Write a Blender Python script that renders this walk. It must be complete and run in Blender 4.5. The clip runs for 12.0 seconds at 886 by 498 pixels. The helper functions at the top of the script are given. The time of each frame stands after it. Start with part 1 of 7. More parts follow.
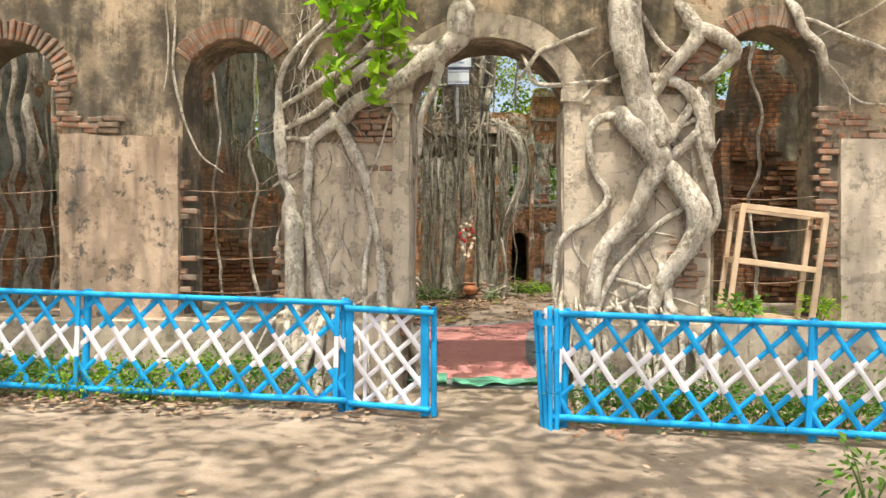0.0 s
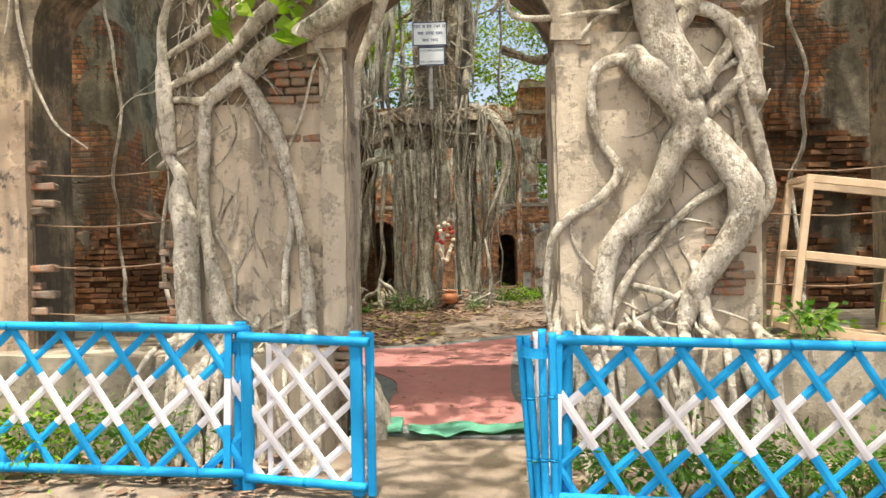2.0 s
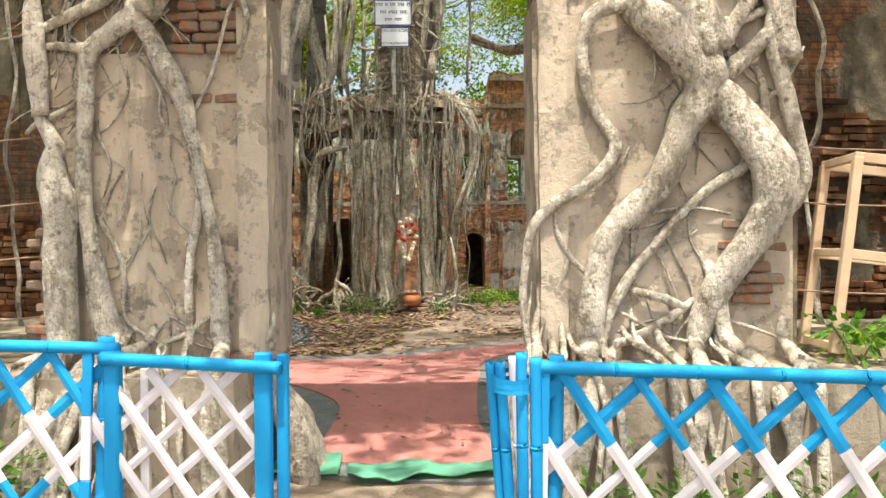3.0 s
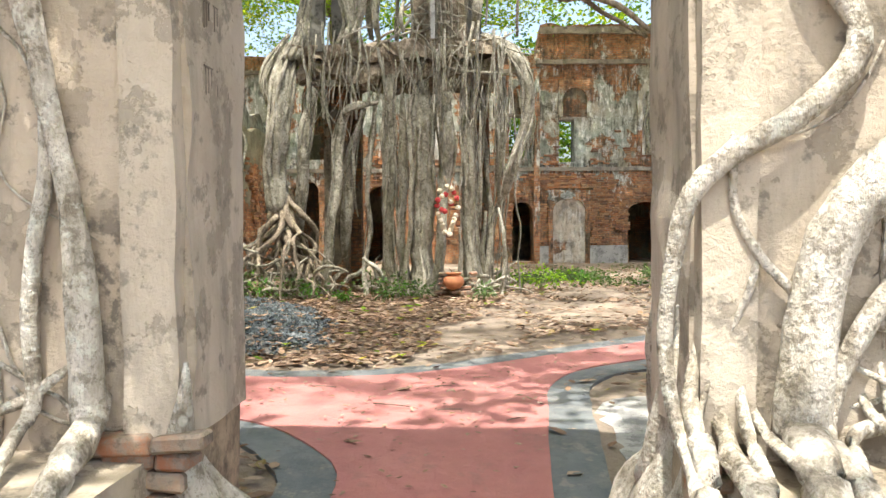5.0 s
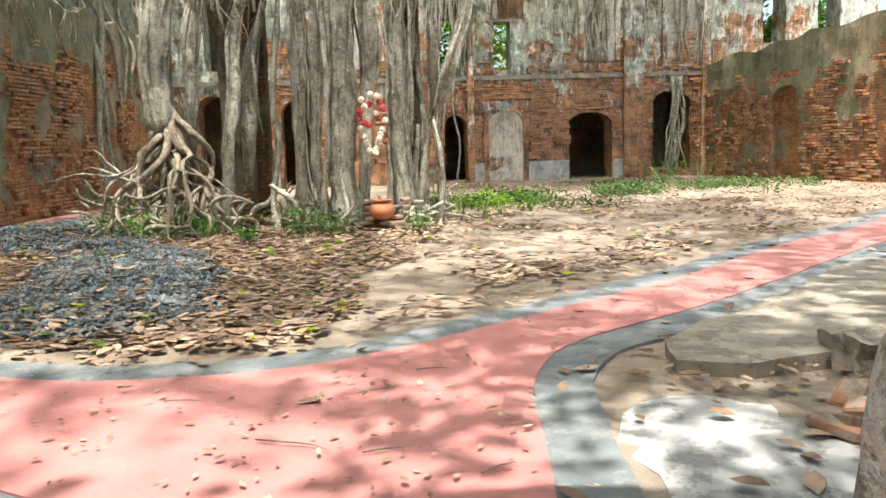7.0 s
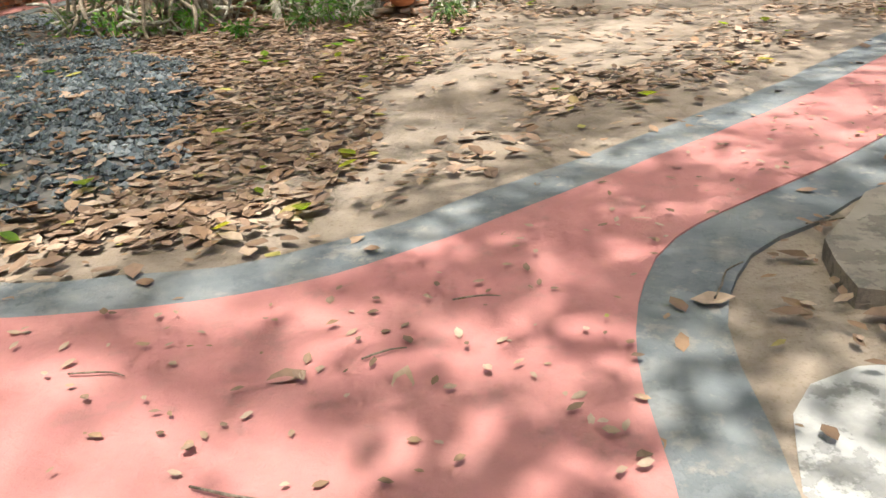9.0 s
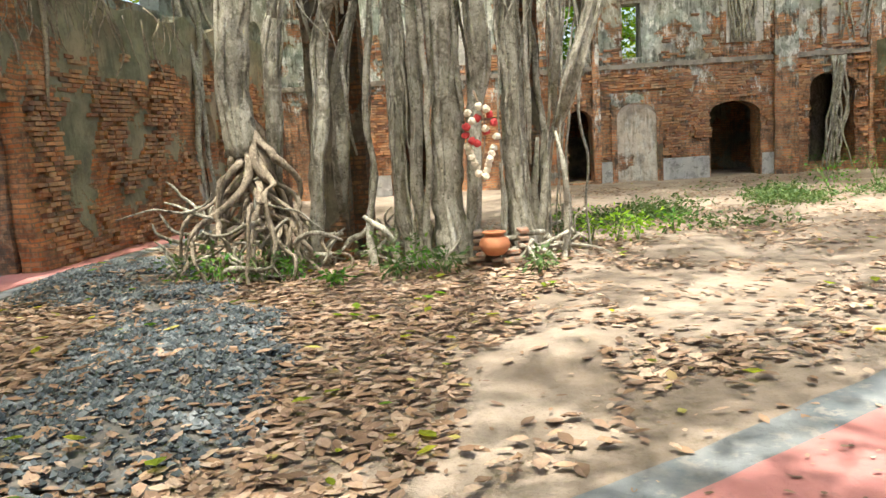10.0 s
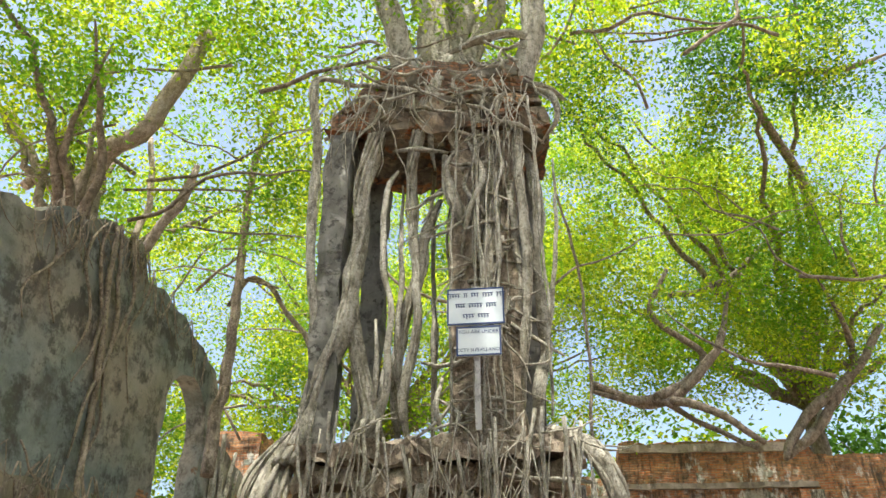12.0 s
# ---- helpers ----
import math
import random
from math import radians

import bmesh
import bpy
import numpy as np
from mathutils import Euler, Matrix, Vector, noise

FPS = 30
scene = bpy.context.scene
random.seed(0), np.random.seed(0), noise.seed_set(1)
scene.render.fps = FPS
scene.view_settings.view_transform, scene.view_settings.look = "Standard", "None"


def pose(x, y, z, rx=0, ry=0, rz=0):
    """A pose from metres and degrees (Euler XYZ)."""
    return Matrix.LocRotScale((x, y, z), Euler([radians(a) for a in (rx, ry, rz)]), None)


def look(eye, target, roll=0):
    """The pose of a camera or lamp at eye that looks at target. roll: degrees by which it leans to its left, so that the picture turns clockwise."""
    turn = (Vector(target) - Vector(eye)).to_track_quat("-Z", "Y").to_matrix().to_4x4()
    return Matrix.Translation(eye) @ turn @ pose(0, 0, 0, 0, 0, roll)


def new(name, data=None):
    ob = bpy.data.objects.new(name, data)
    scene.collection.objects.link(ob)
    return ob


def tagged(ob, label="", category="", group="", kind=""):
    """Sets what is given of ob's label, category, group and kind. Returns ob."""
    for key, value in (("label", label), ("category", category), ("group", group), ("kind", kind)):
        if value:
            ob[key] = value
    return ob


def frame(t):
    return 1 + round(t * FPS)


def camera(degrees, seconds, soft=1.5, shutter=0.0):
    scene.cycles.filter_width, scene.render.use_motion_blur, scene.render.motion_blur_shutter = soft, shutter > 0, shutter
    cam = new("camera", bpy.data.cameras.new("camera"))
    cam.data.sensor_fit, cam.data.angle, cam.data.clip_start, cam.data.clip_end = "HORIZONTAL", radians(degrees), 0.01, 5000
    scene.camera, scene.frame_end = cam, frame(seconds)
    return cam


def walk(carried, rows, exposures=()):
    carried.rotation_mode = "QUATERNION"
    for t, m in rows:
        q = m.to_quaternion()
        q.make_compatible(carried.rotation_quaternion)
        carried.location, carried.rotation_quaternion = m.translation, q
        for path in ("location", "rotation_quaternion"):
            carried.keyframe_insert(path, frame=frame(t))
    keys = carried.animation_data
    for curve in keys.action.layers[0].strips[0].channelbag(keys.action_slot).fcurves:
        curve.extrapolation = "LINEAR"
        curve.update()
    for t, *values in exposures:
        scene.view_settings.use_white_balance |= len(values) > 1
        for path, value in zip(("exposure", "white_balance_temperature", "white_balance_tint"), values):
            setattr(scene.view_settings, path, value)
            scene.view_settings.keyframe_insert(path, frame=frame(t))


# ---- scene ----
cam = camera(59.1, 12.0)
PATH = [
    (0, (0.098, 0.397, 1.43), (0.077, 2.397, 1.428), -0.0),
    (0.5, (0.219, 0.906, 1.414), (0.229, 2.906, 1.399), 0.4),
    (1, (0.274, 1.423, 1.352), (0.273, 3.422, 1.283), 0.4),
    (1.5, (0.329, 2.042, 1.323), (0.405, 4.039, 1.251), -0.7),
    (2, (0.38, 2.631, 1.368), (0.384, 4.631, 1.381), -1.2),
    (2.5, (0.375, 3.214, 1.372), (0.442, 5.213, 1.423), 0.2),
    (3, (0.486, 3.874, 1.336), (0.573, 5.872, 1.348), -0.6),
    (3.2, (0.51, 4.061, 1.359), (0.584, 6.06, 1.354), -0.1),
    (4.8, (0.522, 5.871, 1.443), (0.503, 7.87, 1.383), -0.9),
    (5, (0.514, 6.085, 1.424), (0.492, 8.084, 1.356), -0.4),
    (5.5, (0.471, 6.598, 1.425), (0.552, 8.595, 1.356), -0.4),
    (6, (0.515, 7.122, 1.374), (0.602, 9.118, 1.289), -1.5),
    (6.5, (0.524, 7.612, 1.371), (0.552, 9.602, 1.18), -0.4),
    (7, (0.525, 8.124, 1.399), (0.679, 10.098, 1.119), -1.7),
    (7.5, (0.596, 8.612, 1.41), (0.738, 10.565, 1.003), -1.6),
    (7.7, (0.644, 8.78, 1.434), (0.79, 10.702, 0.901), -2.1),
    (9.3, (0.589, 9.752, 1.556), (0.574, 11.567, 0.716), -4.4),
    (9.5, (0.617, 9.825, 1.615), (0.543, 11.691, 0.898), -4.5),
    (10, (0.649, 9.911, 1.752), (0.491, 11.882, 1.453), -3.7),
    (10.1, (0.621, 9.92, 1.785), (0.466, 11.905, 1.598), -3.2),
    (10.5, (0.606, 9.969, 1.77), (0.425, 11.948, 1.994), -3.0),
    (11, (0.614, 9.954, 1.765), (0.44, 11.851, 2.374), -1.9),
    (11.5, (0.612, 9.958, 1.767), (0.448, 11.767, 2.603), -0.4),
    (12, (0.668, 9.853, 1.725), (0.5, 11.581, 2.719), 0.2),
]
walk(cam, [(t, look(eye, target, roll)) for t, eye, target, roll in PATH], [(0.0, 1.1, 7100, 9), (3.0, 1.25, 7200, 10), (5.0, 1.65, 6600, 8), (6.5, 1.82, 6500, 7), (7.5, 1.6, 6450, 7), (9.5, 1.4, 6550, 8), (10.5, 2.02, 6800, 4), (12.0, 1.4, 6600, 6)])

# ---- world and sun ----
SUN_EL, SUN_AZ = 73.0, 185.0
world = bpy.data.worlds.new("sky")
scene.world = world
world.use_nodes = True
wn = world.node_tree.nodes
sky = wn.new("ShaderNodeTexSky")
sky.sky_type = "NISHITA"
sky.sun_disc = False
sky.sun_elevation, sky.sun_rotation = radians(SUN_EL), radians(SUN_AZ)
sky.air_density, sky.dust_density, sky.ozone_density = 1.0, 5.5, 0.8
world.node_tree.links.new(sky.outputs[0], wn["Background"].inputs[0])
wn["Background"].inputs[1].default_value = 0.15
sun_data = bpy.data.lights.new("sun", "SUN")
sun_data.energy, sun_data.angle, sun_data.color = 3.0, radians(0.55), (1.0, 0.965, 0.90)
sun = new("sun", sun_data)
az, el = radians(SUN_AZ), radians(SUN_EL)
sun_dir = Vector((math.sin(az) * math.cos(el), math.cos(az) * math.cos(el), math.sin(el)))
sun.matrix_world = look(sun_dir * 60, (0, 0, 0))

# ---- materials ----
def rgb(c):
    return (c[0], c[1], c[2], 1.0)


class Nodes:
    """Short helpers to write a node material."""

    def __init__(self, name, rough=0.85, spec=0.3):
        self.mat = bpy.data.materials.new(name)
        self.mat.use_nodes = True
        self.t = self.mat.node_tree
        self.b = self.t.nodes["Principled BSDF"]
        self.b.inputs["Roughness"].default_value = rough
        self.b.inputs["Specular IOR Level"].default_value = spec
        self.co = self.t.nodes.new("ShaderNodeTexCoord").outputs["Object"]

    def link(self, a, b):
        self.t.links.new(a, b)

    def scaled(self, sx, sy, sz, co=None):
        m = self.t.nodes.new("ShaderNodeMapping")
        m.inputs["Scale"].default_value = (sx, sy, sz)
        self.link(co or self.co, m.inputs["Vector"])
        return m.outputs[0]

    def noise(self, scale, detail=4.0, rough=0.6, co=None, dist=0.0):
        n = self.t.nodes.new("ShaderNodeTexNoise")
        n.inputs["Scale"].default_value = scale
        n.inputs["Detail"].default_value = detail
        n.inputs["Roughness"].default_value = rough
        n.inputs["Distortion"].default_value = dist
        self.link(co or self.co, n.inputs["Vector"])
        return n.outputs["Fac"]

    def voronoi(self, scale, co=None, feature="F1"):
        n = self.t.nodes.new("ShaderNodeTexVoronoi")
        n.feature = feature
        n.inputs["Scale"].default_value = scale
        self.link(co or self.co, n.inputs["Vector"])
        return n

    def ramp(self, fac, stops):
        r = self.t.nodes.new("ShaderNodeValToRGB")
        e = r.color_ramp.elements
        while len(e) < len(stops):
            e.new(0.5)
        for k, (p, c) in zip(e, stops):
            k.position = p
            k.color = rgb(c) if isinstance(c, tuple) else (c, c, c, 1)
        self.link(fac, r.inputs[0])
        return r.outputs[0]

    def mix(self, fac, a, b, mode="MIX"):
        m = self.t.nodes.new("ShaderNodeMix")
        m.data_type = "RGBA"
        m.blend_type = mode
        for key, v in ((0, fac), (6, a), (7, b)):
            if isinstance(v, (int, float)):
                m.inputs[key].default_value = v
            elif isinstance(v, tuple):
                m.inputs[key].default_value = rgb(v)
            else:
                self.link(v, m.inputs[key])
        return m.outputs[2]

    def math(self, op, a, b=0.0):
        m = self.t.nodes.new("ShaderNodeMath")
        m.operation = op
        for i, v in ((0, a), (1, b)):
            if isinstance(v, (int, float)):
                m.inputs[i].default_value = v
            else:
                self.link(v, m.inputs[i])
        return m.outputs[0]

    def out(self, colour, height=None, strength=0.5, dist=0.02, rough=None):
        if isinstance(colour, tuple):
            self.b.inputs["Base Color"].default_value = rgb(colour)
        else:
            self.link(colour, self.b.inputs["Base Color"])
        if height is not None:
            bump = self.t.nodes.new("ShaderNodeBump")
            bump.inputs["Strength"].default_value = strength
            bump.inputs["Distance"].default_value = dist
            self.link(height, bump.inputs["Height"])
            self.link(bump.outputs[0], self.b.inputs["Normal"])
        if rough is not None:
            self.link(rough, self.b.inputs["Roughness"])
        return self.mat

    def random(self):
        return self.t.nodes.new("ShaderNodeObjectInfo").outputs["Random"]

    def island(self):
        return self.t.nodes.new("ShaderNodeNewGeometry").outputs["Random Per Island"]

    def brick(self, wide=0.24, high=0.065, mortar=0.012, wall_co=True):
        """Brick courses on an upright wall: the coordinates run along x + y and up z."""
        sep = self.t.nodes.new("ShaderNodeSeparateXYZ")
        self.link(self.co, sep.inputs[0])
        run = self.math("ADD", sep.outputs[0], sep.outputs[1])
        com = self.t.nodes.new("ShaderNodeCombineXYZ")
        wob = self.math("ADD", self.math("MULTIPLY", self.noise(1.3, 2), 0.16), self.math("MULTIPLY", self.noise(7.0, 3), 0.09))
        self.link(self.math("ADD", run, wob), com.inputs[0])
        self.link(self.math("ADD", sep.outputs[2], self.math("MULTIPLY", self.noise(0.9, 2), 0.12)), com.inputs[1])
        n = self.t.nodes.new("ShaderNodeTexBrick")
        n.inputs["Scale"].default_value = 1.0
        n.inputs["Brick Width"].default_value = wide
        n.inputs["Row Height"].default_value = high
        n.inputs["Mortar Size"].default_value = mortar
        n.inputs["Mortar Smooth"].default_value = 0.3
        n.inputs["Color1"].default_value = (0.0, 0.0, 0.0, 1)
        n.inputs["Color2"].default_value = (1.0, 1.0, 1.0, 1)
        n.inputs["Mortar"].default_value = (0.5, 0.5, 0.5, 1)
        self.link(com.outputs[0], n.inputs["Vector"])
        return n


def mat_masonry(name, plaster_amount=0.5, plaster=((0.50, 0.44, 0.36), (0.30, 0.28, 0.25)), dark=0.5, low_brick=None, blots=0.6, spread=0.5, wash=0.0, mortar=(0.21, 0.14, 0.095), tint=(1.0, 1.0, 1.0), relief=0.8, top_brick=None, streaky=0.38):
    """Old brick under broken lime plaster, with black weathering that runs down."""
    n = Nodes(name, 0.92, 0.15)
    br = n.brick()
    tone = n.ramp(br.outputs["Color"], [(0.0, (0.34, 0.12, 0.05)), (0.4, (0.46, 0.18, 0.075)), (0.7, (0.52, 0.27, 0.13)), (1.0, (0.24, 0.11, 0.065))])
    tone = n.mix(n.ramp(n.noise(1.1, 5), [(0.4, 0.0), (0.75, 0.45)]), tone, (0.30, 0.22, 0.15))
    tone = n.mix(1.0, tone, tint, "MULTIPLY")
    brick = n.mix(br.outputs["Fac"], tone, mortar)
    brick = n.mix(n.ramp(n.noise(2.7, 8, 0.8), [(0.47, 0.0), (0.56, 0.7)]), brick, (0.135, 0.09, 0.06))
    brick = n.mix(n.ramp(n.noise(9.0, 6, 0.75), [(0.53, 0.0), (0.62, 0.6)]), brick, (0.42, 0.27, 0.17))
    pl = n.ramp(n.noise(2.2, 6, 0.7), [(0.3, plaster[1]), (0.62, plaster[0])])
    pl = n.mix(n.ramp(n.noise(0.55, 3), [(0.45, 0.0), (0.65, 0.5)]), pl, (0.52, 0.38, 0.26))
    edge = n.noise(0.8, 7, 0.62)
    if low_brick is not None:
        sep = n.t.nodes.new("ShaderNodeSeparateXYZ")
        n.link(n.co, sep.inputs[0])
        rise = n.math("MULTIPLY", n.math("SUBTRACT", sep.outputs[2], low_brick), 0.055)
        if top_brick is not None:
            rise = n.math("MINIMUM", rise, n.math("MULTIPLY", n.math("SUBTRACT", top_brick, sep.outputs[2]), 0.13))
        edge = n.math("ADD", edge, rise)
    cover = n.ramp(edge, [(0.62 - 0.3 * plaster_amount - 0.012, 0.0), (0.62 - 0.3 * plaster_amount + 0.012, 1.0)])
    col = n.mix(cover, brick, pl)
    if wash:
        runs = n.math("MULTIPLY", n.ramp(n.noise(1.0, 8, 0.78, n.scaled(5.0, 5.0, 2.0)), [(0.51, 0.0), (0.56, wash)]), n.ramp(edge, [(0.40, 0.0), (0.46, 1.0)]))
        col = n.mix(runs, col, (0.74, 0.72, 0.66))
    streak = n.noise(1.0, 8, 0.72, n.scaled(15.0, 15.0, 1.3))
    streak = n.math("ADD", n.math("MULTIPLY", streak, streaky), n.math("MULTIPLY", n.noise(1.7, 8, 0.78), 1.0 - streaky))
    col = n.mix(n.ramp(streak, [(0.50, 0.0), (0.575, dark)]), col, (0.06, 0.054, 0.045))
    blot = n.noise(1.6, 8, 0.75)
    col = n.mix(n.ramp(blot, [(spread, 0.0), (spread + 0.12, blots)]), col, (0.10, 0.088, 0.07))
    col = n.mix(n.ramp(n.noise(26, 5, 0.75), [(0.55, 0.0), (0.68, 0.4)]), col, (0.09, 0.075, 0.06))
    green = n.noise(0.7, 4, 0.6)
    col = n.mix(n.ramp(green, [(0.55, 0.0), (0.75, 0.4)]), col, (0.12, 0.13, 0.07))
    h = n.math("ADD", n.math("MULTIPLY", cover, 0.8), n.math("MULTIPLY", n.math("MULTIPLY", n.math("SUBTRACT", 1.0, br.outputs["Fac"]), n.math("SUBTRACT", 1.0, cover)), 0.4))
    h = n.math("ADD", h, n.math("MULTIPLY", n.noise(14, 5, 0.7), 0.5))
    return n.out(col, h, relief, 0.03)


def mat_plaster(name, light, mid, stain=(0.10, 0.095, 0.085), amount=0.6, peeled=0.55):
    n = Nodes(name, 0.9, 0.2)
    col = n.ramp(n.noise(2.4, 6, 0.65), [(0.3, mid), (0.65, light)])
    col = n.mix(n.ramp(n.noise(7.0, 6, 0.7), [(0.56, 0.0), (0.63, amount)]), col, stain)
    peel = n.ramp(n.noise(3.4, 8, 0.72), [(0.535, 0.0), (0.55, 1.0)])
    col = n.mix(n.math("MULTIPLY", peel, peeled), col, tuple(v * 0.62 for v in mid))
    col = n.mix(n.ramp(n.noise(1.0, 6, 0.65, n.scaled(4, 4, 0.6)), [(0.5, 0.0), (0.75, amount)]), col, stain)
    h = n.math("SUBTRACT", n.math("ADD", n.noise(22, 6, 0.7), n.math("MULTIPLY", n.noise(3, 4), 0.8)), n.math("MULTIPLY", peel, peeled))
    return n.out(col, h, 0.6, 0.02)


def mat_bark(name, light, mid, dark):
    n = Nodes(name, 0.88, 0.2)
    rings = n.noise(3.0, 8, 0.72, n.scaled(3, 3, 1.2))
    col = n.ramp(rings, [(0.34, dark), (0.47, mid), (0.58, light)])
    col = n.mix(n.ramp(n.noise(16, 6, 0.75), [(0.52, 0.0), (0.6, 0.7)]), col, dark)
    col = n.mix(n.ramp(n.noise(11, 6, 0.7), [(0.56, 0.0), (0.62, 0.6)]), col, tuple(min(0.8, v * 1.35) for v in light))
    col = n.mix(n.ramp(n.noise(70, 3, 0.7), [(0.56, 0.0), (0.68, 0.6)]), col, dark)
    spots = n.voronoi(13.0, n.scaled(1, 1, 0.8)).outputs["Distance"]
    col = n.mix(n.math("MULTIPLY", n.ramp(spots, [(0.16, 0.75), (0.24, 0.0)]), n.ramp(n.noise(2.6, 4), [(0.48, 0.0), (0.6, 1.0)])), col, tuple(min(0.8, v * 1.3) for v in light))
    knots = n.voronoi(7.0).outputs["Distance"]
    col = n.mix(n.ramp(knots, [(0.05, 0.8), (0.12, 0.0)]), col, tuple(v * 0.6 for v in dark))
    col = n.mix(n.ramp(n.noise(1.2, 3), [(0.5, 0.0), (0.75, 0.35)]), col, (0.20, 0.17, 0.10))
    h = n.math("ADD", n.noise(9, 6, 0.7, n.scaled(1.6, 1.6, 0.5)), n.math("MULTIPLY", n.noise(45, 4), 0.4))
    return n.out(col, h, 0.9, 0.045)


def mat_paint(name, base, worn, chip=0.35):
    n = Nodes(name, 0.6, 0.2)
    col = n.mix(n.ramp(n.noise(5, 5), [(0.35, 0.0), (0.8, 0.55)]), base, worn)
    col = n.mix(n.ramp(n.noise(30, 5, 0.7), [(0.63, 0.0), (0.72, chip)]), col, (0.22, 0.17, 0.11))
    return n.out(col, n.noise(24, 4), 0.25, 0.01)


def mat_leaf(name, c1, c2, glow=0.45, deep=None):
    """Thin leaf: some of the light goes through."""
    n = Nodes(name, 0.5, 0.3)
    col = n.ramp(n.island(), [(0.0, c1), (0.6, c2), (1.0, tuple(v * 0.7 for v in c1))])
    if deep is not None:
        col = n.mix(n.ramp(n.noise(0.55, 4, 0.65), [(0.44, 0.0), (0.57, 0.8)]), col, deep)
    n.out(col)
    tr = n.t.nodes.new("ShaderNodeBsdfTranslucent")
    n.link(n.mix(1.0, col, (1.4, 1.6, 0.5), "MULTIPLY"), tr.inputs[0])
    mx = n.t.nodes.new("ShaderNodeMixShader")
    mx.inputs[0].default_value = glow
    n.link(n.b.outputs[0], mx.inputs[1])
    n.link(tr.outputs[0], mx.inputs[2])
    n.link(mx.outputs[0], n.t.nodes["Material Output"].inputs[0])
    return n.mat


def mat_plain(name, a, b, scale=6.0, rough=0.8, bump=0.3, spec=0.3):
    n = Nodes(name, rough, spec)
    return n.out(n.ramp(n.noise(scale, 5, 0.65), [(0.3, a), (0.7, b)]), n.noise(scale * 6, 5), bump, 0.01)


def mat_island(name, stops, rough=0.85, bump_scale=30.0):
    n = Nodes(name, rough, 0.25)
    col = n.ramp(n.island(), stops)
    col = n.mix(n.ramp(n.noise(bump_scale, 4), [(0.4, 0.0), (0.8, 0.4)]), col, (0.10, 0.07, 0.045))
    return n.out(col, n.noise(bump_scale * 2, 3), 0.3, 0.005)


def mat_earth():
    n = Nodes("earth", 0.95, 0.1)
    col = n.ramp(n.noise(1.2, 6, 0.65), [(0.3, (0.17, 0.132, 0.10)), (0.5, (0.275, 0.22, 0.172)), (0.7, (0.38, 0.31, 0.25))])
    col = n.mix(n.ramp(n.noise(9, 6, 0.75), [(0.5, 0.0), (0.7, 0.5)]), col, (0.20, 0.14, 0.09))
    col = n.mix(n.ramp(n.noise(60, 3, 0.7), [(0.55, 0.0), (0.7, 0.5)]), col, (0.16, 0.12, 0.08))
    h = n.math("ADD", n.noise(5, 6, 0.7), n.math("MULTIPLY", n.noise(50, 4), 0.3))
    return n.out(col, h, 0.7, 0.04)


M_EARTH = mat_earth()
M_FRONT = mat_masonry("front_masonry", 0.88, ((0.43, 0.345, 0.24), (0.21, 0.165, 0.115)), dark=0.8, blots=0.85, spread=0.43)
M_FAR = mat_masonry("far_masonry", 0.42, ((0.46, 0.48, 0.42), (0.22, 0.26, 0.22)), 0.85, low_brick=3.9, blots=0.6, spread=0.53, wash=0.9, mortar=(0.34, 0.26, 0.18), tint=(1.25, 1.15, 1.05), relief=1.0, top_brick=5.75)
M_SIDE = mat_masonry("side_masonry", 0.5, ((0.29, 0.31, 0.275), (0.165, 0.185, 0.165)), 0.75, low_brick=3.0, blots=0.75, spread=0.5, streaky=0.12)
# eroded brick, its tint and plaster also darkened for the rooms' shade
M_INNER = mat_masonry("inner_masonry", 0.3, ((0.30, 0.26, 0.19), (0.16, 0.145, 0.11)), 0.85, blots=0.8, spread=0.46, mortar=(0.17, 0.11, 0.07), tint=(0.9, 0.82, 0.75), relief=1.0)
M_PLASTER = mat_plaster("pier_plaster", (0.60, 0.515, 0.41), (0.45, 0.38, 0.295), amount=0.5)
M_PANEL = mat_plaster("panel_plaster", (0.54, 0.41, 0.30), (0.41, 0.30, 0.21), amount=0.9, peeled=0.5)
M_OCHRE = mat_plaster("ochre_plaster", (0.60, 0.505, 0.395), (0.47, 0.385, 0.295), amount=0.7, peeled=0.5)
M_CEMENT = mat_plaster("cement", (0.50, 0.48, 0.45), (0.36, 0.35, 0.34), amount=0.5)
M_ROOT = mat_bark("fig_root_bark", (0.66, 0.60, 0.52), (0.47, 0.42, 0.345), (0.20, 0.165, 0.125))
M_TRUNK = mat_bark("banyan_bark", (0.48, 0.445, 0.365), (0.335, 0.31, 0.245), (0.13, 0.115, 0.085))
M_BRANCH = mat_bark("branch_bark", (0.33, 0.27, 0.21), (0.22, 0.175, 0.13), (0.10, 0.08, 0.06))
M_BLUE = mat_paint("blue_paint", (0.002, 0.31, 0.66), (0.008, 0.38, 0.74))
M_WHITE = mat_paint("white_paint", (0.80, 0.78, 0.80), (0.66, 0.62, 0.66), 0.2)
M_RED = mat_plaster("red_oxide_cement", (0.50, 0.222, 0.20), (0.41, 0.168, 0.155), (0.27, 0.17, 0.145), 0.3, 0.06)
M_GREY = mat_plaster("grey_screed", (0.22, 0.23, 0.23), (0.115, 0.13, 0.14), (0.36, 0.32, 0.27), 0.45, 0.2)
M_PLINTH = mat_plaster("plinth_plaster", (0.50, 0.43, 0.33), (0.36, 0.30, 0.235), amount=0.6)
M_WOOD = mat_plain("pale_wood", (0.55, 0.38, 0.24), (0.66, 0.50, 0.35), 8.0)
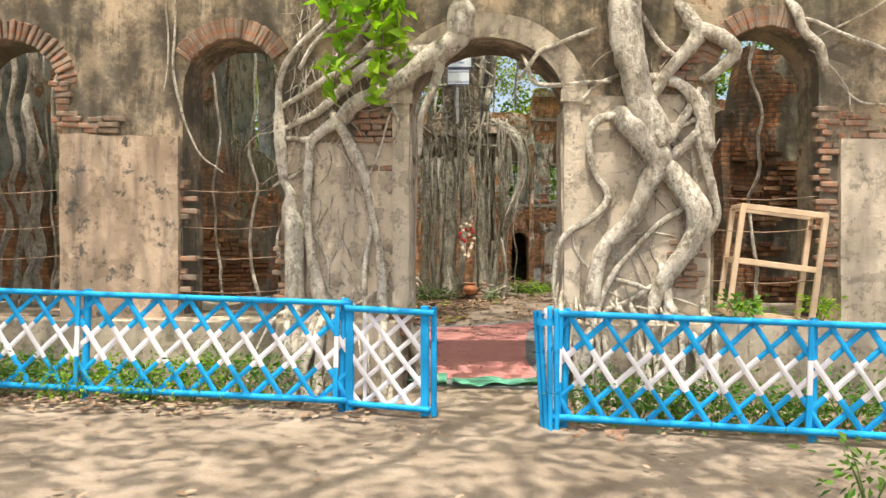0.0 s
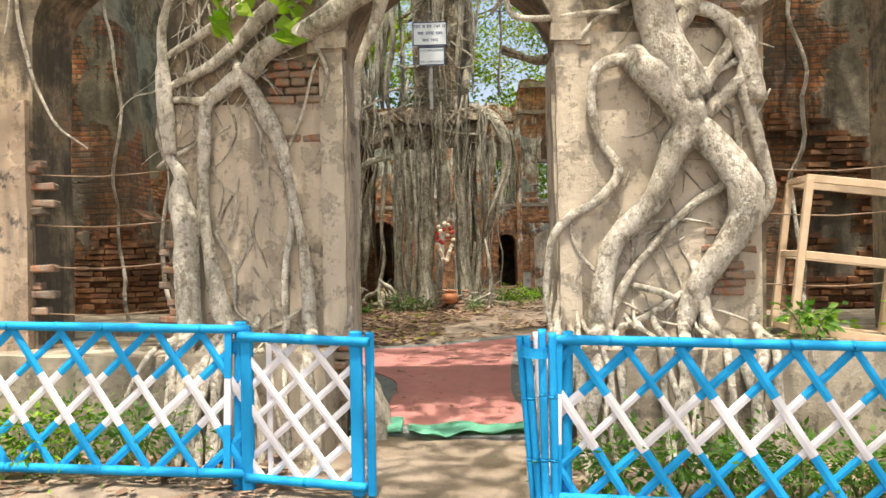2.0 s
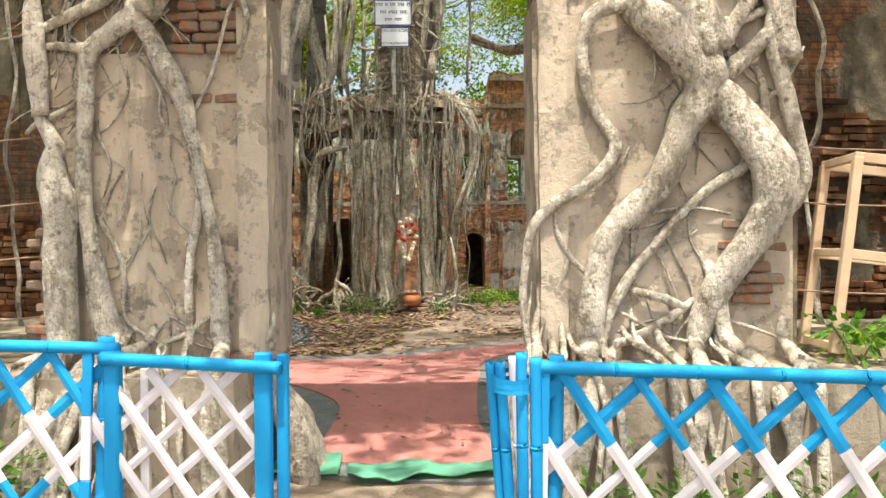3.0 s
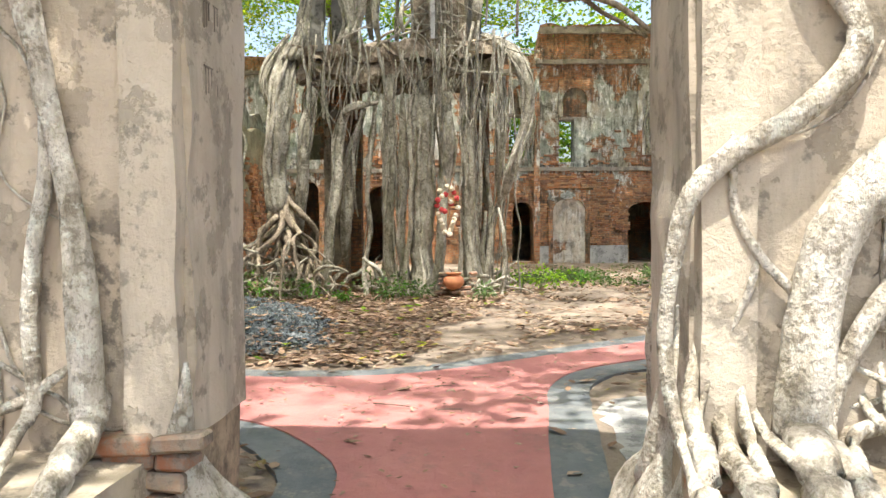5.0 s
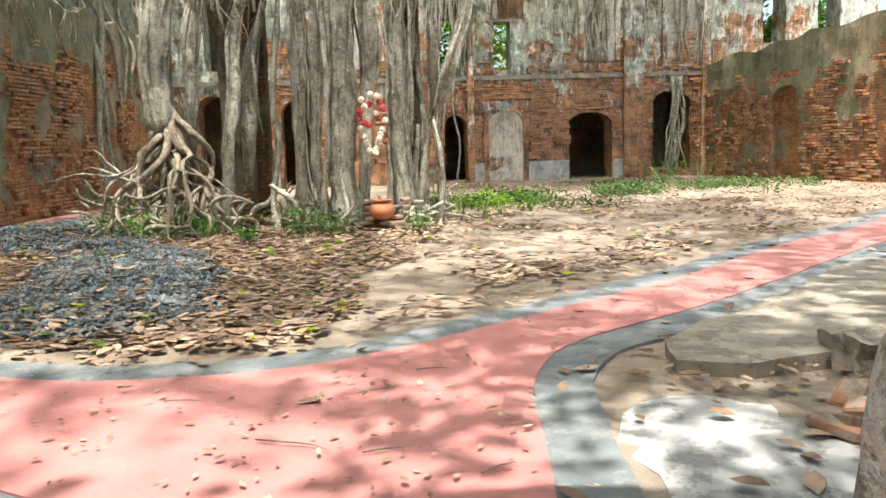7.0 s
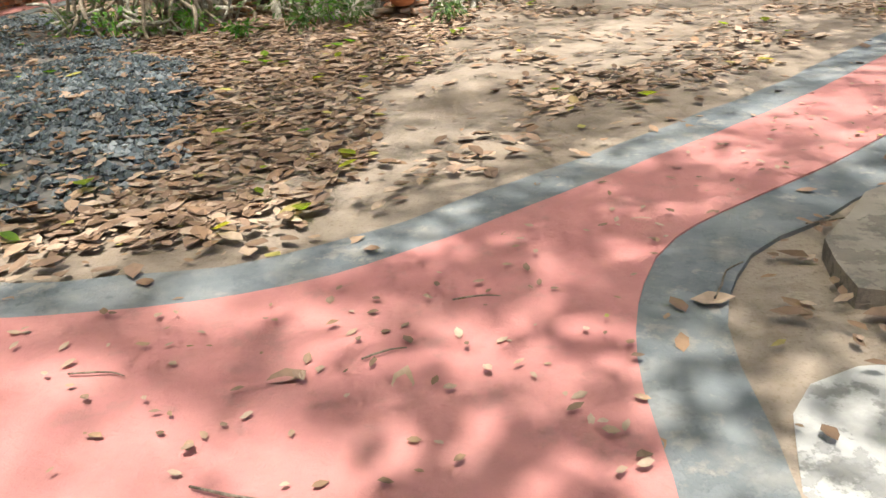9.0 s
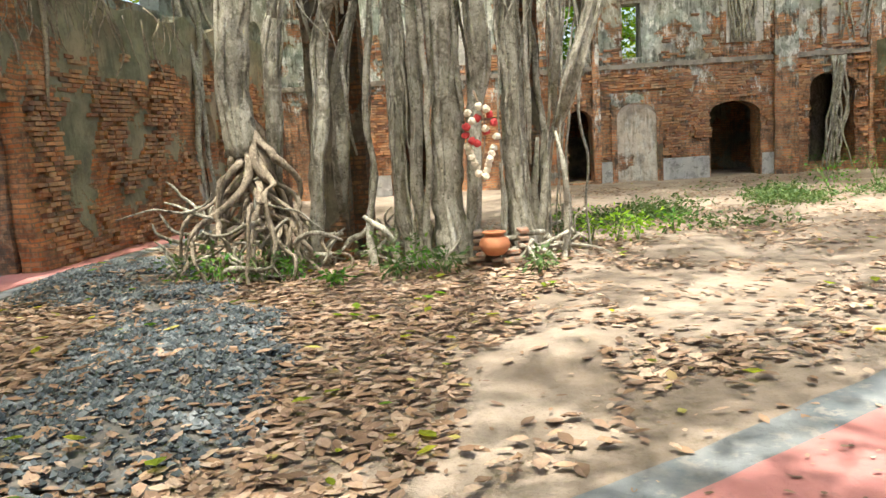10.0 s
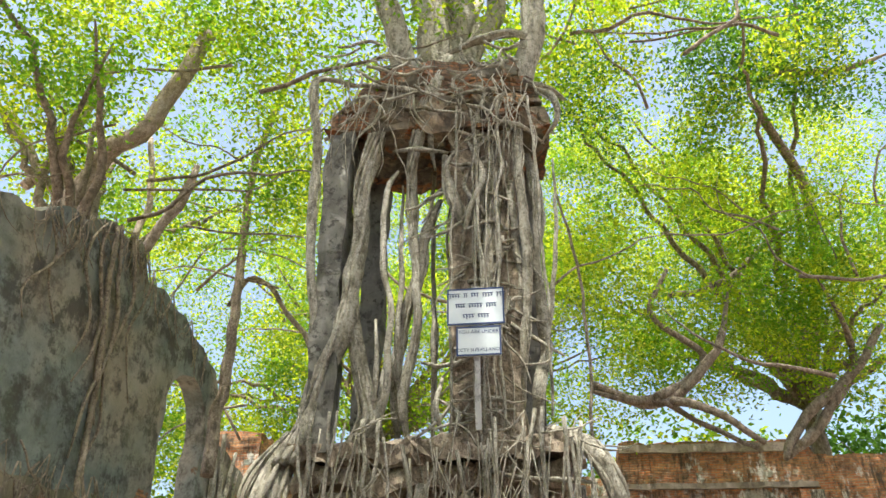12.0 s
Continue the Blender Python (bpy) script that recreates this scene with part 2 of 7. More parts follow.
def mat_brick():
    n = Nodes("loose_brick", 0.9, 0.2)
    col = n.ramp(n.random(), [(0.0, (0.26, 0.105, 0.06)), (0.4, (0.36, 0.16, 0.085)), (0.75, (0.30, 0.20, 0.135)), (1.0, (0.17, 0.10, 0.075))])
    col = n.mix(n.ramp(n.noise(9, 6, 0.75), [(0.40, 0.0), (0.56, 0.9)]), col, (0.26, 0.22, 0.175))
    col = n.mix(n.ramp(n.noise(17, 5, 0.75), [(0.54, 0.0), (0.66, 0.7)]), col, (0.09, 0.075, 0.06))
    return n.out(col, n.noise(40, 5, 0.7), 0.6, 0.01)


M_BRICK = mat_brick()
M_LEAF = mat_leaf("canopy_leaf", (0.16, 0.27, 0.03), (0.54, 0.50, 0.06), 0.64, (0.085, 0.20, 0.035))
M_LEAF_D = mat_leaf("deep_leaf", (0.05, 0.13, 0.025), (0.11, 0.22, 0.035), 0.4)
M_SPROUT = mat_leaf("sprout_leaf", (0.16, 0.34, 0.03), (0.32, 0.46, 0.05), 0.45)
M_HERB = mat_leaf("herb_leaf", (0.05, 0.17, 0.03), (0.14, 0.26, 0.04), 0.35)
M_DRY = mat_island("dry_leaf", [(0.0, (0.13, 0.08, 0.05)), (0.3, (0.27, 0.175, 0.12)), (0.6, (0.46, 0.345, 0.255)), (0.85, (0.33, 0.205, 0.125)), (0.985, (0.19, 0.115, 0.07)), (1.0, (0.42, 0.38, 0.10))])
M_GRAVEL = mat_island("blue_gravel", [(0.0, (0.05, 0.064, 0.072)), (0.5, (0.105, 0.13, 0.142)), (1.0, (0.23, 0.25, 0.255))])
M_POT = mat_plain("terracotta", (0.36, 0.13, 0.06), (0.50, 0.21, 0.10), 9, 0.7)
M_NET = mat_leaf("green_net", (0.08, 0.36, 0.26), (0.16, 0.46, 0.34), 0.3)
M_SIGN = mat_plain("sign_board", (0.62, 0.68, 0.72), (0.74, 0.78, 0.80), 4, 0.5, 0.05)
M_INK = mat_plain("sign_ink", (0.03, 0.06, 0.16), (0.05, 0.08, 0.2), 8, 0.6, 0.05)
M_WIRE = mat_plain("rusty_wire", (0.22, 0.14, 0.09), (0.34, 0.24, 0.17), 20, 0.7)
M_GARLAND_W = mat_plain("cream_petals", (0.62, 0.52, 0.38), (0.78, 0.70, 0.56), 30, 0.8)
M_GARLAND_R = mat_plain("red_petals", (0.42, 0.03, 0.04), (0.60, 0.08, 0.07), 30, 0.7)
M_SOOT = mat_plaster("sooty_plaster", (0.25, 0.24, 0.205), (0.11, 0.105, 0.09), (0.04, 0.036, 0.03), 0.8)
M_STONE = mat_plaster("weathered_stone", (0.36, 0.31, 0.25), (0.24, 0.20, 0.165), amount=0.5)

# ---- mesh helpers ----
def mesh_object(name, bm, material, parent=None):
    me = bpy.data.meshes.new(name)
    bm.normal_update()
    bm.to_mesh(me)
    bm.free()
    me.materials.append(material)
    ob = new(name, me)
    if parent is not None:
        ob.parent = parent
    return ob


def part(name, bm, material, parent, label=""):
    ob = mesh_object(name, bm, material, parent)
    if label:
        tagged(ob, label)
    return ob


def raw_object(name, verts, faces, material, parent=None, smooth=False):
    me = bpy.data.meshes.new(name)
    me.from_pydata([tuple(v) for v in verts], [], [tuple(f) for f in faces])
    if smooth:
        me.polygons.foreach_set("use_smooth", [True] * len(me.polygons))
    me.materials.append(material)
    ob = new(name, me)
    if parent is not None:
        ob.parent = parent
    return ob


def thing(name, m=None, label="", category="", group="", kind=""):
    ob = new(name)
    if m is not None:
        ob.matrix_world = m
    return tagged(ob, label, category, group, kind)


def box(bm, x0, x1, y0, y1, z0, z1, bevel=0.0, turn=None):
    r = bmesh.ops.create_cube(bm, size=1.0)
    vs = r["verts"]
    m = Matrix.Translation(((x0 + x1) / 2, (y0 + y1) / 2, (z0 + z1) / 2)) @ Matrix.Diagonal((x1 - x0, y1 - y0, z1 - z0, 1))
    bmesh.ops.transform(bm, matrix=m if turn is None else turn @ m, verts=vs)
    if bevel > 0:
        es = list({e for v in vs for e in v.link_edges})
        bmesh.ops.bevel(bm, geom=es, offset=bevel, segments=1, affect="EDGES")


def rough_box(x0, x1, y0, y1, z0, z1, cell=0.15, rough=0.02, freq=2.0):
    """A block with worn, uneven faces."""
    bm = bmesh.new()
    n = [max(1, min(40, int(round(abs(b - a) / cell)))) for a, b in ((x0, x1), (y0, y1), (z0, z1))]
    box(bm, x0, x1, y0, y1, z0, z1)
    for axis in range(3):
        for k in range(1, n[axis]):
            co = Vector((x0, y0, z0))
            co[axis] += (x1 - x0, y1 - y0, z1 - z0)[axis] * k / n[axis]
            no = Vector((0, 0, 0))
            no[axis] = 1
            bmesh.ops.bisect_plane(bm, geom=bm.verts[:] + bm.edges[:] + bm.faces[:], plane_co=co, plane_no=no)
    for v in bm.verts:
        v.co += noise.noise_vector(v.co * freq) * rough + noise.noise_vector(v.co * freq * 4) * rough * 0.4
    return bm


def smooth_path(pts, step=0.12):
    """A rounded line through the points."""
    pts = [Vector(p) for p in pts]
    ext = [pts[0] * 2 - pts[1]] + pts + [pts[-1] * 2 - pts[-2]]
    out = []
    for i in range(1, len(ext) - 2):
        a, b, c, d = ext[i - 1:i + 3]
        n = max(2, int((c - b).length / step))
        for k in range(n):
            t = k / n
            out.append((i - 1 + t, 0.5 * ((2 * b) + (c - a) * t + (2 * a - 5 * b + 4 * c - d) * t * t + (3 * b - a - 3 * c + d) * t * t * t)))
    out.append((len(pts) - 1, pts[-1]))
    return out


def tube(bm, pts, radii, sides=8, step=0.12, lump=0.18, flat=1.0, wander=0.0, seed=0.0):
    """A tapering, knotty limb along pts; radii: one for each point. flat < 1 presses it against a wall (thinner along y)."""
    line = smooth_path(pts, step)
    rings = []
    off = Vector((seed * 7.1, seed * 3.7, seed * 1.9))
    n = len(line)
    for i, (u, p) in enumerate(line):
        k = min(int(u), len(radii) - 2)
        r = radii[k] + (radii[k + 1] - radii[k]) * (u - k)
        if wander:
            p = p + noise.noise_vector(p * 1.7 + off) * wander * min(1.0, i / 4, (n - 1 - i) / 4)
        d = (line[min(i + 1, n - 1)][1] - line[max(i - 1, 0)][1]).normalized()
        a = d.cross(Vector((0, 1, 0)) if abs(d.y) < 0.9 else Vector((1, 0, 0))).normalized()
        b = d.cross(a)
        ring = []
        for s in range(sides):
            w = 2 * math.pi * s / sides
            o = a * math.cos(w) + b * math.sin(w)
            o.y *= flat
            q = r * (1 + lump * noise.noise(p * 3.5 + o * 1.5 + off) + lump * 0.6 * noise.noise(p * 9 + o * 2 + off))
            ring.append(bm.verts.new(p + o * q))
        rings.append(ring)
    for r0, r1 in zip(rings, rings[1:]):
        for s in range(sides):
            f = bm.faces.new((r0[s], r0[(s + 1) % sides], r1[(s + 1) % sides], r1[s]))
            f.smooth = True
    bm.faces.new(rings[0][::-1])
    bm.faces.new(rings[-1])


def limb(name, pts, radii, material, parent, label="", **kw):
    bm = bmesh.new()
    tube(bm, pts, radii, **kw)
    bmesh.ops.recalc_face_normals(bm, faces=bm.faces)
    return part(name, bm, material, parent, label)


def pierced_wall(x0, x1, z0, top, openings, y0, y1, cell=0.16, rough=0.02, seed=0.0):
    """A thick wall along x. top: function of x. openings: (x0, x1, sill, spring, rise); rise 0 is a flat head."""
    xs = set()
    n = int((x1 - x0) / cell)
    for k in range(n + 1):
        xs.add(round(x0 + (x1 - x0) * k / n, 4))
    for a, b, s, sp, rise in openings:
        xs = {x for x in xs if not (a - 0.06 < x < b + 0.06)}
        for k in range(13):
            xs.add(round(a + (b - a) * (0.5 - 0.5 * math.cos(math.pi * k / 12)), 4))
    xs = sorted(xs)

    def head(o, x):
        a, b, s, sp, rise = o
        u = max(-1.0, min(1.0, (x - (a + b) / 2) / ((b - a) / 2)))
        return sp + rise * math.sqrt(max(0.0, 1 - u * u))

    bm = bmesh.new()
    for xa, xb in zip(xs, xs[1:]):
        mid = (xa + xb) / 2
        lines = [((z0, z0))]
        for o in sorted((o for o in openings if o[0] < mid < o[1]), key=lambda o: o[2]):
            lines.append((o[2], o[2]))
            lines.append((head(o, xa), head(o, xb)))
        lines.append((top(xa), top(xb)))
        for (la, lb), (ha, hb) in zip(lines[::2], lines[1::2]):
            if max(ha - la, hb - lb) < 0.02:
                continue
            step = cell * 1.6
            low, high = max(la, lb) + 0.05, min(ha, hb) - 0.05
            inner = [step * k for k in range(int(low / step) - 2, int(high / step) + 2) if low < step * k < high]
            m = len(inner) + 1
            cols = []
            for x, lo, hi in ((xa, la, ha), (xb, lb, hb)):
                for y in (y0, y1):
                    cols.append([bm.verts.new((x, y, z)) for z in [lo] + inner + [hi]])
            fa, ba, fb, bb = cols
            for k in range(m):
                bm.faces.new((fa[k], fb[k], fb[k + 1], fa[k + 1]))
                bm.faces.new((bb[k], ba[k], ba[k + 1], bb[k + 1]))
                bm.faces.new((ba[k], fa[k], fa[k + 1], ba[k + 1]))
                bm.faces.new((fb[k], bb[k], bb[k + 1], fb[k + 1]))
            bm.faces.new((fa[m], fb[m], bb[m], ba[m]))
            bm.faces.new((fb[0], fa[0], ba[0], bb[0]))
    bmesh.ops.remove_doubles(bm, verts=bm.verts, dist=0.003)
    # faces between two columns of one wall are inside it
    bm.verts.index_update()
    seen = {}
    for f in bm.faces:
        seen.setdefault(tuple(sorted(v.index for v in f.verts)), []).append(f)
    bmesh.ops.delete(bm, geom=[f for fs in seen.values() if len(fs) > 1 for f in fs], context="FACES_ONLY")
    off = Vector((seed * 5.3, seed * 2.1, seed))
    for v in bm.verts:
        v.co += noise.noise_vector(v.co * 1.6 + off) * rough + noise.noise_vector(v.co * 3 + off) * rough * 0.3
    bmesh.ops.recalc_face_normals(bm, faces=bm.faces)
    return bm


def ground_z(x, y):
    """Height of the ground: the lane is low, the yard a little higher."""
    u = max(0.0, min(1.0, (y - 8.0) / 3.0))
    z = -0.05 + 0.27 * (u * u * (3 - 2 * u))
    v = max(0.0, min(1.0, (y - 21.0) / 8.0))
    z -= 0.12 * v
    w = max(0.0, min(1.0, (8.6 - y) / 1.5, (y + 3) / 4))
    z -= 0.03 * max(-6.0, min(6.0, x)) * w * w * (3 - 2 * w)
    return z

# ---- ground ----
from mathutils.geometry import delaunay_2d_cdt

RED = [(-0.15, 8.85), (0.95, 8.75), (0.98, 9.6), (1.06, 10.5), (1.12, 11.0), (1.18, 11.5), (1.33, 11.95), (1.55, 12.3), (1.95, 12.6), (2.5, 12.98), (3.0, 13.37), (3.8, 14.03), (5.4, 15.4), (9.5, 18.6),
       (9.0, 19.4), (5.8, 16.5), (4.7, 15.75), (3.1, 14.3), (2.0, 13.42), (1.35, 12.93), (0.65, 12.42), (0.1, 12.12), (-0.55, 12.03), (-1.0, 12.05), (-1.5, 12.2), (-2.4, 12.6), (-3.6, 13.6), (-4.8, 15.2),
       (-5.2, 17.2), (-5.0, 20.3), (-4.8, 23.4), (-5.6, 24.0), (-5.8, 20.4), (-6.0, 17.0), (-5.4, 14.3), (-4.2, 12.7), (-2.8, 11.9), (-1.8, 11.2), (-1.0, 10.88), (-0.55, 10.62), (-0.22, 10.25), (-0.07, 9.95), (-0.08, 9.5)]

def grown(poly, d):
    out = []
    n = len(poly)
    for i in range(n):
        a, b, c = Vector(poly[i - 1]), Vector(poly[i]), Vector(poly[(i + 1) % n])
        e, f = (b - a).normalized(), (c - b).normalized()
        o = Vector((e.y, -e.x)) + Vector((f.y, -f.x))
        out.append(tuple(b + o.normalized() * d))
    return out


def in_poly(poly, x, y):
    inside = False
    for (xa, ya), (xb, yb) in zip(poly, poly[1:] + poly[:1]):
        if (ya > y) != (yb > y) and x < xa + (xb - xa) * (y - ya) / (yb - ya):
            inside = not inside
    return inside


BORDER = grown(RED, 0.28)
BED = grown(RED, 0.1)


def axis(lo, hi, step, far):
    inner = [lo + step * k for k in range(int((hi - lo) / step) + 1)]
    outer, s = [], step
    while s < far:
        s *= 1.6
        outer.append(s)
    return [lo - s for s in reversed(outer)] + inner + [inner[-1] + s for s in outer]


def make_ground():
    xs, ys = axis(-9.0, 11.0, 0.14, 600), axis(-2.0, 31.0, 0.14, 600)
    verts, faces = [], []
    for y in ys:
        for x in xs:
            p = Vector((x * 1.3, y * 1.3, 0))
            z = ground_z(x, y) + 0.025 * noise.noise(p) + 0.012 * noise.noise(p * 4)
            if 8 < y < 25 and -8 < x < 10 and in_poly(BED, x, y):
                z = ground_z(x, y) - 0.02
            verts.append((x, y, z))
    w = len(xs)
    for j in range(len(ys) - 1):
        for i in range(w - 1):
            a = j * w + i
            faces.append((a, a + 1, a + w + 1, a + w))
    ob = raw_object("ground", verts, faces, M_EARTH, smooth=True)
    return tagged(ob, "dusty brown bare earth strewn with dry leaves", "ground", kind="structure")


make_ground()


def paving(name, poly, lift, material, label, wave=0.0):
    """A laid surface with an outline of its own, following the ground."""
    line = smooth_path([(*p, 0) for p in poly] + [(*poly[0], 0)], 0.15)
    pts = []
    for _, p in line[:-1]:
        q = p + noise.noise_vector(p * 2.5) * wave
        if not pts or (pts[-1] - q).length > 0.03:
            pts.append(q)
    flat = [Vector((p.x, p.y)) for p in pts]
    n = len(flat)
    rim = [tuple(p) for p in flat]
    x, y = min(p[0] for p in rim), min(p[1] for p in rim)
    inner = []
    for a in range(int((max(p[0] for p in rim) - x) / 0.35) + 1):
        for b in range(int((max(p[1] for p in rim) - y) / 0.35) + 1):
            if in_poly(rim, x + a * 0.35, y + b * 0.35):
                inner.append(Vector((x + a * 0.35, y + b * 0.35)))
    co, _, tris, *_ = delaunay_2d_cdt(flat + inner, [(k, (k + 1) % n) for k in range(n)], [], 1, 0.001)
    bm = bmesh.new()
    vs = [bm.verts.new((p[0], p[1], 0)) for p in co]
    for t in tris:
        m = sum((co[k] for k in t), Vector((0, 0))) / 3
        if in_poly(rim, m.x, m.y):
            bm.faces.new([vs[k] for k in t])
    bmesh.ops.delete(bm, geom=[v for v in bm.verts if not v.link_faces], context="VERTS")
    bmesh.ops.recalc_face_normals(bm, faces=bm.faces)
    if bm.faces[:][0].normal.z < 0:
        bmesh.ops.reverse_faces(bm, faces=bm.faces)
    r = bmesh.ops.extrude_face_region(bm, geom=bm.faces[:])
    up = {v for v in r["geom"] if isinstance(v, bmesh.types.BMVert)}
    for v in bm.verts:
        z = ground_z(v.co.x, v.co.y)
        v.co.z = z + lift + 0.005 * noise.noise(v.co * 1.5) if v in up else z - 0.08
    bmesh.ops.recalc_face_normals(bm, faces=bm.faces)
    ob = mesh_object(name, bm, material)
    return tagged(ob, label, "path", kind="structure")


paving("path_border", BORDER, 0.022, M_GREY, "grey cement border along the red path", 0.03)
paving("path_red", RED, 0.03, M_RED, "red oxide cement footpath with dust and leaf scraps", 0.01)
paving("path_patch", [(1.38, 9.6), (1.42, 10.6), (1.48, 11.2), (1.75, 11.38), (2.3, 11.2), (2.25, 10.3), (2.0, 9.6)], 0.008, M_CEMENT, "pale dusty cement apron beside the path", 0.12)

# ---- front building ----
FRONT = pose(0.4, 8.5, 0, 0, 0, -3.0)


def ragged(base, rough, seed):
    return lambda x: base + rough * noise.noise(Vector((x * 0.9, seed, 0))) + rough * 0.5 * noise.noise(Vector((x * 3.1, seed, 5)))


front_bm = pierced_wall(-9.0, 9.0, -0.2, ragged(5.1, 0.3, 1), [
    (-5.7, -4.49, 0.72, 3.1, 0.58), (-3.16, -2.09, 0.72, 3.1, 0.55), (-0.75, 0.87, -0.3, 2.85, 0.72), (2.37, 3.42, 0.72, 3.15, 0.53), (5.2, 6.4, 0.72, 3.1, 0.58)], 0.0, 0.58, 0.16, 0.02, 1)
front_wall = mesh_object("wall_front", front_bm, M_FRONT)
front_wall.matrix_world = FRONT
tagged(front_wall, "ruined brick wall with peeling plaster and round arches", "wall", kind="structure")


def back_walls():
    bm = pierced_wall(-9.0, -3.3, 0.0, lambda x: 2.1 + 0.5 * noise.noise(Vector((x * 1.2, 3, 0))) + (2.2 if -5.2 < x < -4.2 else 0.0), [(-7.6, -6.6, 0.7, 1.8, 0.0)], 3.6, 4.2, 0.18, 0.04, 2)
    ob = mesh_object("wall_room_west", bm, M_INNER)
    ob.matrix_world = FRONT
    tagged(ob, "broken dark red brick wall of a roofless room", "wall", kind="structure")
    bm = pierced_wall(3.2, 9.0, 0.0, lambda x: (4.3 if x > 3.5 else 3.3) + 0.5 * noise.noise(Vector((x * 1.2, 9, 0))), [], 2.6, 3.2, 0.18, 0.04, 3)
    ob = mesh_object("wall_room_east", bm, M_INNER)
    ob.matrix_world = FRONT
    tagged(ob, "broken brick wall with patches of plaster", "wall", kind="structure")
    for name, xa, xb, ya, yb in (("plinth_west", -9.0, -0.82, -0.5, 0.5), ("plinth_east", 0.95, 9.0, -0.5, 0.5), ("room_floor_west", -9.0, -3.25, 0.5, 4.4), ("room_floor_east", 3.1, 9.0, 0.5, 3.4)):
        bm = rough_box(xa, xb, ya, yb, -0.3, 0.70, 0.22, 0.03, 1.5)
        ob = mesh_object(name, bm, M_PLINTH)
        ob.matrix_world = FRONT
        tagged(ob, "worn plastered plinth under the old building", "plinth", kind="structure")


back_walls()

# ---- yard walls ----
FAR_Y = 30.9
far_open = [(-4.5, -3.65, 0.15, 2.35, 0.4), (-4.2, -3.4, 3.45, 5.3, 0.55), (-2.2, -1.3, 0.15, 2.2, 0.4), (2.45, 3.1, 0.15, 1.75, 0.3), (2.35, 2.93, 3.39, 4.78, 0.0), (3.94, 4.42, 3.3, 4.67, 0.0),
            (6.12, 7.38, -0.02, 1.72, 0.33), (8.6, 9.75, 0.3, 2.2, 0.4), (11.9, 12.6, 3.9, 5.2, 0.35), (13.6, 14.3, 3.9, 5.2, 0.35)]


def far_top(x):
    return (7.6 if 3.3 < x < 8.15 else 7.2 if x > 8.15 else 6.7) + 0.12 * noise.noise(Vector((x * 1.5, 4, 0))) + 0.05 * noise.noise(Vector((x * 6, 1, 0)))


far = mesh_object("wall_far", pierced_wall(-6.9, 15.5, -0.3, far_top, far_open, 0.0, 0.8, 0.16, 0.045, 4), M_FAR)
far.matrix_world = pose(0, FAR_Y, 0)
tagged(far, "two-storey ruined brick facade with flaking white plaster", "wall", kind="structure")



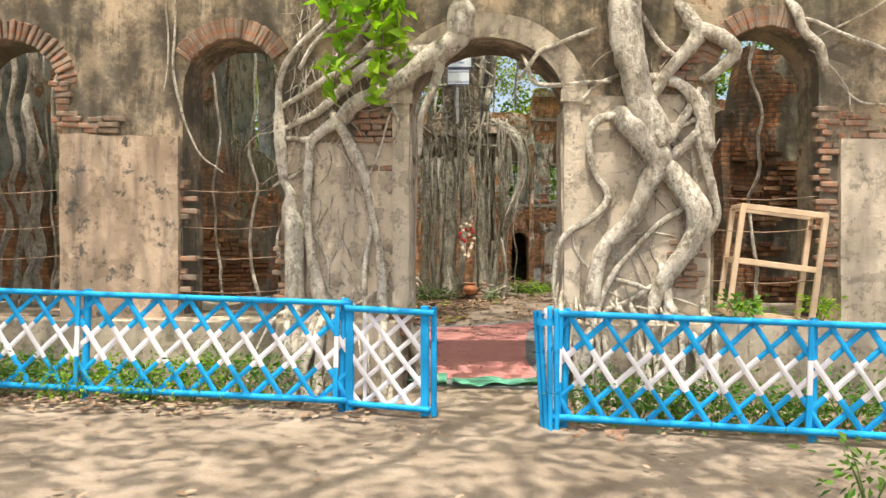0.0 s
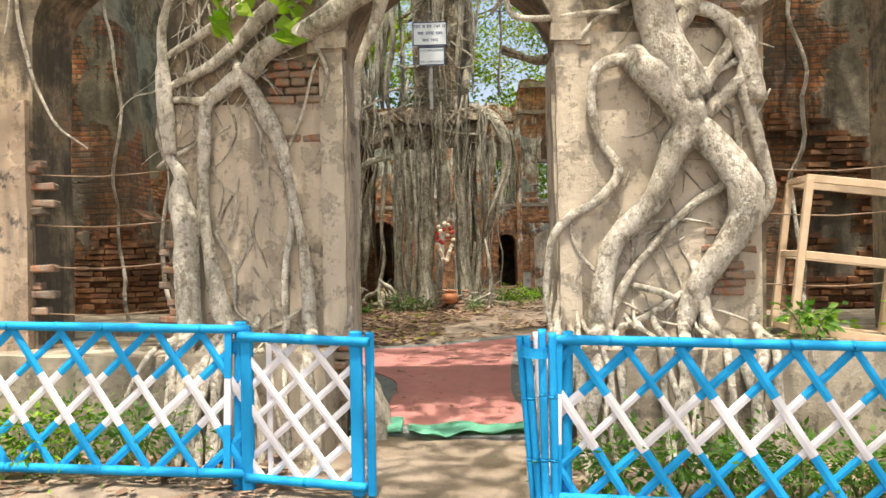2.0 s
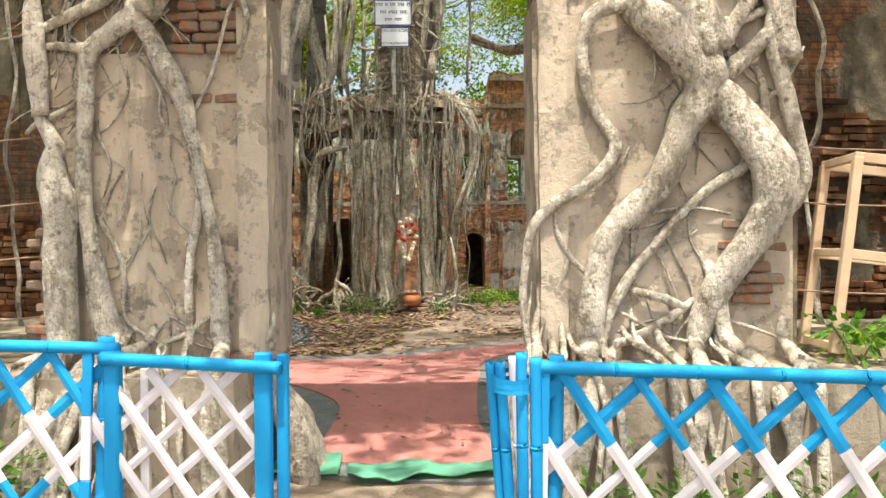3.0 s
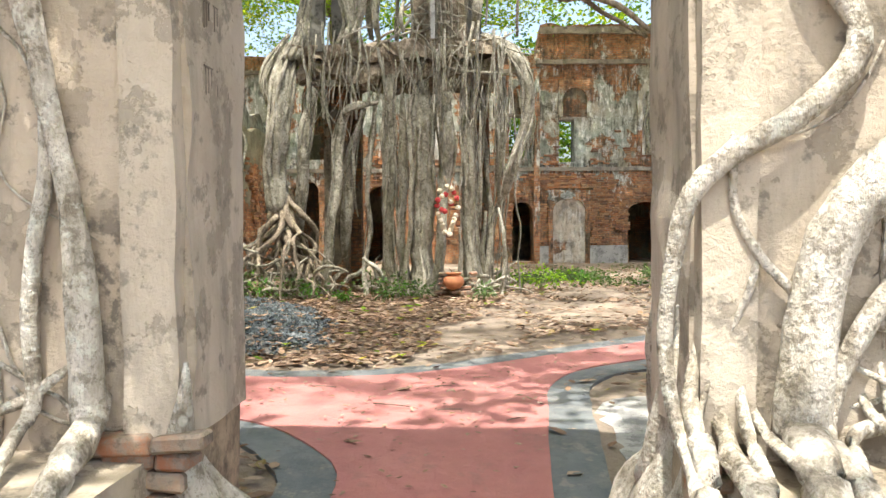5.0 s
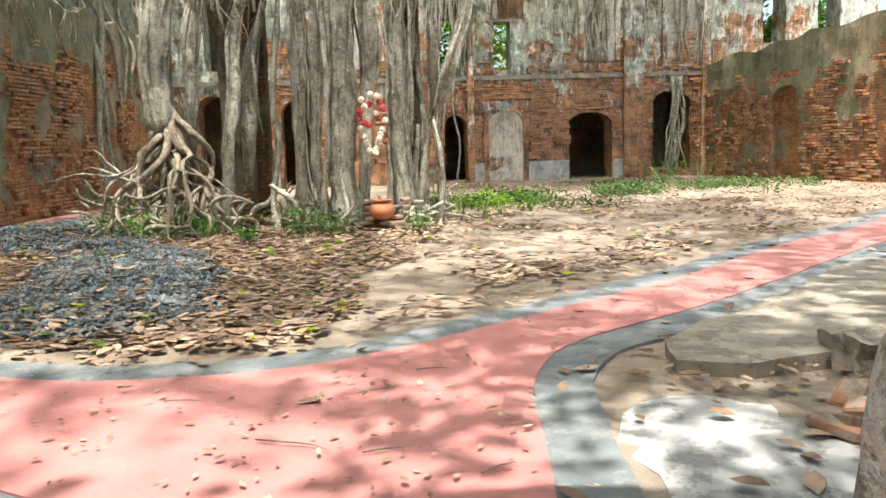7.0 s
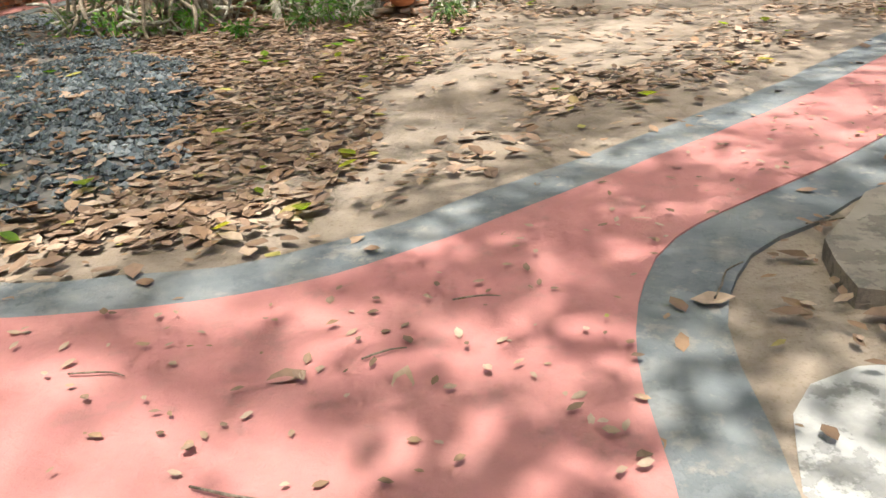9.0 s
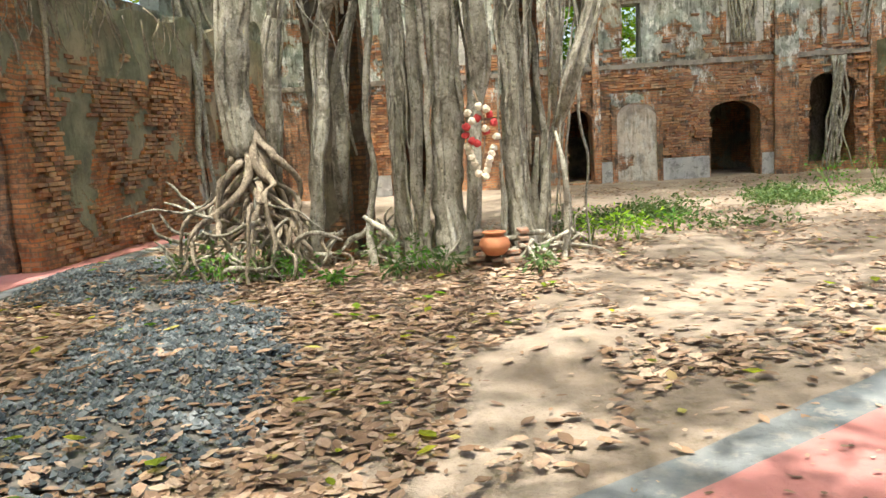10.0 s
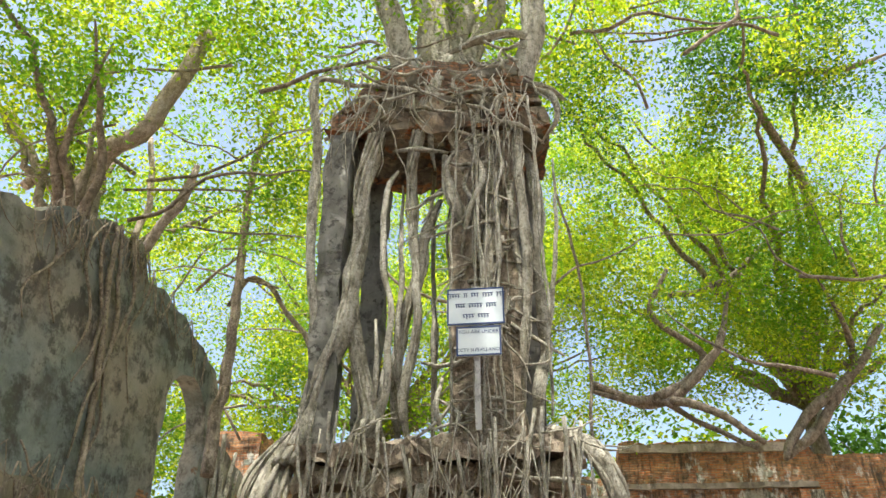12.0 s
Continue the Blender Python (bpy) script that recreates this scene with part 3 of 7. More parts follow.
def far_details():
    def strip(name, x0, x1, y0, y1, z0, z1, mat, label, cell=0.25, rough=0.03):
        ob = mesh_object(name, rough_box(x0, x1, FAR_Y - y0, FAR_Y - y1, z0, z1, cell, rough, 2.0), mat)
        tagged(ob, label, "trim", kind="structure")

    strip("cornice", 3.2, 8.2, 0.16, 0.03, 6.36, 6.5, M_STONE, "dark projecting cornice of the ruined facade")
    strip("cornice", 3.3, 8.1, 0.10, 0.03, 7.3, 7.52, M_STONE, "dark coping of the parapet")
    strip("cornice", -6.6, 3.0, 0.14, 0.03, 6.1, 6.22, M_STONE, "broken cornice of the ruined facade")
    strip("floor_band", 1.2, 11.0, 0.09, 0.03, 3.02, 3.14, M_STONE, "string course between the two storeys")
    strip("floor_band", -6.8, 1.0, 0.09, 0.03, 3.02, 3.14, M_STONE, "string course between the two storeys")
    for x0, x1 in ((-3.3, -2.3), (3.15, 3.6), (4.88, 6.08), (7.42, 7.72)):
        strip("plinth_strip", x0, x1, 0.07, 0.03, 0.0, 0.66, M_CEMENT, "grey rendered base of the facade", 0.2, 0.015)
    for x0, x1, z1 in ((7.72, 8.3, 6.3), (3.12, 3.3, 6.2), (10.05, 10.3, 5.9)):
        strip("pilaster", x0, x1, 0.14, 0.03, 0.0, z1, M_FAR, "brick pilaster of the ruined facade", 0.25, 0.03)
    # walled-up openings: plaster set into recesses
    for x0, x1, z0, z1, mat in ((3.72, 4.75, 0.08, 2.12, M_NICHE), (6.52, 7.46, 3.5, 5.55, M_PANEL_W), (9.0, 10.0, 3.3, 5.5, M_PANEL_W), (2.45, 3.05, 4.82, 5.7, M_INNER), (4.05, 4.8, 4.72, 5.6, M_INNER), (-0.9, 0.3, 3.4, 5.6, M_PANEL_W)):
        bm = pierced_wall(x0 - 0.14, x1 + 0.14, z0, lambda x, z=z1: z + 0.3, [(x0, x1, z0 - 0.1, z1 - 0.35, 0.38)], -0.10, 0.06, 0.2, 0.015, x0)
        ob = mesh_object("arch_surround", bm, M_FAR)
        ob.matrix_world = pose(0, FAR_Y, 0)
        tagged(ob, "brick surround of a walled-up arch", "trim", kind="structure")
        strip("arch_infill", x0 - 0.02, x1 + 0.02, 0.035, -0.03, z0, z1 + 0.05, mat, "flaking plaster infill of a walled-up arch", 0.15, 0.02)
    # unseen rooms behind the doorways: wall and slab added to block the light
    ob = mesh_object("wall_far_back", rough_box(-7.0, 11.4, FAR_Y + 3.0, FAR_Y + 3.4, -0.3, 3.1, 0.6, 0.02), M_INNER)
    tagged(ob, "brick wall added behind the facade to keep its doorways dark", "wall", kind="structure")
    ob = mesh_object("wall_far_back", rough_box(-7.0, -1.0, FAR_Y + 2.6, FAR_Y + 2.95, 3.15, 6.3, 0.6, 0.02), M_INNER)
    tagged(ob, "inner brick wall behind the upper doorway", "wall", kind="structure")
    ob = mesh_object("far_room_light_slab", rough_box(-7.0, 11.4, FAR_Y + 0.78, FAR_Y + 3.4, 3.0, 3.15, 0.6, 0.02), M_STONE)
    tagged(ob, "unseen slab added behind the facade to keep its doorways dark", "ceiling", kind="structure")
    for k, (x0, z0, z1, n) in enumerate(((6.5, 3.5, 5.5, 20), (9.1, 0.2, 3.0, 12), (9.1, 3.4, 5.4, 6), (2.6, 3.2, 5.6, 7))):
        bm = bmesh.new()
        rng = random.Random(k)
        for i in range(n):
            x = x0 + rng.uniform(0, 0.4 if k == 1 else 0.75)
            tube(bm, [(x, FAR_Y - 0.12, z1), (x + rng.uniform(-0.2, 0.2), FAR_Y - 0.12, (z0 + z1) / 2), (x + rng.uniform(-0.3, 0.3), FAR_Y - 0.10, z0)], [0.03, 0.035, 0.02], sides=6, step=0.2, lump=0.3, wander=0.12, seed=i)
        bmesh.ops.recalc_face_normals(bm, faces=bm.faces)
        tagged(mesh_object("wall_roots", bm, M_TRUNK), "pale fig roots hanging down the facade", "roots", kind="stuff")


M_NICHE = mat_masonry("niche_masonry", 0.62, ((0.62, 0.55, 0.46), (0.44, 0.36, 0.28)), 0.5, low_brick=1.2, blots=0.35, wash=0.5, mortar=(0.30, 0.24, 0.18))


def mat_far_brick(name, dim=(1.0, 1.0, 1.0)):
    n = Nodes(name, 0.92, 0.15)
    pick = n.math("FRACT", n.math("ADD", n.random(), n.island()))
    col = n.ramp(pick, [(0.0, (0.42, 0.18, 0.08)), (0.3, (0.56, 0.27, 0.125)), (0.55, (0.50, 0.31, 0.18)), (0.8, (0.36, 0.15, 0.08)), (1.0, (0.19, 0.115, 0.08))])
    col = n.mix(n.ramp(n.noise(2.0, 6, 0.75), [(0.48, 0.0), (0.6, 0.6)]), col, (0.13, 0.10, 0.075))
    col = n.mix(n.ramp(n.noise(15, 5, 0.7), [(0.55, 0.0), (0.68, 0.6)]), col, (0.44, 0.36, 0.27))
    # dim below 1 puts a room's shade into the brick colour
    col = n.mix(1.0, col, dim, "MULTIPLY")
    return n.out(col, n.noise(30, 5, 0.7), 0.7, 0.015)


M_FAR_BRICK = mat_far_brick("far_brick")
# same brick at half tone: the shade of the roofless rooms is in its colour
M_SHADED_BRICK = mat_far_brick("shaded_room_brick", (0.5, 0.46, 0.44))


def proud_bricks(wall, place, x0, x1, z0, z1, near, blocked, bare, fade, seed, label, mat=None):
    """Courses that stand proud where the plaster has gone. place: the wall's frame, its face at y = 0."""
    rng = random.Random(seed)
    shapes = []
    for l in (0.21, 0.19, 0.15, 0.105):
        bm = bmesh.new()
        box(bm, -l / 2, l / 2, -0.05, 0.05, -0.027, 0.027)
        for v in bm.verts:
            v.co += noise.noise_vector(v.co * 11 + Vector((l * 90, 0, 0))) * 0.012
        me = bpy.data.meshes.new("brick")
        bm.to_mesh(me)
        bm.free()
        me.materials.append(mat or M_FAR_BRICK)
        shapes.append((l, me))
    verts, faces, z, single = [], [], z0, 0
    while z < z1:
        x = x0 + rng.uniform(0, 0.15)
        while x < x1:
            l, me = shapes[rng.choice((0, 0, 1, 1, 2, 3))]
            cx = x + l / 2
            x += l + 0.014
            p = Vector((cx * 1.1, z * 1.3, 3.0 + seed))
            worn = noise.noise(p) + 0.5 * noise.noise(p * 3)
            if any(a < cx < b and c < z < d for a, b, c, d in blocked) or worn < bare + max(0.0, z - fade) * 0.35 or rng.random() < 0.08:
                continue
            m = place @ pose(cx, -0.015 + 0.03 * noise.noise(p * 2) + rng.uniform(-0.016, 0.016), z + 0.02 * noise.noise(Vector((cx * 0.8, 0, 5))), rng.uniform(-3, 3), rng.uniform(-2.5, 2.5), rng.uniform(-4, 4))
            if near[0] < cx < near[1] and single < 300:
                ob = new("brick", me)
                ob.parent = wall
                ob.matrix_parent_inverse = wall.matrix_world.inverted()
                ob.matrix_world = m
                single += 1
            else:
                k = len(verts)
                verts.extend([tuple(m @ v.co) for v in me.vertices])
                faces.extend([tuple(k + i for i in f.vertices) for f in me.polygons])
        z += 0.067
    tagged(raw_object("brick_courses", verts, faces, mat or M_FAR_BRICK), label, "bricks", kind="stuff")


def far_bricks():
    blocked = [(a - 0.05, b + 0.05, c - 0.1, d + e + 0.12) for a, b, c, d, e in far_open] + [(3.56, 4.92, 0.0, 2.5), (6.3, 7.65, 3.3, 5.9), (2.2, 3.2, 3.2, 5.9), (3.85, 4.95, 3.1, 5.9), (-1.1, 0.5, 3.3, 6.0), (-4, 11, 2.96, 3.2)]
    proud_bricks(far, pose(0, FAR_Y, 0), -3.3, 10.6, 0.70, 4.3, (4.9, 8.0), blocked, -0.12, 3.2, 0, "eroded orange brick courses of the ruined facade")


M_PANEL_W = mat_plaster("flaking_whitewash", (0.62, 0.58, 0.52), (0.42, 0.39, 0.34), (0.14, 0.12, 0.10), 0.75)
far_details()
far_bricks()
LEFT = pose(-6.9, 10.5, 0, 0, 0, 87.0)


def left_top(x):
    k = [(0, 6.8), (7.7, 7.4), (8.7, 8.1), (10.4, 8.45), (11.7, 8.0), (13.3, 7.8), (14.2, 7.5), (14.6, 6.3), (16.5, 5.8), (17.5, 4.7), (21, 4.4)]
    for (a, za), (b, zb) in zip(k, k[1:]):
        if a <= x <= b:
            return za + (zb - za) * (x - a) / (b - a) + 0.3 * noise.noise(Vector((x * 1.4, 7, 0)))
    return 5.0


left_bm = pierced_wall(0.0, 20.5, -0.3, left_top, [(8.3, 9.1, 0.1, 2.5, 0.0), (12.4, 14.0, 4.25, 6.4, 0.65), (14.3, 15.2, 0.1, 2.0, 0.4)], -0.7, -0.3, 0.16, 0.05, 5)
left = mesh_object("wall_left", left_bm, M_SIDE)
left.matrix_world = LEFT
tagged(left, "tall weathered brick wall overgrown with fig roots", "wall", kind="structure")
def left_details():
    def at(x, d, z):
        return LEFT @ Vector((x, d, z))

    bm = pierced_wall(2.0, 19.0, -0.2, lambda x: 4.05 + 0.25 * noise.noise(Vector((x * 1.3, 1, 0))), [(8.25, 9.15, 0.1, 2.5, 0.0), (14.25, 15.25, 0.1, 2.0, 0.4)], -1.0, -0.72, 0.14, 0.07, 8)
    ob = mesh_object("wall_left_base", bm, M_LOW)
    ob.matrix_world = LEFT
    tagged(ob, "orange brick lower wall with a broken ledge", "wall", kind="structure")
    ob = mesh_object("brick_tower", rough_box(-6.8, -5.7, 28.6, 29.6, 0.0, 7.5, 0.2, 0.09), M_FAR)
    tagged(ob, "broken brick corner pier of the ruin", "wall", kind="structure")
    rng = random.Random(5)
    creep = thing("wall_fig_roots", pose(0, 0, 0), "tangled fig roots hanging down the weathered wall", "roots")
    for x, z1, z0, r in ((9.9, 8.3, 2.4, 0.05), (10.0, 8.4, 4.6, 0.035), (10.3, 8.4, 5.2, 0.03), (9.6, 8.3, 5.6, 0.03), (10.15, 6.5, 3.4, 0.025), (9.3, 8.2, 6.0, 0.025), (10.8, 8.2, 5.8, 0.022), (8.6, 7.9, 6.2, 0.022), (8.2, 7.6, 6.0, 0.02), (14.4, 7.0, 0.4, 0.07), (14.75, 6.4, 0.6, 0.06), (15.3, 6.2, 2.0, 0.05), (15.8, 5.9, 2.4, 0.04), (16.4, 5.7, 2.2, 0.04), (9.0, 4.4, 2.9, 0.025), (13.0, 4.2, 2.8, 0.02), (11.6, 4.3, 2.9, 0.02)):
        pts = []
        for i in range(6):
            u = i / 5
            pts.append(tuple(at(x + 0.22 * math.sin(i * 1.3 + x * 3), -0.72 - 0.06 - (0.30 if z1 + (z0 - z1) * u < 4.1 else 0.0), z1 + (z0 - z1) * u)))
        limb("root", pts, [r * 0.7, r, r, r, r * 0.8, r * 0.4], M_ROOTLET if x < 14 else M_TRUNK, creep, step=0.15, lump=0.3, wander=0.04, seed=x)
    bm = bmesh.new()
    for k in range(190):
        x = rng.choice((rng.uniform(8.0, 11.5), rng.uniform(5.0, 14.0)))
        a = rng.uniform(-2.2, -0.9)
        high = k % 2
        z = left_top(x) + rng.uniform(-0.1, 0.15) if high else 4.15 + rng.uniform(-0.3, 0.3)
        pts = []
        for s in range(5):
            pts.append(tuple(at(x, (-0.74 if high else -1.06) - 0.02 * s, z)))
            a += rng.uniform(-0.6, 0.6)
            x += 0.2 * math.cos(a)
            z += 0.2 * math.sin(a)
        r = rng.uniform(0.005, 0.015)
        tube(bm, pts, [r, r, r, r * 0.7, r * 0.4], sides=5, step=0.12, lump=0.3, seed=k)
    bmesh.ops.recalc_face_normals(bm, faces=bm.faces)
    tagged(part("root_net", bm, M_ROOTLET, creep), kind="stuff")


M_RIGHT = mat_masonry("mossy_masonry", 0.42, ((0.26, 0.25, 0.17), (0.15, 0.15, 0.10)), 0.5, low_brick=2.0, blots=0.5, spread=0.5, tint=(1.15, 1.0, 0.9), relief=1.0)
M_ROOTLET = mat_bark("rootlet_bark", (0.40, 0.33, 0.25), (0.28, 0.225, 0.165), (0.12, 0.095, 0.07))
M_LOW = mat_masonry("orange_masonry", 0.42, ((0.29, 0.27, 0.185), (0.16, 0.16, 0.105)), 0.4, low_brick=2.2, blots=0.45, spread=0.53, mortar=(0.30, 0.19, 0.11), tint=(1.3, 1.1, 0.95), relief=1.0)
left_details()
proud_bricks(left, LEFT @ pose(0, -1.0, 0), 5.0, 18.9, 0.1, 3.3, (10.0, 13.0), [(8.1, 9.3, 0.0, 2.6), (14.1, 15.4, 0.0, 2.6)], -0.1, 2.4, 7, "eroded orange brick courses of the side wall")
RIGHT = pose(10.15, 31.0, 0, 0, 0, -79.5)
right = mesh_object("wall_right", pierced_wall(0, 20, -0.3, lambda x: 3.3 + 0.08 * min(x, 9) + 0.2 * noise.noise(Vector((x, 2, 0))), [(3.1, 4.2, 0.15, 2.0, 0.5)], 0, 0.7, 0.16, 0.05, 6), M_RIGHT)
right.matrix_world = RIGHT
tagged(right, "mossy brick wall with a blind arch closing the yard", "wall", kind="structure")
ob = mesh_object("wall_right_niche", pierced_wall(2.9, 4.4, -0.2, lambda x: 2.8, [], 0.32, 0.5, 0.16, 0.03, 16), M_LOW)
ob.matrix_world = RIGHT
tagged(ob, "orange brick back of the blind arch", "wall", kind="structure")
proud_bricks(right, RIGHT, 0.1, 9.0, 0.1, 3.0, (2.0, 6.0), [(2.95, 4.35, 0.0, 2.65)], -0.05, 1.8, 9, "eroded brick courses of the mossy yard wall")
# unseen end wall, added only to stop light entering from the east
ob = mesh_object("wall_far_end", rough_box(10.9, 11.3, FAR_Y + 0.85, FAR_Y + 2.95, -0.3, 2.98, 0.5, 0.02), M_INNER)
tagged(ob, "unseen end wall added to keep side light out of the doorways", "wall", kind="structure")
room_west, room_east = bpy.data.objects["wall_room_west"], bpy.data.objects["wall_room_east"]
proud_bricks(room_west, FRONT @ pose(0, 3.6, 0), -6.4, -3.32, 0.75, 2.3, (-5.6, -3.3), [(-7.8, -6.5, 0.6, 2.0)], 0.05, 1.5, 13, "eroded red brick courses inside the roofless room", M_SHADED_BRICK)
proud_bricks(room_east, FRONT @ pose(0, 2.6, 0), 3.25, 6.5, 0.75, 3.3, (3.25, 5.2), [], 0.05, 2.2, 17, "eroded red brick courses inside the roofless room", M_SHADED_BRICK)

# ---- lattice fence ----
def slat_mesh(length, wide=0.036, thick=0.011, bands=(0.34, 0.66), all_white=False):
    """A split bamboo slat along x, painted blue at both ends and white between."""
    bm = bmesh.new()
    cuts = [0.0] + [b * length for b in bands] + [length]
    rows = []
    for k, x in enumerate(cuts):
        rows.append([bm.verts.new((x, y, z)) for y, z in ((-thick, -wide / 2), (-thick * 0.2, -wide / 2), (-thick * 0.2, wide / 2), (-thick, wide / 2), (-thick * 1.5, 0))])
    for k, (a, b) in enumerate(zip(rows, rows[1:])):
        for j in range(5):
            f = bm.faces.new((a[j], a[(j + 1) % 5], b[(j + 1) % 5], b[j]))
            f.material_index = 1 if all_white or k == 1 else 0
    bm.faces.new(rows[0][::-1])
    bm.faces.new(rows[-1])
    bmesh.ops.recalc_face_normals(bm, faces=bm.faces)
    me = bpy.data.meshes.new("slat")
    bm.to_mesh(me)
    bm.free()
    me.materials.append(M_BLUE)
    me.materials.append(M_WHITE)
    return me


def bamboo(name, a, b, r, parent, material=None, seed=0.0):
    """A bamboo pole with swollen nodes."""
    a, b = Vector(a), Vector(b)
    n = max(2, int((b - a).length / 0.3))
    pts, radii = [], []
    for k in range(n):
        for u, s in ((0.0, 1.16), (0.06, 1.0), (0.94, 1.0)):
            pts.append(a.lerp(b, (k + u) / n) + Vector((0, 0, 0.006 * noise.noise(Vector((k, seed, u))))))
            radii.append(r * s)
    pts.append(b)
    radii.append(r)
    return limb(name, pts, radii, material or M_BLUE, parent, step=0.4, lump=0.05, sides=8, seed=seed)


def panel_slats(parent, length, z0, z1, pitch, runs, all_white=False, seed=0, wide=0.036, gap=0.006, front=-1):
    rng = random.Random(seed)
    high = z1 - z0
    for way, run in ((1, runs[0]), (-1, runs[1])):
        x = -run + pitch * 0.4
        while x < length - 0.02:
            a, b = (x, x + run) if way == 1 else (x + run, x)
            # clip the slat to the panel
            ua, ub = 0.0, 1.0
            d = b - a
            for lim in (0.0, length):
                u = (lim - a) / d
                if (d > 0) == (lim == 0.0):
                    ua = max(ua, u)
                else:
                    ub = min(ub, u)
            if ub - ua > 0.1:
                ang = math.atan2(high, d)
                full = math.hypot(high, d)
                bands = [(q - ua) / (ub - ua) for q in (0.31, 0.67)]
                bands = [max(0.001, min(0.999, q)) for q in bands]
                if bands[1] - bands[0] < 0.002:
                    bands = [0.001, 0.002]
                ob = new("slat", slat_mesh(full * (ub - ua), wide * rng.uniform(0.85, 1.15), 0.011, bands, all_white))
                ob.parent = parent
                ob.matrix_local = pose(a + d * ua, (-gap if way == front else gap * 2), z0 + high * ua) @ Matrix.Rotation(-ang + rng.uniform(-0.02, 0.02), 4, "Y")
            x += pitch * rng.uniform(0.93, 1.07)


def fence_run(x0, y0, x1, y1, posts, label, seed, z_base=0.02, front=-1):
    m = Matrix.Translation((x0, y0, -0.03 * x0)) @ Matrix.Rotation(math.atan2(y1 - y0, x1 - x0), 4, "Z") @ Matrix.Rotation(0.03, 4, "Y")
    length = math.hypot(x1 - x0, y1 - y0)
    f = thing("lattice_fence", m, label, "fence", "fence runs")
    bamboo("top_rail", (-0.03, -0.02, 0.915), (length + 0.03, -0.02, 0.915), 0.027, f, seed=seed)
    bamboo("bottom_rail", (-0.03, -0.03, z_base + 0.03), (length + 0.03, -0.03, z_base + 0.03), 0.03, f, seed=seed + 1)
    panel_slats(f, length, z_base + 0.04, 0.90, 0.29, (0.86, 0.57), seed=seed, front=front, wide=0.045)
    for px, lean, r in posts:
        bamboo("post", (px, 0.035, -0.1), (px + lean, 0.035, 0.95), r, f, seed=px)
        for za, zb in ((z_base, 0.34), (0.62, 0.9)):
            stile = bmesh.new()
            box(stile, px - 0.075, px - 0.03, -0.035, -0.012, za, zb, 0.004)
            part("stile", stile, M_BLUE, f)
        band = bmesh.new()
        box(band, px - 0.074, px - 0.031, -0.034, -0.013, 0.34, 0.62, 0.004)
        part("stile_band", band, M_WHITE, f, "white painted middle of the stile")
    return f


fence_run(-5.9, 7.72, -0.84, 7.36, [(0.5, 0.0, 0.03), (2.62, 0.01, 0.036), (5.03, 0.0, 0.036)], "blue and white painted bamboo lattice fence", 3)
fence_run(0.98, 6.95, 5.6, 6.40, [(0.06, 0.0, 0.03), (2.05, -0.02, 0.034), (4.2, 0.0, 0.034)], "blue and white bamboo lattice fence beside the gate gap", 5, front=-1)


def gate_leaf():
    a, b = Vector((-0.80, 7.33, 0)), Vector((-0.08, 7.18, 0))
    length = (b - a).length
    m = Matrix.Translation(a) @ Matrix.Rotation(math.atan2(b.y - a.y, b.x - a.x), 4, "Z")
    g = thing("gate_leaf", m, "half-open gate leaf of white lattice in a blue frame", "gate")
    for name, x in (("hinge_stile", 0.0), ("meeting_stile", length - 0.05)):
        bm = bmesh.new()
        box(bm, x - 0.035, x + 0.035, -0.03, 0.02, -0.03, 0.93, 0.008)
        part(name, bm, M_BLUE, g)
    bm = bmesh.new()
    box(bm, length - 0.004, length + 0.045, 0.015, 0.055, -0.04, 0.92, 0.008)
    part("edge_slat", bm, M_BLUE, g)
    bamboo("top_rail", (-0.03, -0.035, 0.90), (length + 0.03, -0.035, 0.87), 0.028, g, seed=2)
    bamboo("bottom_rail", (0.0, -0.03, 0.06), (length, -0.03, 0.03), 0.028, g, seed=4)
    panel_slats(g, length - 0.05, 0.05, 0.86, 0.235, (0.95, 0.62), True, 9, 0.046)
    bm = bmesh.new()
    box(bm, 0.11, 0.145, 0.02, 0.032, 0.05, 0.85, 0.004)
    part("brace", bm, M_WHITE, g)


gate_leaf()


def pole_bundle():
    g = thing("pole_bundle", pose(0.90, 6.93, 0), "leaning bundle of blue painted bamboo poles at the gate", "poles")
    for k, (x, y, lx, ly, r, mat) in enumerate(((0.0, 0.0, -0.06, 0.03, 0.022, M_BLUE), (0.045, 0.03, -0.05, 0.0, 0.02, M_WHITE), (0.02, -0.045, 0.0, 0.03, 0.022, M_BLUE), (-0.03, 0.05, -0.07, -0.02, 0.018, M_BLUE), (0.075, -0.02, 0.0, 0.0, 0.024, M_BLUE))):
        bamboo("pole", (x, y, -0.12), (x + lx, y + ly, 0.90 + 0.02 * (k % 3)), r, g, mat, seed=k + 20)
    bm = bmesh.new()
    for k in range(3):
        bmesh.ops.create_cone(bm, cap_ends=False, segments=12, radius1=0.075, radius2=0.072, depth=0.02, matrix=pose(-0.02, 0.0, 0.80 + 0.025 * k, 6 * k, 4, 0))
    part("tie", bm, M_BLUE, g, "blue cord binding")


pole_bundle()

# ---- strangler figs on the gate piers ----
def face_y(x):
    return 8.5 - 0.0523 * (x - 0.4)


west_fig = thing("strangler_fig", pose(0, 0, 0), "pale strangler fig roots gripping the plastered gate pier", "tree", "gate figs")
east_fig = thing("strangler_fig", pose(0, 0, 0), "thick knotted strangler fig roots netted over the gate pier", "tree", "gate figs")


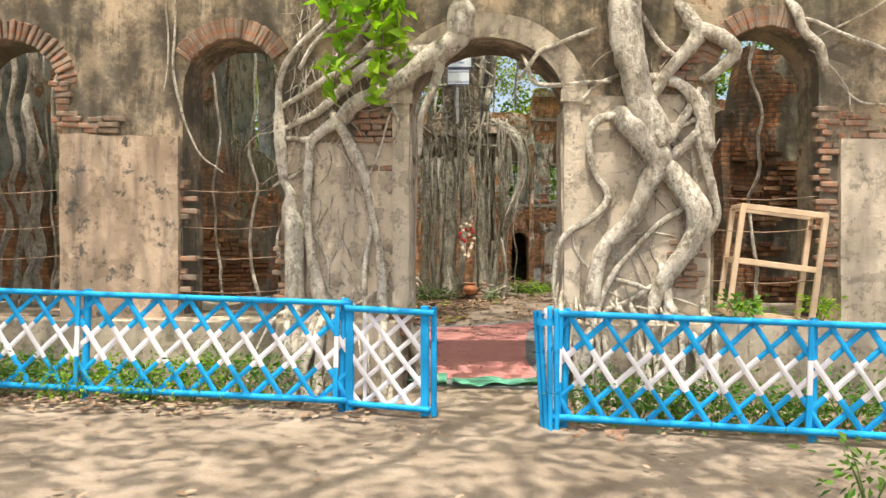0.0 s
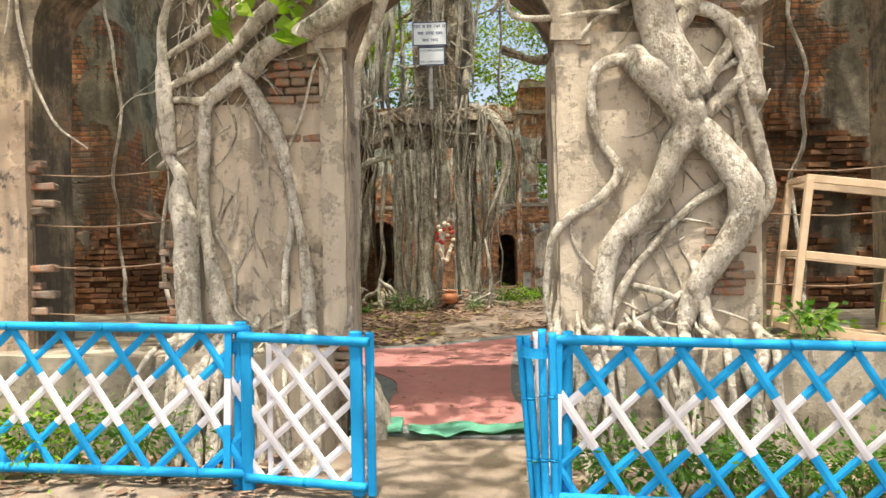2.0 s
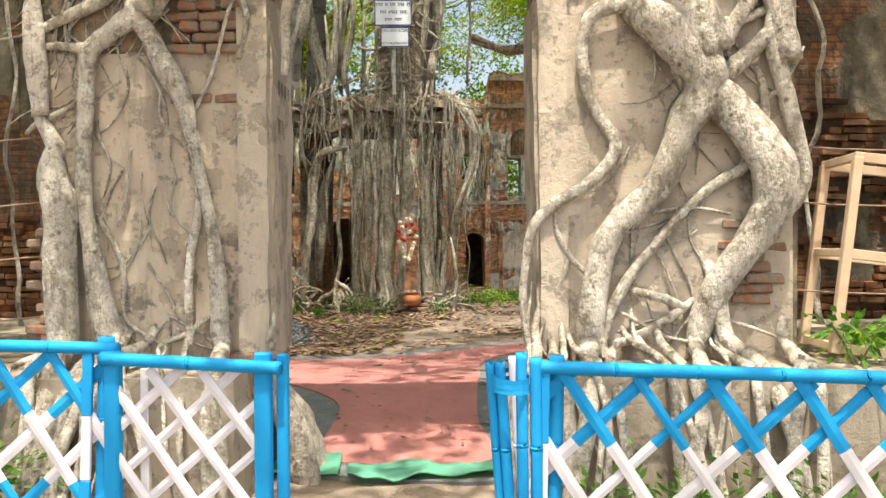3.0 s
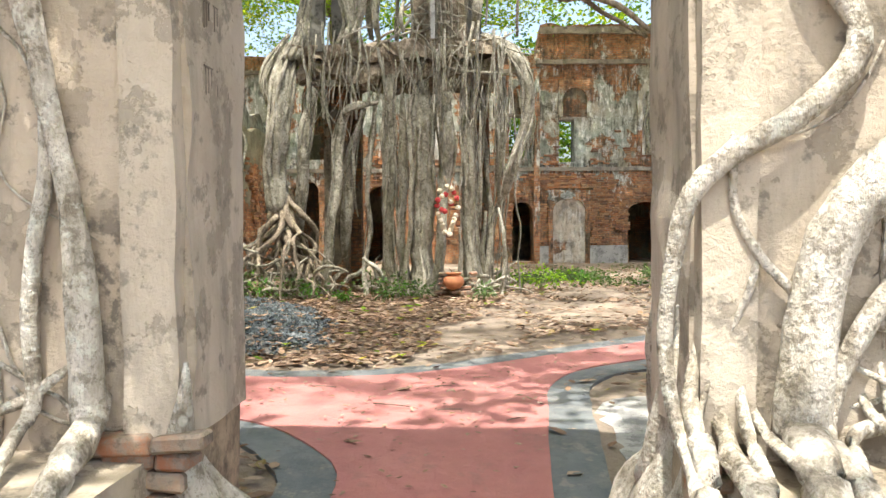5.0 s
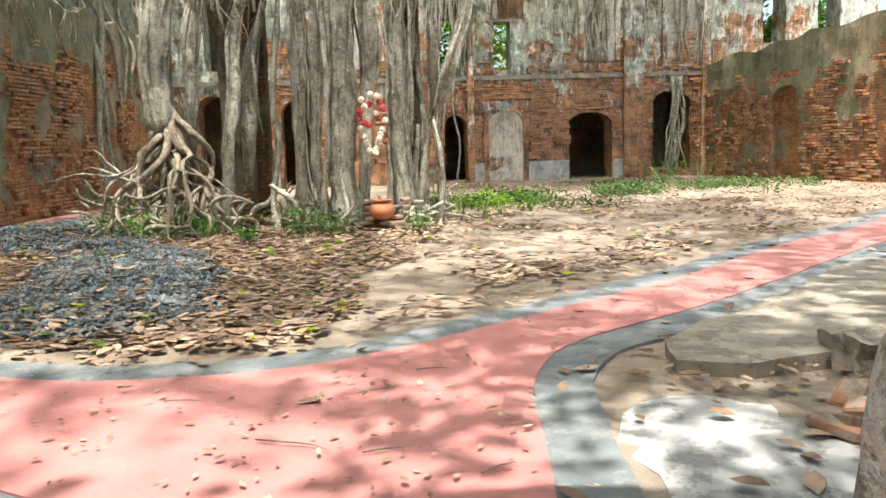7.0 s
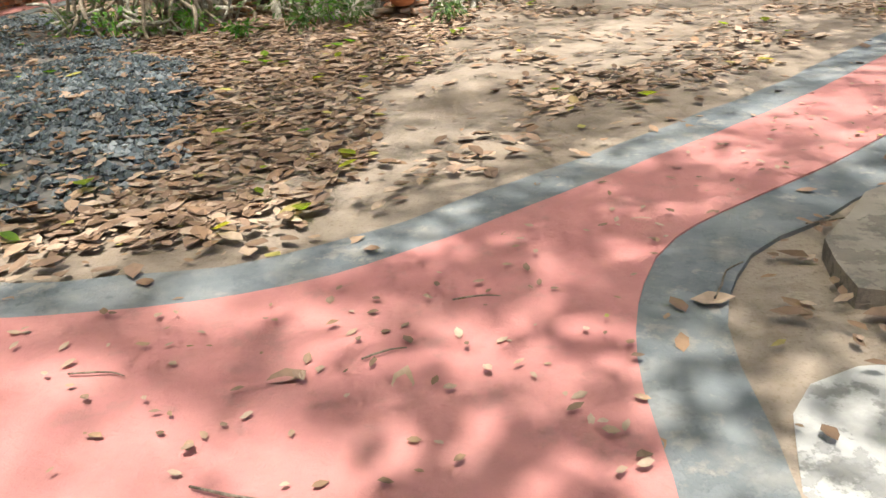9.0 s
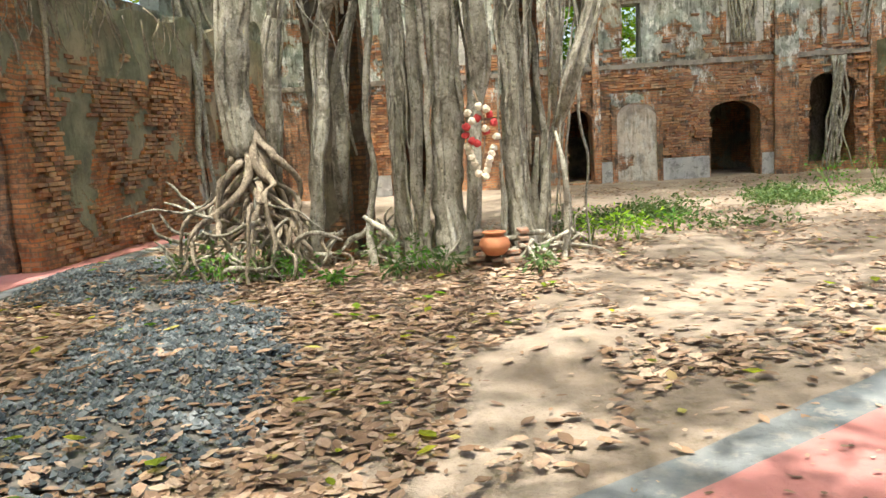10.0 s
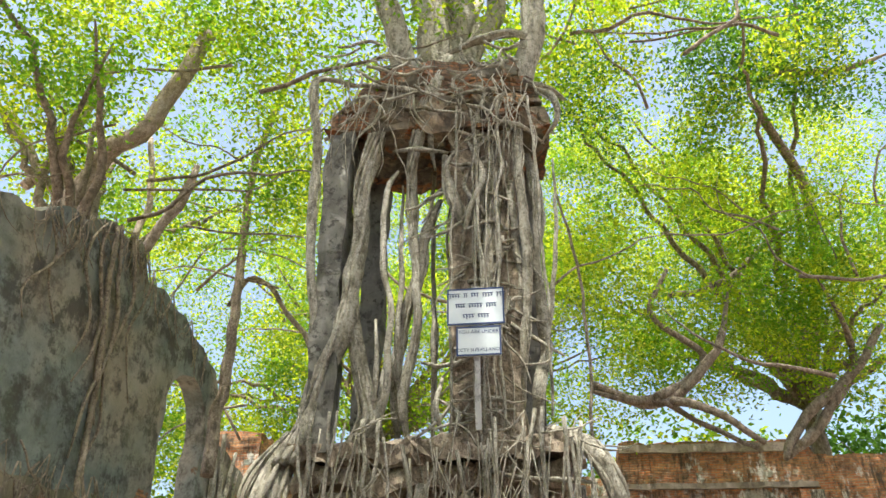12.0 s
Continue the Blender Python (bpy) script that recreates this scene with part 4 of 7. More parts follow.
def pier_root(tree, pts, radii, seed):
    path, rad = [], []
    for (x, z), r in zip(pts, radii):
        path.append((x, face_y(x) - 0.045 - 0.55 * r, z))
        rad.append(r * (0.64 if r < 0.09 else 0.76))
    (xa, za), (xb, zb) = pts[0], pts[1]
    d = 0.16 / max(0.01, math.hypot(xa - xb, za - zb))
    path.insert(0, (xa + (xa - xb) * d, face_y(xa) + 0.02, za + (za - zb) * d))
    rad.insert(0, rad[0] * 0.6)
    x, z = pts[-1]
    if z < 0.95:
        w = 0.25 * math.sin(seed * 2.3)
        r = radii[-1] * 0.56
        path = path[:-1] + [(x, face_y(x) - 0.16, max(z, 0.8)), (x + 0.3 * w, face_y(x) - 0.40, 0.70), (x + 0.6 * w, face_y(x) - 0.58, 0.45), (x + w, face_y(x) - 0.66, 0.1), (x + w, face_y(x) - 0.75, -0.15)]
        rad = rad[:-1] + [r * 0.95, r * 0.9, r * 0.8, r * 0.75, r * 0.6]
    limb("root", path, rad, M_ROOT, tree, step=0.05, lump=0.24, sides=12, flat=0.75, wander=0.03, seed=seed)


def west_root(pts, radii):
    pier_root(west_fig, pts, radii, len(west_fig.children) + 1)


def east_root(pts, radii):
    pier_root(east_fig, pts, radii, len(east_fig.children) + 40)


def creeper(pts, radii):
    pier_root(east_fig if pts[0][0] > 0 else west_fig, pts, radii, len(east_fig.children) + 80)


# left gate pier
west_root([(-1.72, 2.81), (-1.71, 2.55), (-1.68, 2.32), (-1.64, 2.13), (-1.57, 2.0), (-1.58, 1.84), (-1.54, 1.68), (-1.53, 1.45), (-1.52, 1.19), (-1.51, 0.94), (-1.51, 0.61)], [0.044, 0.049, 0.056, 0.064, 0.081, 0.123, 0.13, 0.122, 0.122, 0.133, 0.141])
west_root([(-1.09, 2.75), (-1.23, 2.65), (-1.35, 2.53), (-1.37, 2.35), (-1.39, 2.1), (-1.39, 1.84), (-1.39, 1.58), (-1.36, 1.35), (-1.32, 1.09), (-1.26, 0.87), (-1.24, 0.61)], [0.091, 0.081, 0.081, 0.07, 0.07, 0.073, 0.076, 0.083, 0.093, 0.1, 0.107])
west_root([(-1.09, 2.75), (-1.0, 2.6), (-0.9, 2.39), (-0.82, 2.23), (-0.78, 2.03), (-0.74, 1.87), (-0.75, 1.57), (-0.79, 1.35), (-0.81, 1.12), (-0.81, 0.86), (-0.81, 0.73)], [0.081, 0.087, 0.092, 0.084, 0.057, 0.043, 0.04, 0.043, 0.043, 0.043, 0.04])
west_root([(-0.77, 2.14), (-0.73, 1.83), (-0.68, 1.57), (-0.65, 1.35), (-0.63, 1.09), (-0.62, 0.86), (-0.59, 0.57)], [0.047, 0.05, 0.059, 0.072, 0.079, 0.086, 0.093])
west_root([(-1.31, 1.53), (-1.21, 1.38), (-1.17, 1.25), (-1.18, 1.06), (-1.16, 0.96), (-1.05, 0.87), (-0.92, 0.81)], [0.022, 0.027, 0.027, 0.024, 0.017, 0.017, 0.013])
west_root([(-0.72, 0.95), (-0.83, 0.87), (-0.94, 0.82)], [0.026, 0.03, 0.024])
west_root([(-0.52, 2.81), (-0.6, 2.52), (-0.7, 2.32), (-0.76, 2.19)], [0.017, 0.017, 0.019, 0.02])
west_root([(-1.64, 2.15), (-1.48, 2.23), (-1.42, 2.32)], [0.032, 0.021, 0.018])
west_root([(-1.56, 2.58), (-1.45, 2.56), (-1.36, 2.52)], [0.04, 0.039, 0.035])
west_root([(-1.15, 1.9), (-1.17, 1.68), (-1.22, 1.51)], [0.014, 0.015, 0.017])
west_root([(0.19, 3.79), (0.14, 3.58), (-0.02, 3.46), (-0.21, 3.31), (-0.42, 3.15), (-0.69, 3.03), (-0.91, 2.91), (-1.04, 2.75)], [0.199, 0.181, 0.158, 0.136, 0.119, 0.103, 0.098, 0.097])
west_root([(-1.61, 2.7), (-1.34, 2.84), (-1.07, 3.07), (-0.83, 3.26), (-0.48, 3.41), (-0.1, 3.47)], [0.049, 0.066, 0.082, 0.093, 0.098, 0.082])
west_root([(-1.64, 2.92), (-1.34, 3.11), (-1.07, 3.27), (-0.8, 3.46), (-0.54, 3.68)], [0.039, 0.055, 0.06, 0.066, 0.072])
west_root([(-1.26, 3.78), (-1.56, 3.46), (-1.68, 3.19), (-1.7, 2.86), (-1.67, 2.49), (-1.65, 2.16)], [0.039, 0.048, 0.053, 0.058, 0.068, 0.082])
west_root([(-1.61, 2.57), (-1.39, 2.57), (-1.22, 2.6)], [0.033, 0.038, 0.033])
west_root([(-0.02, 3.44), (-0.05, 3.2), (-0.12, 2.98), (-0.2, 2.74), (-0.23, 2.39)], [0.104, 0.081, 0.065, 0.048, 0.032])
west_root([(-1.08, 3.78), (-1.29, 3.57), (-1.49, 3.3)], [0.036, 0.039, 0.036])
west_root([(-0.75, 3.79), (-0.97, 3.52), (-1.18, 3.35)], [0.033, 0.033, 0.028])
west_root([(-0.53, 2.98), (-0.45, 2.76), (-0.5, 2.49)], [0.027, 0.027, 0.021])
# right gate pier
east_root([(1.9, 2.7), (2.05, 2.54), (2.17, 2.37), (2.18, 2.21), (2.07, 2.04), (1.99, 1.85), (1.89, 1.68), (1.75, 1.55), (1.64, 1.42), (1.58, 1.23), (1.55, 1.0), (1.53, 0.77), (1.51, 0.51)], [0.186, 0.186, 0.179, 0.15, 0.135, 0.117, 0.112, 0.108, 0.104, 0.097, 0.101, 0.114, 0.121])
east_root([(1.77, 2.78), (1.56, 2.71), (1.5, 2.54), (1.52, 2.34), (1.58, 2.14), (1.68, 1.98), (1.64, 1.85), (1.49, 1.73), (1.34, 1.65), (1.22, 1.52), (1.18, 1.36), (1.16, 1.17), (1.17, 0.97), (1.18, 0.77)], [0.075, 0.068, 0.055, 0.055, 0.056, 0.061, 0.06, 0.057, 0.051, 0.048, 0.041, 0.038, 0.038, 0.042])
east_root([(1.34, 1.64), (1.33, 1.49), (1.36, 1.39), (1.43, 1.29), (1.52, 1.21)], [0.022, 0.022, 0.022, 0.024, 0.026])
east_root([(2.19, 2.31), (2.36, 2.12), (2.49, 1.94), (2.56, 1.78), (2.57, 1.61), (2.48, 1.45), (2.35, 1.28), (2.25, 1.12), (2.18, 0.96), (2.13, 0.76), (2.11, 0.53)], [0.151, 0.138, 0.16, 0.174, 0.156, 0.138, 0.129, 0.119, 0.098, 0.088, 0.088])
east_root([(2.26, 1.15), (2.3, 0.89), (2.33, 0.66)], [0.071, 0.078, 0.093])
east_root([(2.35, 2.09), (2.43, 1.96), (2.44, 1.84), (2.29, 1.74), (2.12, 1.61), (1.95, 1.45), (1.81, 1.27), (1.7, 1.09), (1.61, 0.9), (1.56, 0.67)], [0.045, 0.059, 0.059, 0.053, 0.05, 0.05, 0.049, 0.054, 0.059, 0.069])
east_root([(2.65, 2.87), (2.59, 2.6), (2.62, 2.37), (2.68, 2.14), (2.73, 1.94), (2.77, 1.78), (2.72, 1.61), (2.65, 1.52)], [0.073, 0.079, 0.078, 0.082, 0.082, 0.067, 0.053, 0.031])
east_root([(2.12, 2.68), (2.27, 2.67), (2.43, 2.68), (2.58, 2.74)], [0.031, 0.042, 0.039, 0.043])
east_root([(2.59, 2.6), (2.44, 2.45), (2.27, 2.31)], [0.072, 0.084, 0.097])
east_root([(2.74, 2.41), (2.63, 2.26), (2.53, 2.17)], [0.018, 0.025, 0.021])
east_root([(1.84, 1.1), (1.98, 1.06), (2.08, 1.0)], [0.039, 0.043, 0.044])
east_root([(2.09, 1.01), (1.91, 0.89), (1.74, 0.81), (1.63, 0.67)], [0.04, 0.041, 0.046, 0.039])
east_root([(1.74, 0.96), (1.91, 0.86), (2.09, 0.81)], [0.015, 0.015, 0.013])
east_root([(1.94, 1.29), (2.0, 1.17), (2.05, 1.06)], [0.012, 0.012, 0.012])
east_root([(1.74, 0.89), (1.88, 0.94), (2.04, 0.96)], [0.015, 0.013, 0.013])
east_root([(1.99, 0.8), (2.06, 0.89), (2.14, 0.98)], [0.015, 0.013, 0.013])
east_root([(2.37, 0.91), (2.53, 0.85), (2.61, 0.8)], [0.021, 0.016, 0.012])
east_root([(1.88, 1.56), (2.12, 1.58), (2.36, 1.55)], [0.015, 0.017, 0.015])
east_root([(1.39, 1.26), (1.28, 0.97), (1.23, 0.77)], [0.019, 0.016, 0.016])
east_root([(2.55, 2.31), (2.56, 2.14), (2.53, 1.98)], [0.035, 0.042, 0.042])
east_root([(2.67, 1.71), (2.65, 1.51), (2.55, 1.48)], [0.035, 0.024, 0.017])
east_root([(1.84, 3.9), (1.86, 3.63), (1.9, 3.31), (2.0, 2.99), (2.12, 2.67), (2.22, 2.45)], [0.219, 0.217, 0.209, 0.203, 0.202, 0.191])
east_root([(2.47, 3.79), (2.56, 3.58), (2.42, 3.37), (2.26, 3.18), (2.1, 2.93)], [0.103, 0.108, 0.09, 0.094, 0.082])
east_root([(2.61, 3.63), (2.83, 3.52), (2.94, 3.41), (2.81, 3.25), (2.62, 3.11)], [0.097, 0.103, 0.092, 0.079, 0.067])
east_root([(2.21, 3.14), (2.4, 3.09), (2.56, 2.93), (2.66, 2.72), (2.68, 2.43)], [0.089, 0.083, 0.095, 0.1, 0.105])
east_root([(2.56, 2.94), (2.43, 2.72), (2.3, 2.52)], [0.061, 0.072, 0.077])
east_root([(3.55, 3.8), (3.62, 3.59), (3.77, 3.43), (3.84, 3.21)], [0.089, 0.077, 0.071, 0.048])
east_root([(3.71, 3.7), (4.09, 3.54), (4.46, 3.38)], [0.036, 0.033, 0.031])
east_root([(0.89, 3.3), (1.0, 3.45), (1.27, 3.54), (1.59, 3.67)], [0.035, 0.038, 0.038, 0.039])
east_root([(0.89, 3.29), (0.96, 3.13), (1.19, 3.1), (1.51, 3.12), (1.73, 3.13)], [0.032, 0.038, 0.035, 0.035, 0.027])
east_root([(2.04, 3.79), (2.21, 3.52), (2.42, 3.34)], [0.045, 0.045, 0.039])
east_root([(1.41, 2.93), (1.57, 3.09), (1.81, 3.2)], [0.024, 0.027, 0.027])
# wall creepers
creeper([(-2.81, 4.0), (-2.84, 3.37), (-2.75, 2.92), (-2.58, 2.46), (-2.3, 2.23)], [0.02, 0.023, 0.023, 0.017, 0.011])
creeper([(-2.92, 3.94), (-2.9, 3.43), (-2.94, 3.09)], [0.017, 0.017, 0.011])
creeper([(4.48, 3.94), (4.09, 3.71), (3.75, 3.54)], [0.017, 0.017, 0.011])
creeper([(3.81, 3.32), (4.04, 3.03), (4.09, 2.8)], [0.017, 0.017, 0.011])
creeper([(4.48, 2.86), (4.15, 2.92), (3.98, 3.09)], [0.017, 0.017, 0.011])


def small_roots(tree, x0, x1, z0, z1, count, seed):
    """Fine rootlets spread over the plaster, too many to count."""
    rng = random.Random(seed)
    bm = bmesh.new()
    for k in range(count):
        x, z = rng.uniform(x0, x1), rng.uniform(z0, z1)
        a = rng.uniform(-2.4, -0.7)
        pts = []
        for s in range(5):
            pts.append((x, face_y(x) - 0.035, z))
            a += rng.uniform(-0.5, 0.5)
            x += 0.12 * math.cos(a)
            z += 0.12 * math.sin(a)
        r = rng.uniform(0.004, 0.011)
        tube(bm, pts, [r, r, r * 0.9, r * 0.7, r * 0.4], sides=5, step=0.06, lump=0.2, seed=k)
    bmesh.ops.recalc_face_normals(bm, faces=bm.faces)
    tagged(part("root_net", bm, M_ROOT, tree), kind="stuff")


small_roots(west_fig, -1.55, -0.85, 0.9, 3.4, 40, 1)
small_roots(east_fig, 1.75, 2.5, 0.8, 3.6, 42, 2)
small_roots(west_fig, -1.7, -0.8, 2.6, 4.6, 70, 3)


def plinth_roots(tree, x0, x1, count, seed):
    """Roots that spill over the plinth to the earth."""
    rng = random.Random(seed)
    for k in range(count):
        x = rng.uniform(x0, x1)
        r = rng.uniform(0.015, 0.042)
        s = rng.uniform(-0.4, 0.4)
        f = face_y(x)
        limb("root", [(x, f + 0.06, 1.0 + rng.uniform(0, 0.2)), (x + 0.15 * s, f - 0.1, 0.82), (x + 0.5 * s, f - 0.5, 0.70), (x + 0.8 * s, f - 0.60, 0.4), (x + s, f - 0.68, 0.05), (x + 1.1 * s, f - 0.85, -0.12)],
             [r * 0.15, r * 0.8, r, r * 0.9, r, r * 0.5], M_ROOT, tree, step=0.06, lump=0.3, sides=8, wander=0.06, seed=k + seed)


plinth_roots(west_fig, -1.7, -0.6, 9, 11)
plinth_roots(east_fig, 1.2, 2.7, 13, 12)
# the root foot that spreads into the gateway
for k, (x, s, tree) in enumerate(((-0.36, 0.22, west_fig), (-0.40, 0.3, west_fig), (1.30, -0.16, east_fig), (1.34, -0.24, east_fig), (1.36, -0.1, east_fig))):
    y = 8.55 + 0.16 * k % 0.5
    limb("root", [(x - 0.06 * (1 if s < 0 else -1), y - 0.1, 1.0), (x, y, 0.65), (x + 0.5 * s, y + 0.05, 0.35), (x + s, y + 0.05, 0.02), (x + 1.3 * s, y, -0.1)], [0.008, 0.06, 0.10, 0.09, 0.05], M_ROOT, tree, step=0.06, lump=0.35, wander=0.04, seed=k)
for k in range(5):
    y = 8.95 + 0.12 * k
    limb("root", [(1.36, y - 0.3, 1.5), (1.40, y - 0.1, 0.9), (1.34 + 0.03 * k, y, 0.5), (1.42 + 0.04 * k, y + 0.25, 0.25), (1.62 + 0.1 * k, y + 0.6, 0.1)], [0.01, 0.08, 0.12, 0.10, 0.05], M_ROOT, east_fig, step=0.07, lump=0.35, wander=0.05, seed=k + 9)

# ---- banyan in the yard ----
BY = 19.0
banyan = thing("banyan_tree", pose(0, 0, 0), "old grey banyan of fused aerial roots over a ruined pavilion", "tree")


strands = bmesh.new()


def stem(pts, radii, dy, free=True):
    k = len(banyan.children)
    path = []
    n = len(pts)
    for i, (x, z) in enumerate(pts):
        path.append((x, BY + dy + 0.06 * math.sin(i * 1.7 + k), z))
    rad = [r * 0.86 for r in radii]
    x, z = pts[-1]
    if z < 0.75:
        path.append((x + 0.06 * math.sin(k), BY + dy - 0.12, 0.02))
        rad.append(rad[-1] * 1.25)
    elif free is True:
        path[-1] = (x, BY + dy + 0.22, z)
        rad[-1] *= 0.45
    x, y, z = path[0]
    if free:
        path[0] = (x, y + 0.2, z + 0.05)
        rad[0] *= 0.5
    limb("aerial_root", path, rad, M_TRUNK, banyan, step=0.1, lump=0.3, sides=10, wander=0.05, seed=k)
    # thin strands that cling to the front of a thick root
    if max(rad) > 0.06:
        for j in range(4):
            w = -2.6 + 0.7 * j + 0.5 * math.sin(k * 3.1 + j)
            side = [(x + 0.95 * r * math.cos(w + 0.5 * math.sin(z * 1.3 + j)), y + 0.95 * r * math.sin(w), z) for (x, y, z), r in zip(path, rad)]
            tube(strands, side, [max(0.008, 0.22 * r * (1 + 0.4 * math.sin(j + 2 * i))) for i, r in enumerate(rad)], sides=6, step=0.12, lump=0.35, wander=0.05, seed=k + 7 * j)


# banyan lower
stem([(-2.07, 4.34), (-2.19, 3.86), (-2.25, 3.32), (-2.32, 2.79), (-2.36, 2.12), (-2.36, 1.6)], [0.203, 0.208, 0.2, 0.206, 0.215, 0.224], -0.15, "start")
stem([(-2.2, 4.55), (-2.46, 4.12), (-2.57, 3.75), (-2.47, 3.4), (-2.38, 3.19)], [0.089, 0.096, 0.088, 0.067, 0.047], 0.08)
stem([(-1.76, 3.63), (-1.86, 2.96), (-1.92, 2.36), (-1.97, 1.71), (-2.03, 1.07)], [0.126, 0.118, 0.111, 0.111, 0.098], -0.04)
stem([(-0.69, 3.36), (-1.0, 3.29), (-1.22, 3.18), (-1.33, 2.79), (-1.36, 2.07), (-1.44, 1.42), (-1.52, 0.79), (-1.66, 0.23)], [0.064, 0.077, 0.078, 0.084, 0.09, 0.096, 0.104, 0.144], -0.16)
stem([(-0.93, 3.27), (-1.11, 2.64), (-1.19, 2.06), (-1.25, 1.48), (-1.31, 0.84)], [0.052, 0.083, 0.109, 0.122, 0.135], 0.12)
stem([(-0.42, 4.28), (-0.48, 3.54), (-0.47, 2.87), (-0.47, 2.21), (-0.53, 1.51), (-0.52, 0.87), (-0.42, 0.31)], [0.098, 0.09, 0.108, 0.114, 0.107, 0.114, 0.134], 0.0)
stem([(-0.28, 3.52), (-0.28, 2.73), (-0.27, 2.01), (-0.35, 1.25), (-0.28, 0.55), (-0.49, 0.13)], [0.064, 0.082, 0.088, 0.082, 0.095, 0.115], -0.12)
stem([(-0.58, 3.48), (-0.63, 2.75), (-0.57, 2.02), (-0.58, 1.13), (-0.64, 0.57)], [0.048, 0.057, 0.051, 0.051, 0.045], 0.06)
stem([(-0.64, 3.75), (-0.76, 2.95), (-0.86, 2.17), (-0.83, 1.4), (-0.93, 0.64)], [0.045, 0.045, 0.044, 0.041, 0.051], -0.06)
stem([(0.04, 3.77), (0.07, 3.03), (0.07, 2.38), (0.06, 1.73), (0.03, 1.1), (0.06, 0.48), (0.13, -0.02)], [0.186, 0.196, 0.195, 0.201, 0.208, 0.254, 0.307], -0.08)
stem([(0.42, 3.54), (0.46, 2.88), (0.46, 2.35), (0.39, 1.97), (0.34, 1.09), (0.26, 0.47)], [0.153, 0.139, 0.119, 0.107, 0.094, 0.101], -0.2)
stem([(0.83, 4.51), (0.82, 4.04), (0.79, 3.51), (0.79, 2.85), (0.83, 2.2), (0.83, 1.57), (0.84, 0.94), (0.9, 0.45), (0.92, 0.02)], [0.111, 0.142, 0.134, 0.139, 0.144, 0.15, 0.164, 0.184, 0.204], 0.08)
stem([(0.64, 1.3), (0.66, 1.0), (0.63, 0.58)], [0.02, 0.042, 0.045], -0.14)
stem([(1.04, 4.46), (1.35, 4.32), (1.56, 4.08), (1.72, 3.77), (1.77, 3.38), (1.75, 2.99), (1.61, 2.61), (1.49, 2.17), (1.32, 1.72)], [0.098, 0.111, 0.124, 0.129, 0.116, 0.102, 0.101, 0.113, 0.119], -0.16)
stem([(1.33, 1.79), (1.18, 1.36), (1.12, 0.81), (1.08, 0.19)], [0.044, 0.047, 0.054, 0.076], 0.12)
stem([(1.4, 3.8), (1.33, 3.08), (1.31, 2.43), (1.3, 1.86)], [0.077, 0.076, 0.069, 0.05], 0.0)
stem([(1.29, 1.61), (1.36, 1.23), (1.38, 0.79), (1.32, 0.31)], [0.038, 0.041, 0.041, 0.038], -0.22)
stem([(1.1, 1.55), (1.03, 0.93), (1.03, 0.2)], [0.05, 0.06, 0.089], 0.16)
stem([(-2.03, 3.73), (-1.6, 3.74), (-1.13, 3.75), (-0.7, 3.75)], [0.073, 0.066, 0.059, 0.045], 0.04)
stem([(0.09, 3.98), (0.61, 3.91), (1.26, 3.83), (1.55, 3.84)], [0.039, 0.032, 0.032, 0.026], -0.18)
stem([(-0.06, 3.71), (-0.16, 3.05), (-0.14, 2.26), (-0.14, 1.43), (-0.23, 0.61)], [0.045, 0.044, 0.041, 0.041, 0.051], -0.3)
stem([(-0.8, 3.56), (-1.03, 2.97), (-1.09, 2.31), (-1.05, 1.53)], [0.032, 0.032, 0.032, 0.032], -0.02)
stem([(0.32, 3.48), (0.21, 2.69), (0.25, 1.98), (0.17, 1.16)], [0.038, 0.038, 0.034, 0.038], -0.14)
stem([(0.97, 3.43), (1.0, 2.71), (0.97, 1.94), (0.99, 1.31)], [0.032, 0.032, 0.034, 0.038], -0.26)
stem([(-1.57, 3.61), (-1.49, 3.13), (-1.44, 2.66)], [0.033, 0.029, 0.026], 0.02)
stem([(-1.13, 3.72), (-1.11, 3.31), (-1.16, 2.91)], [0.029, 0.029, 0.023], -0.1)
# roots over the lower cornice
stem([(-0.95, 5.49), (-0.94, 5.01), (-0.98, 4.6), (-0.9, 4.29)], [0.061, 0.053, 0.046, 0.039], -0.1)
stem([(-0.23, 5.15), (-0.27, 4.68), (-0.2, 4.34)], [0.046, 0.045, 0.045], -0.16)
# banyan upper
stem([(-1.58, 10.0), (-2.13, 9.99), (-2.18, 9.46), (-2.07, 8.61), (-2.02, 7.45), (-1.92, 6.24), (-1.85, 5.23)], [0.052, 0.061, 0.068, 0.073, 0.069, 0.065, 0.069], -0.15)
stem([(-1.18, 8.88), (-1.33, 8.17), (-1.37, 7.42), (-1.42, 6.55), (-1.52, 5.82), (-1.73, 5.22), (-1.88, 4.59), (-2.04, 4.06)], [0.146, 0.14, 0.132, 0.144, 0.161, 0.165, 0.183, 0.201], -0.05, False)
stem([(-1.42, 6.46), (-1.35, 5.74), (-1.26, 5.14), (-1.11, 4.67), (-1.25, 4.34), (-1.53, 4.27)], [0.079, 0.101, 0.119, 0.146, 0.132, 0.093], -0.03)
stem([(-0.87, 8.23), (-1.01, 7.86), (-0.98, 6.78), (-0.86, 5.88), (-0.89, 4.98), (-1.05, 4.33)], [0.054, 0.053, 0.051, 0.049, 0.06, 0.066], -0.22)
stem([(-0.29, 7.93), (-0.48, 7.28), (-0.55, 6.67), (-0.71, 6.03), (-0.83, 5.27), (-0.81, 4.49)], [0.076, 0.088, 0.093, 0.091, 0.088, 0.079], 0.09)
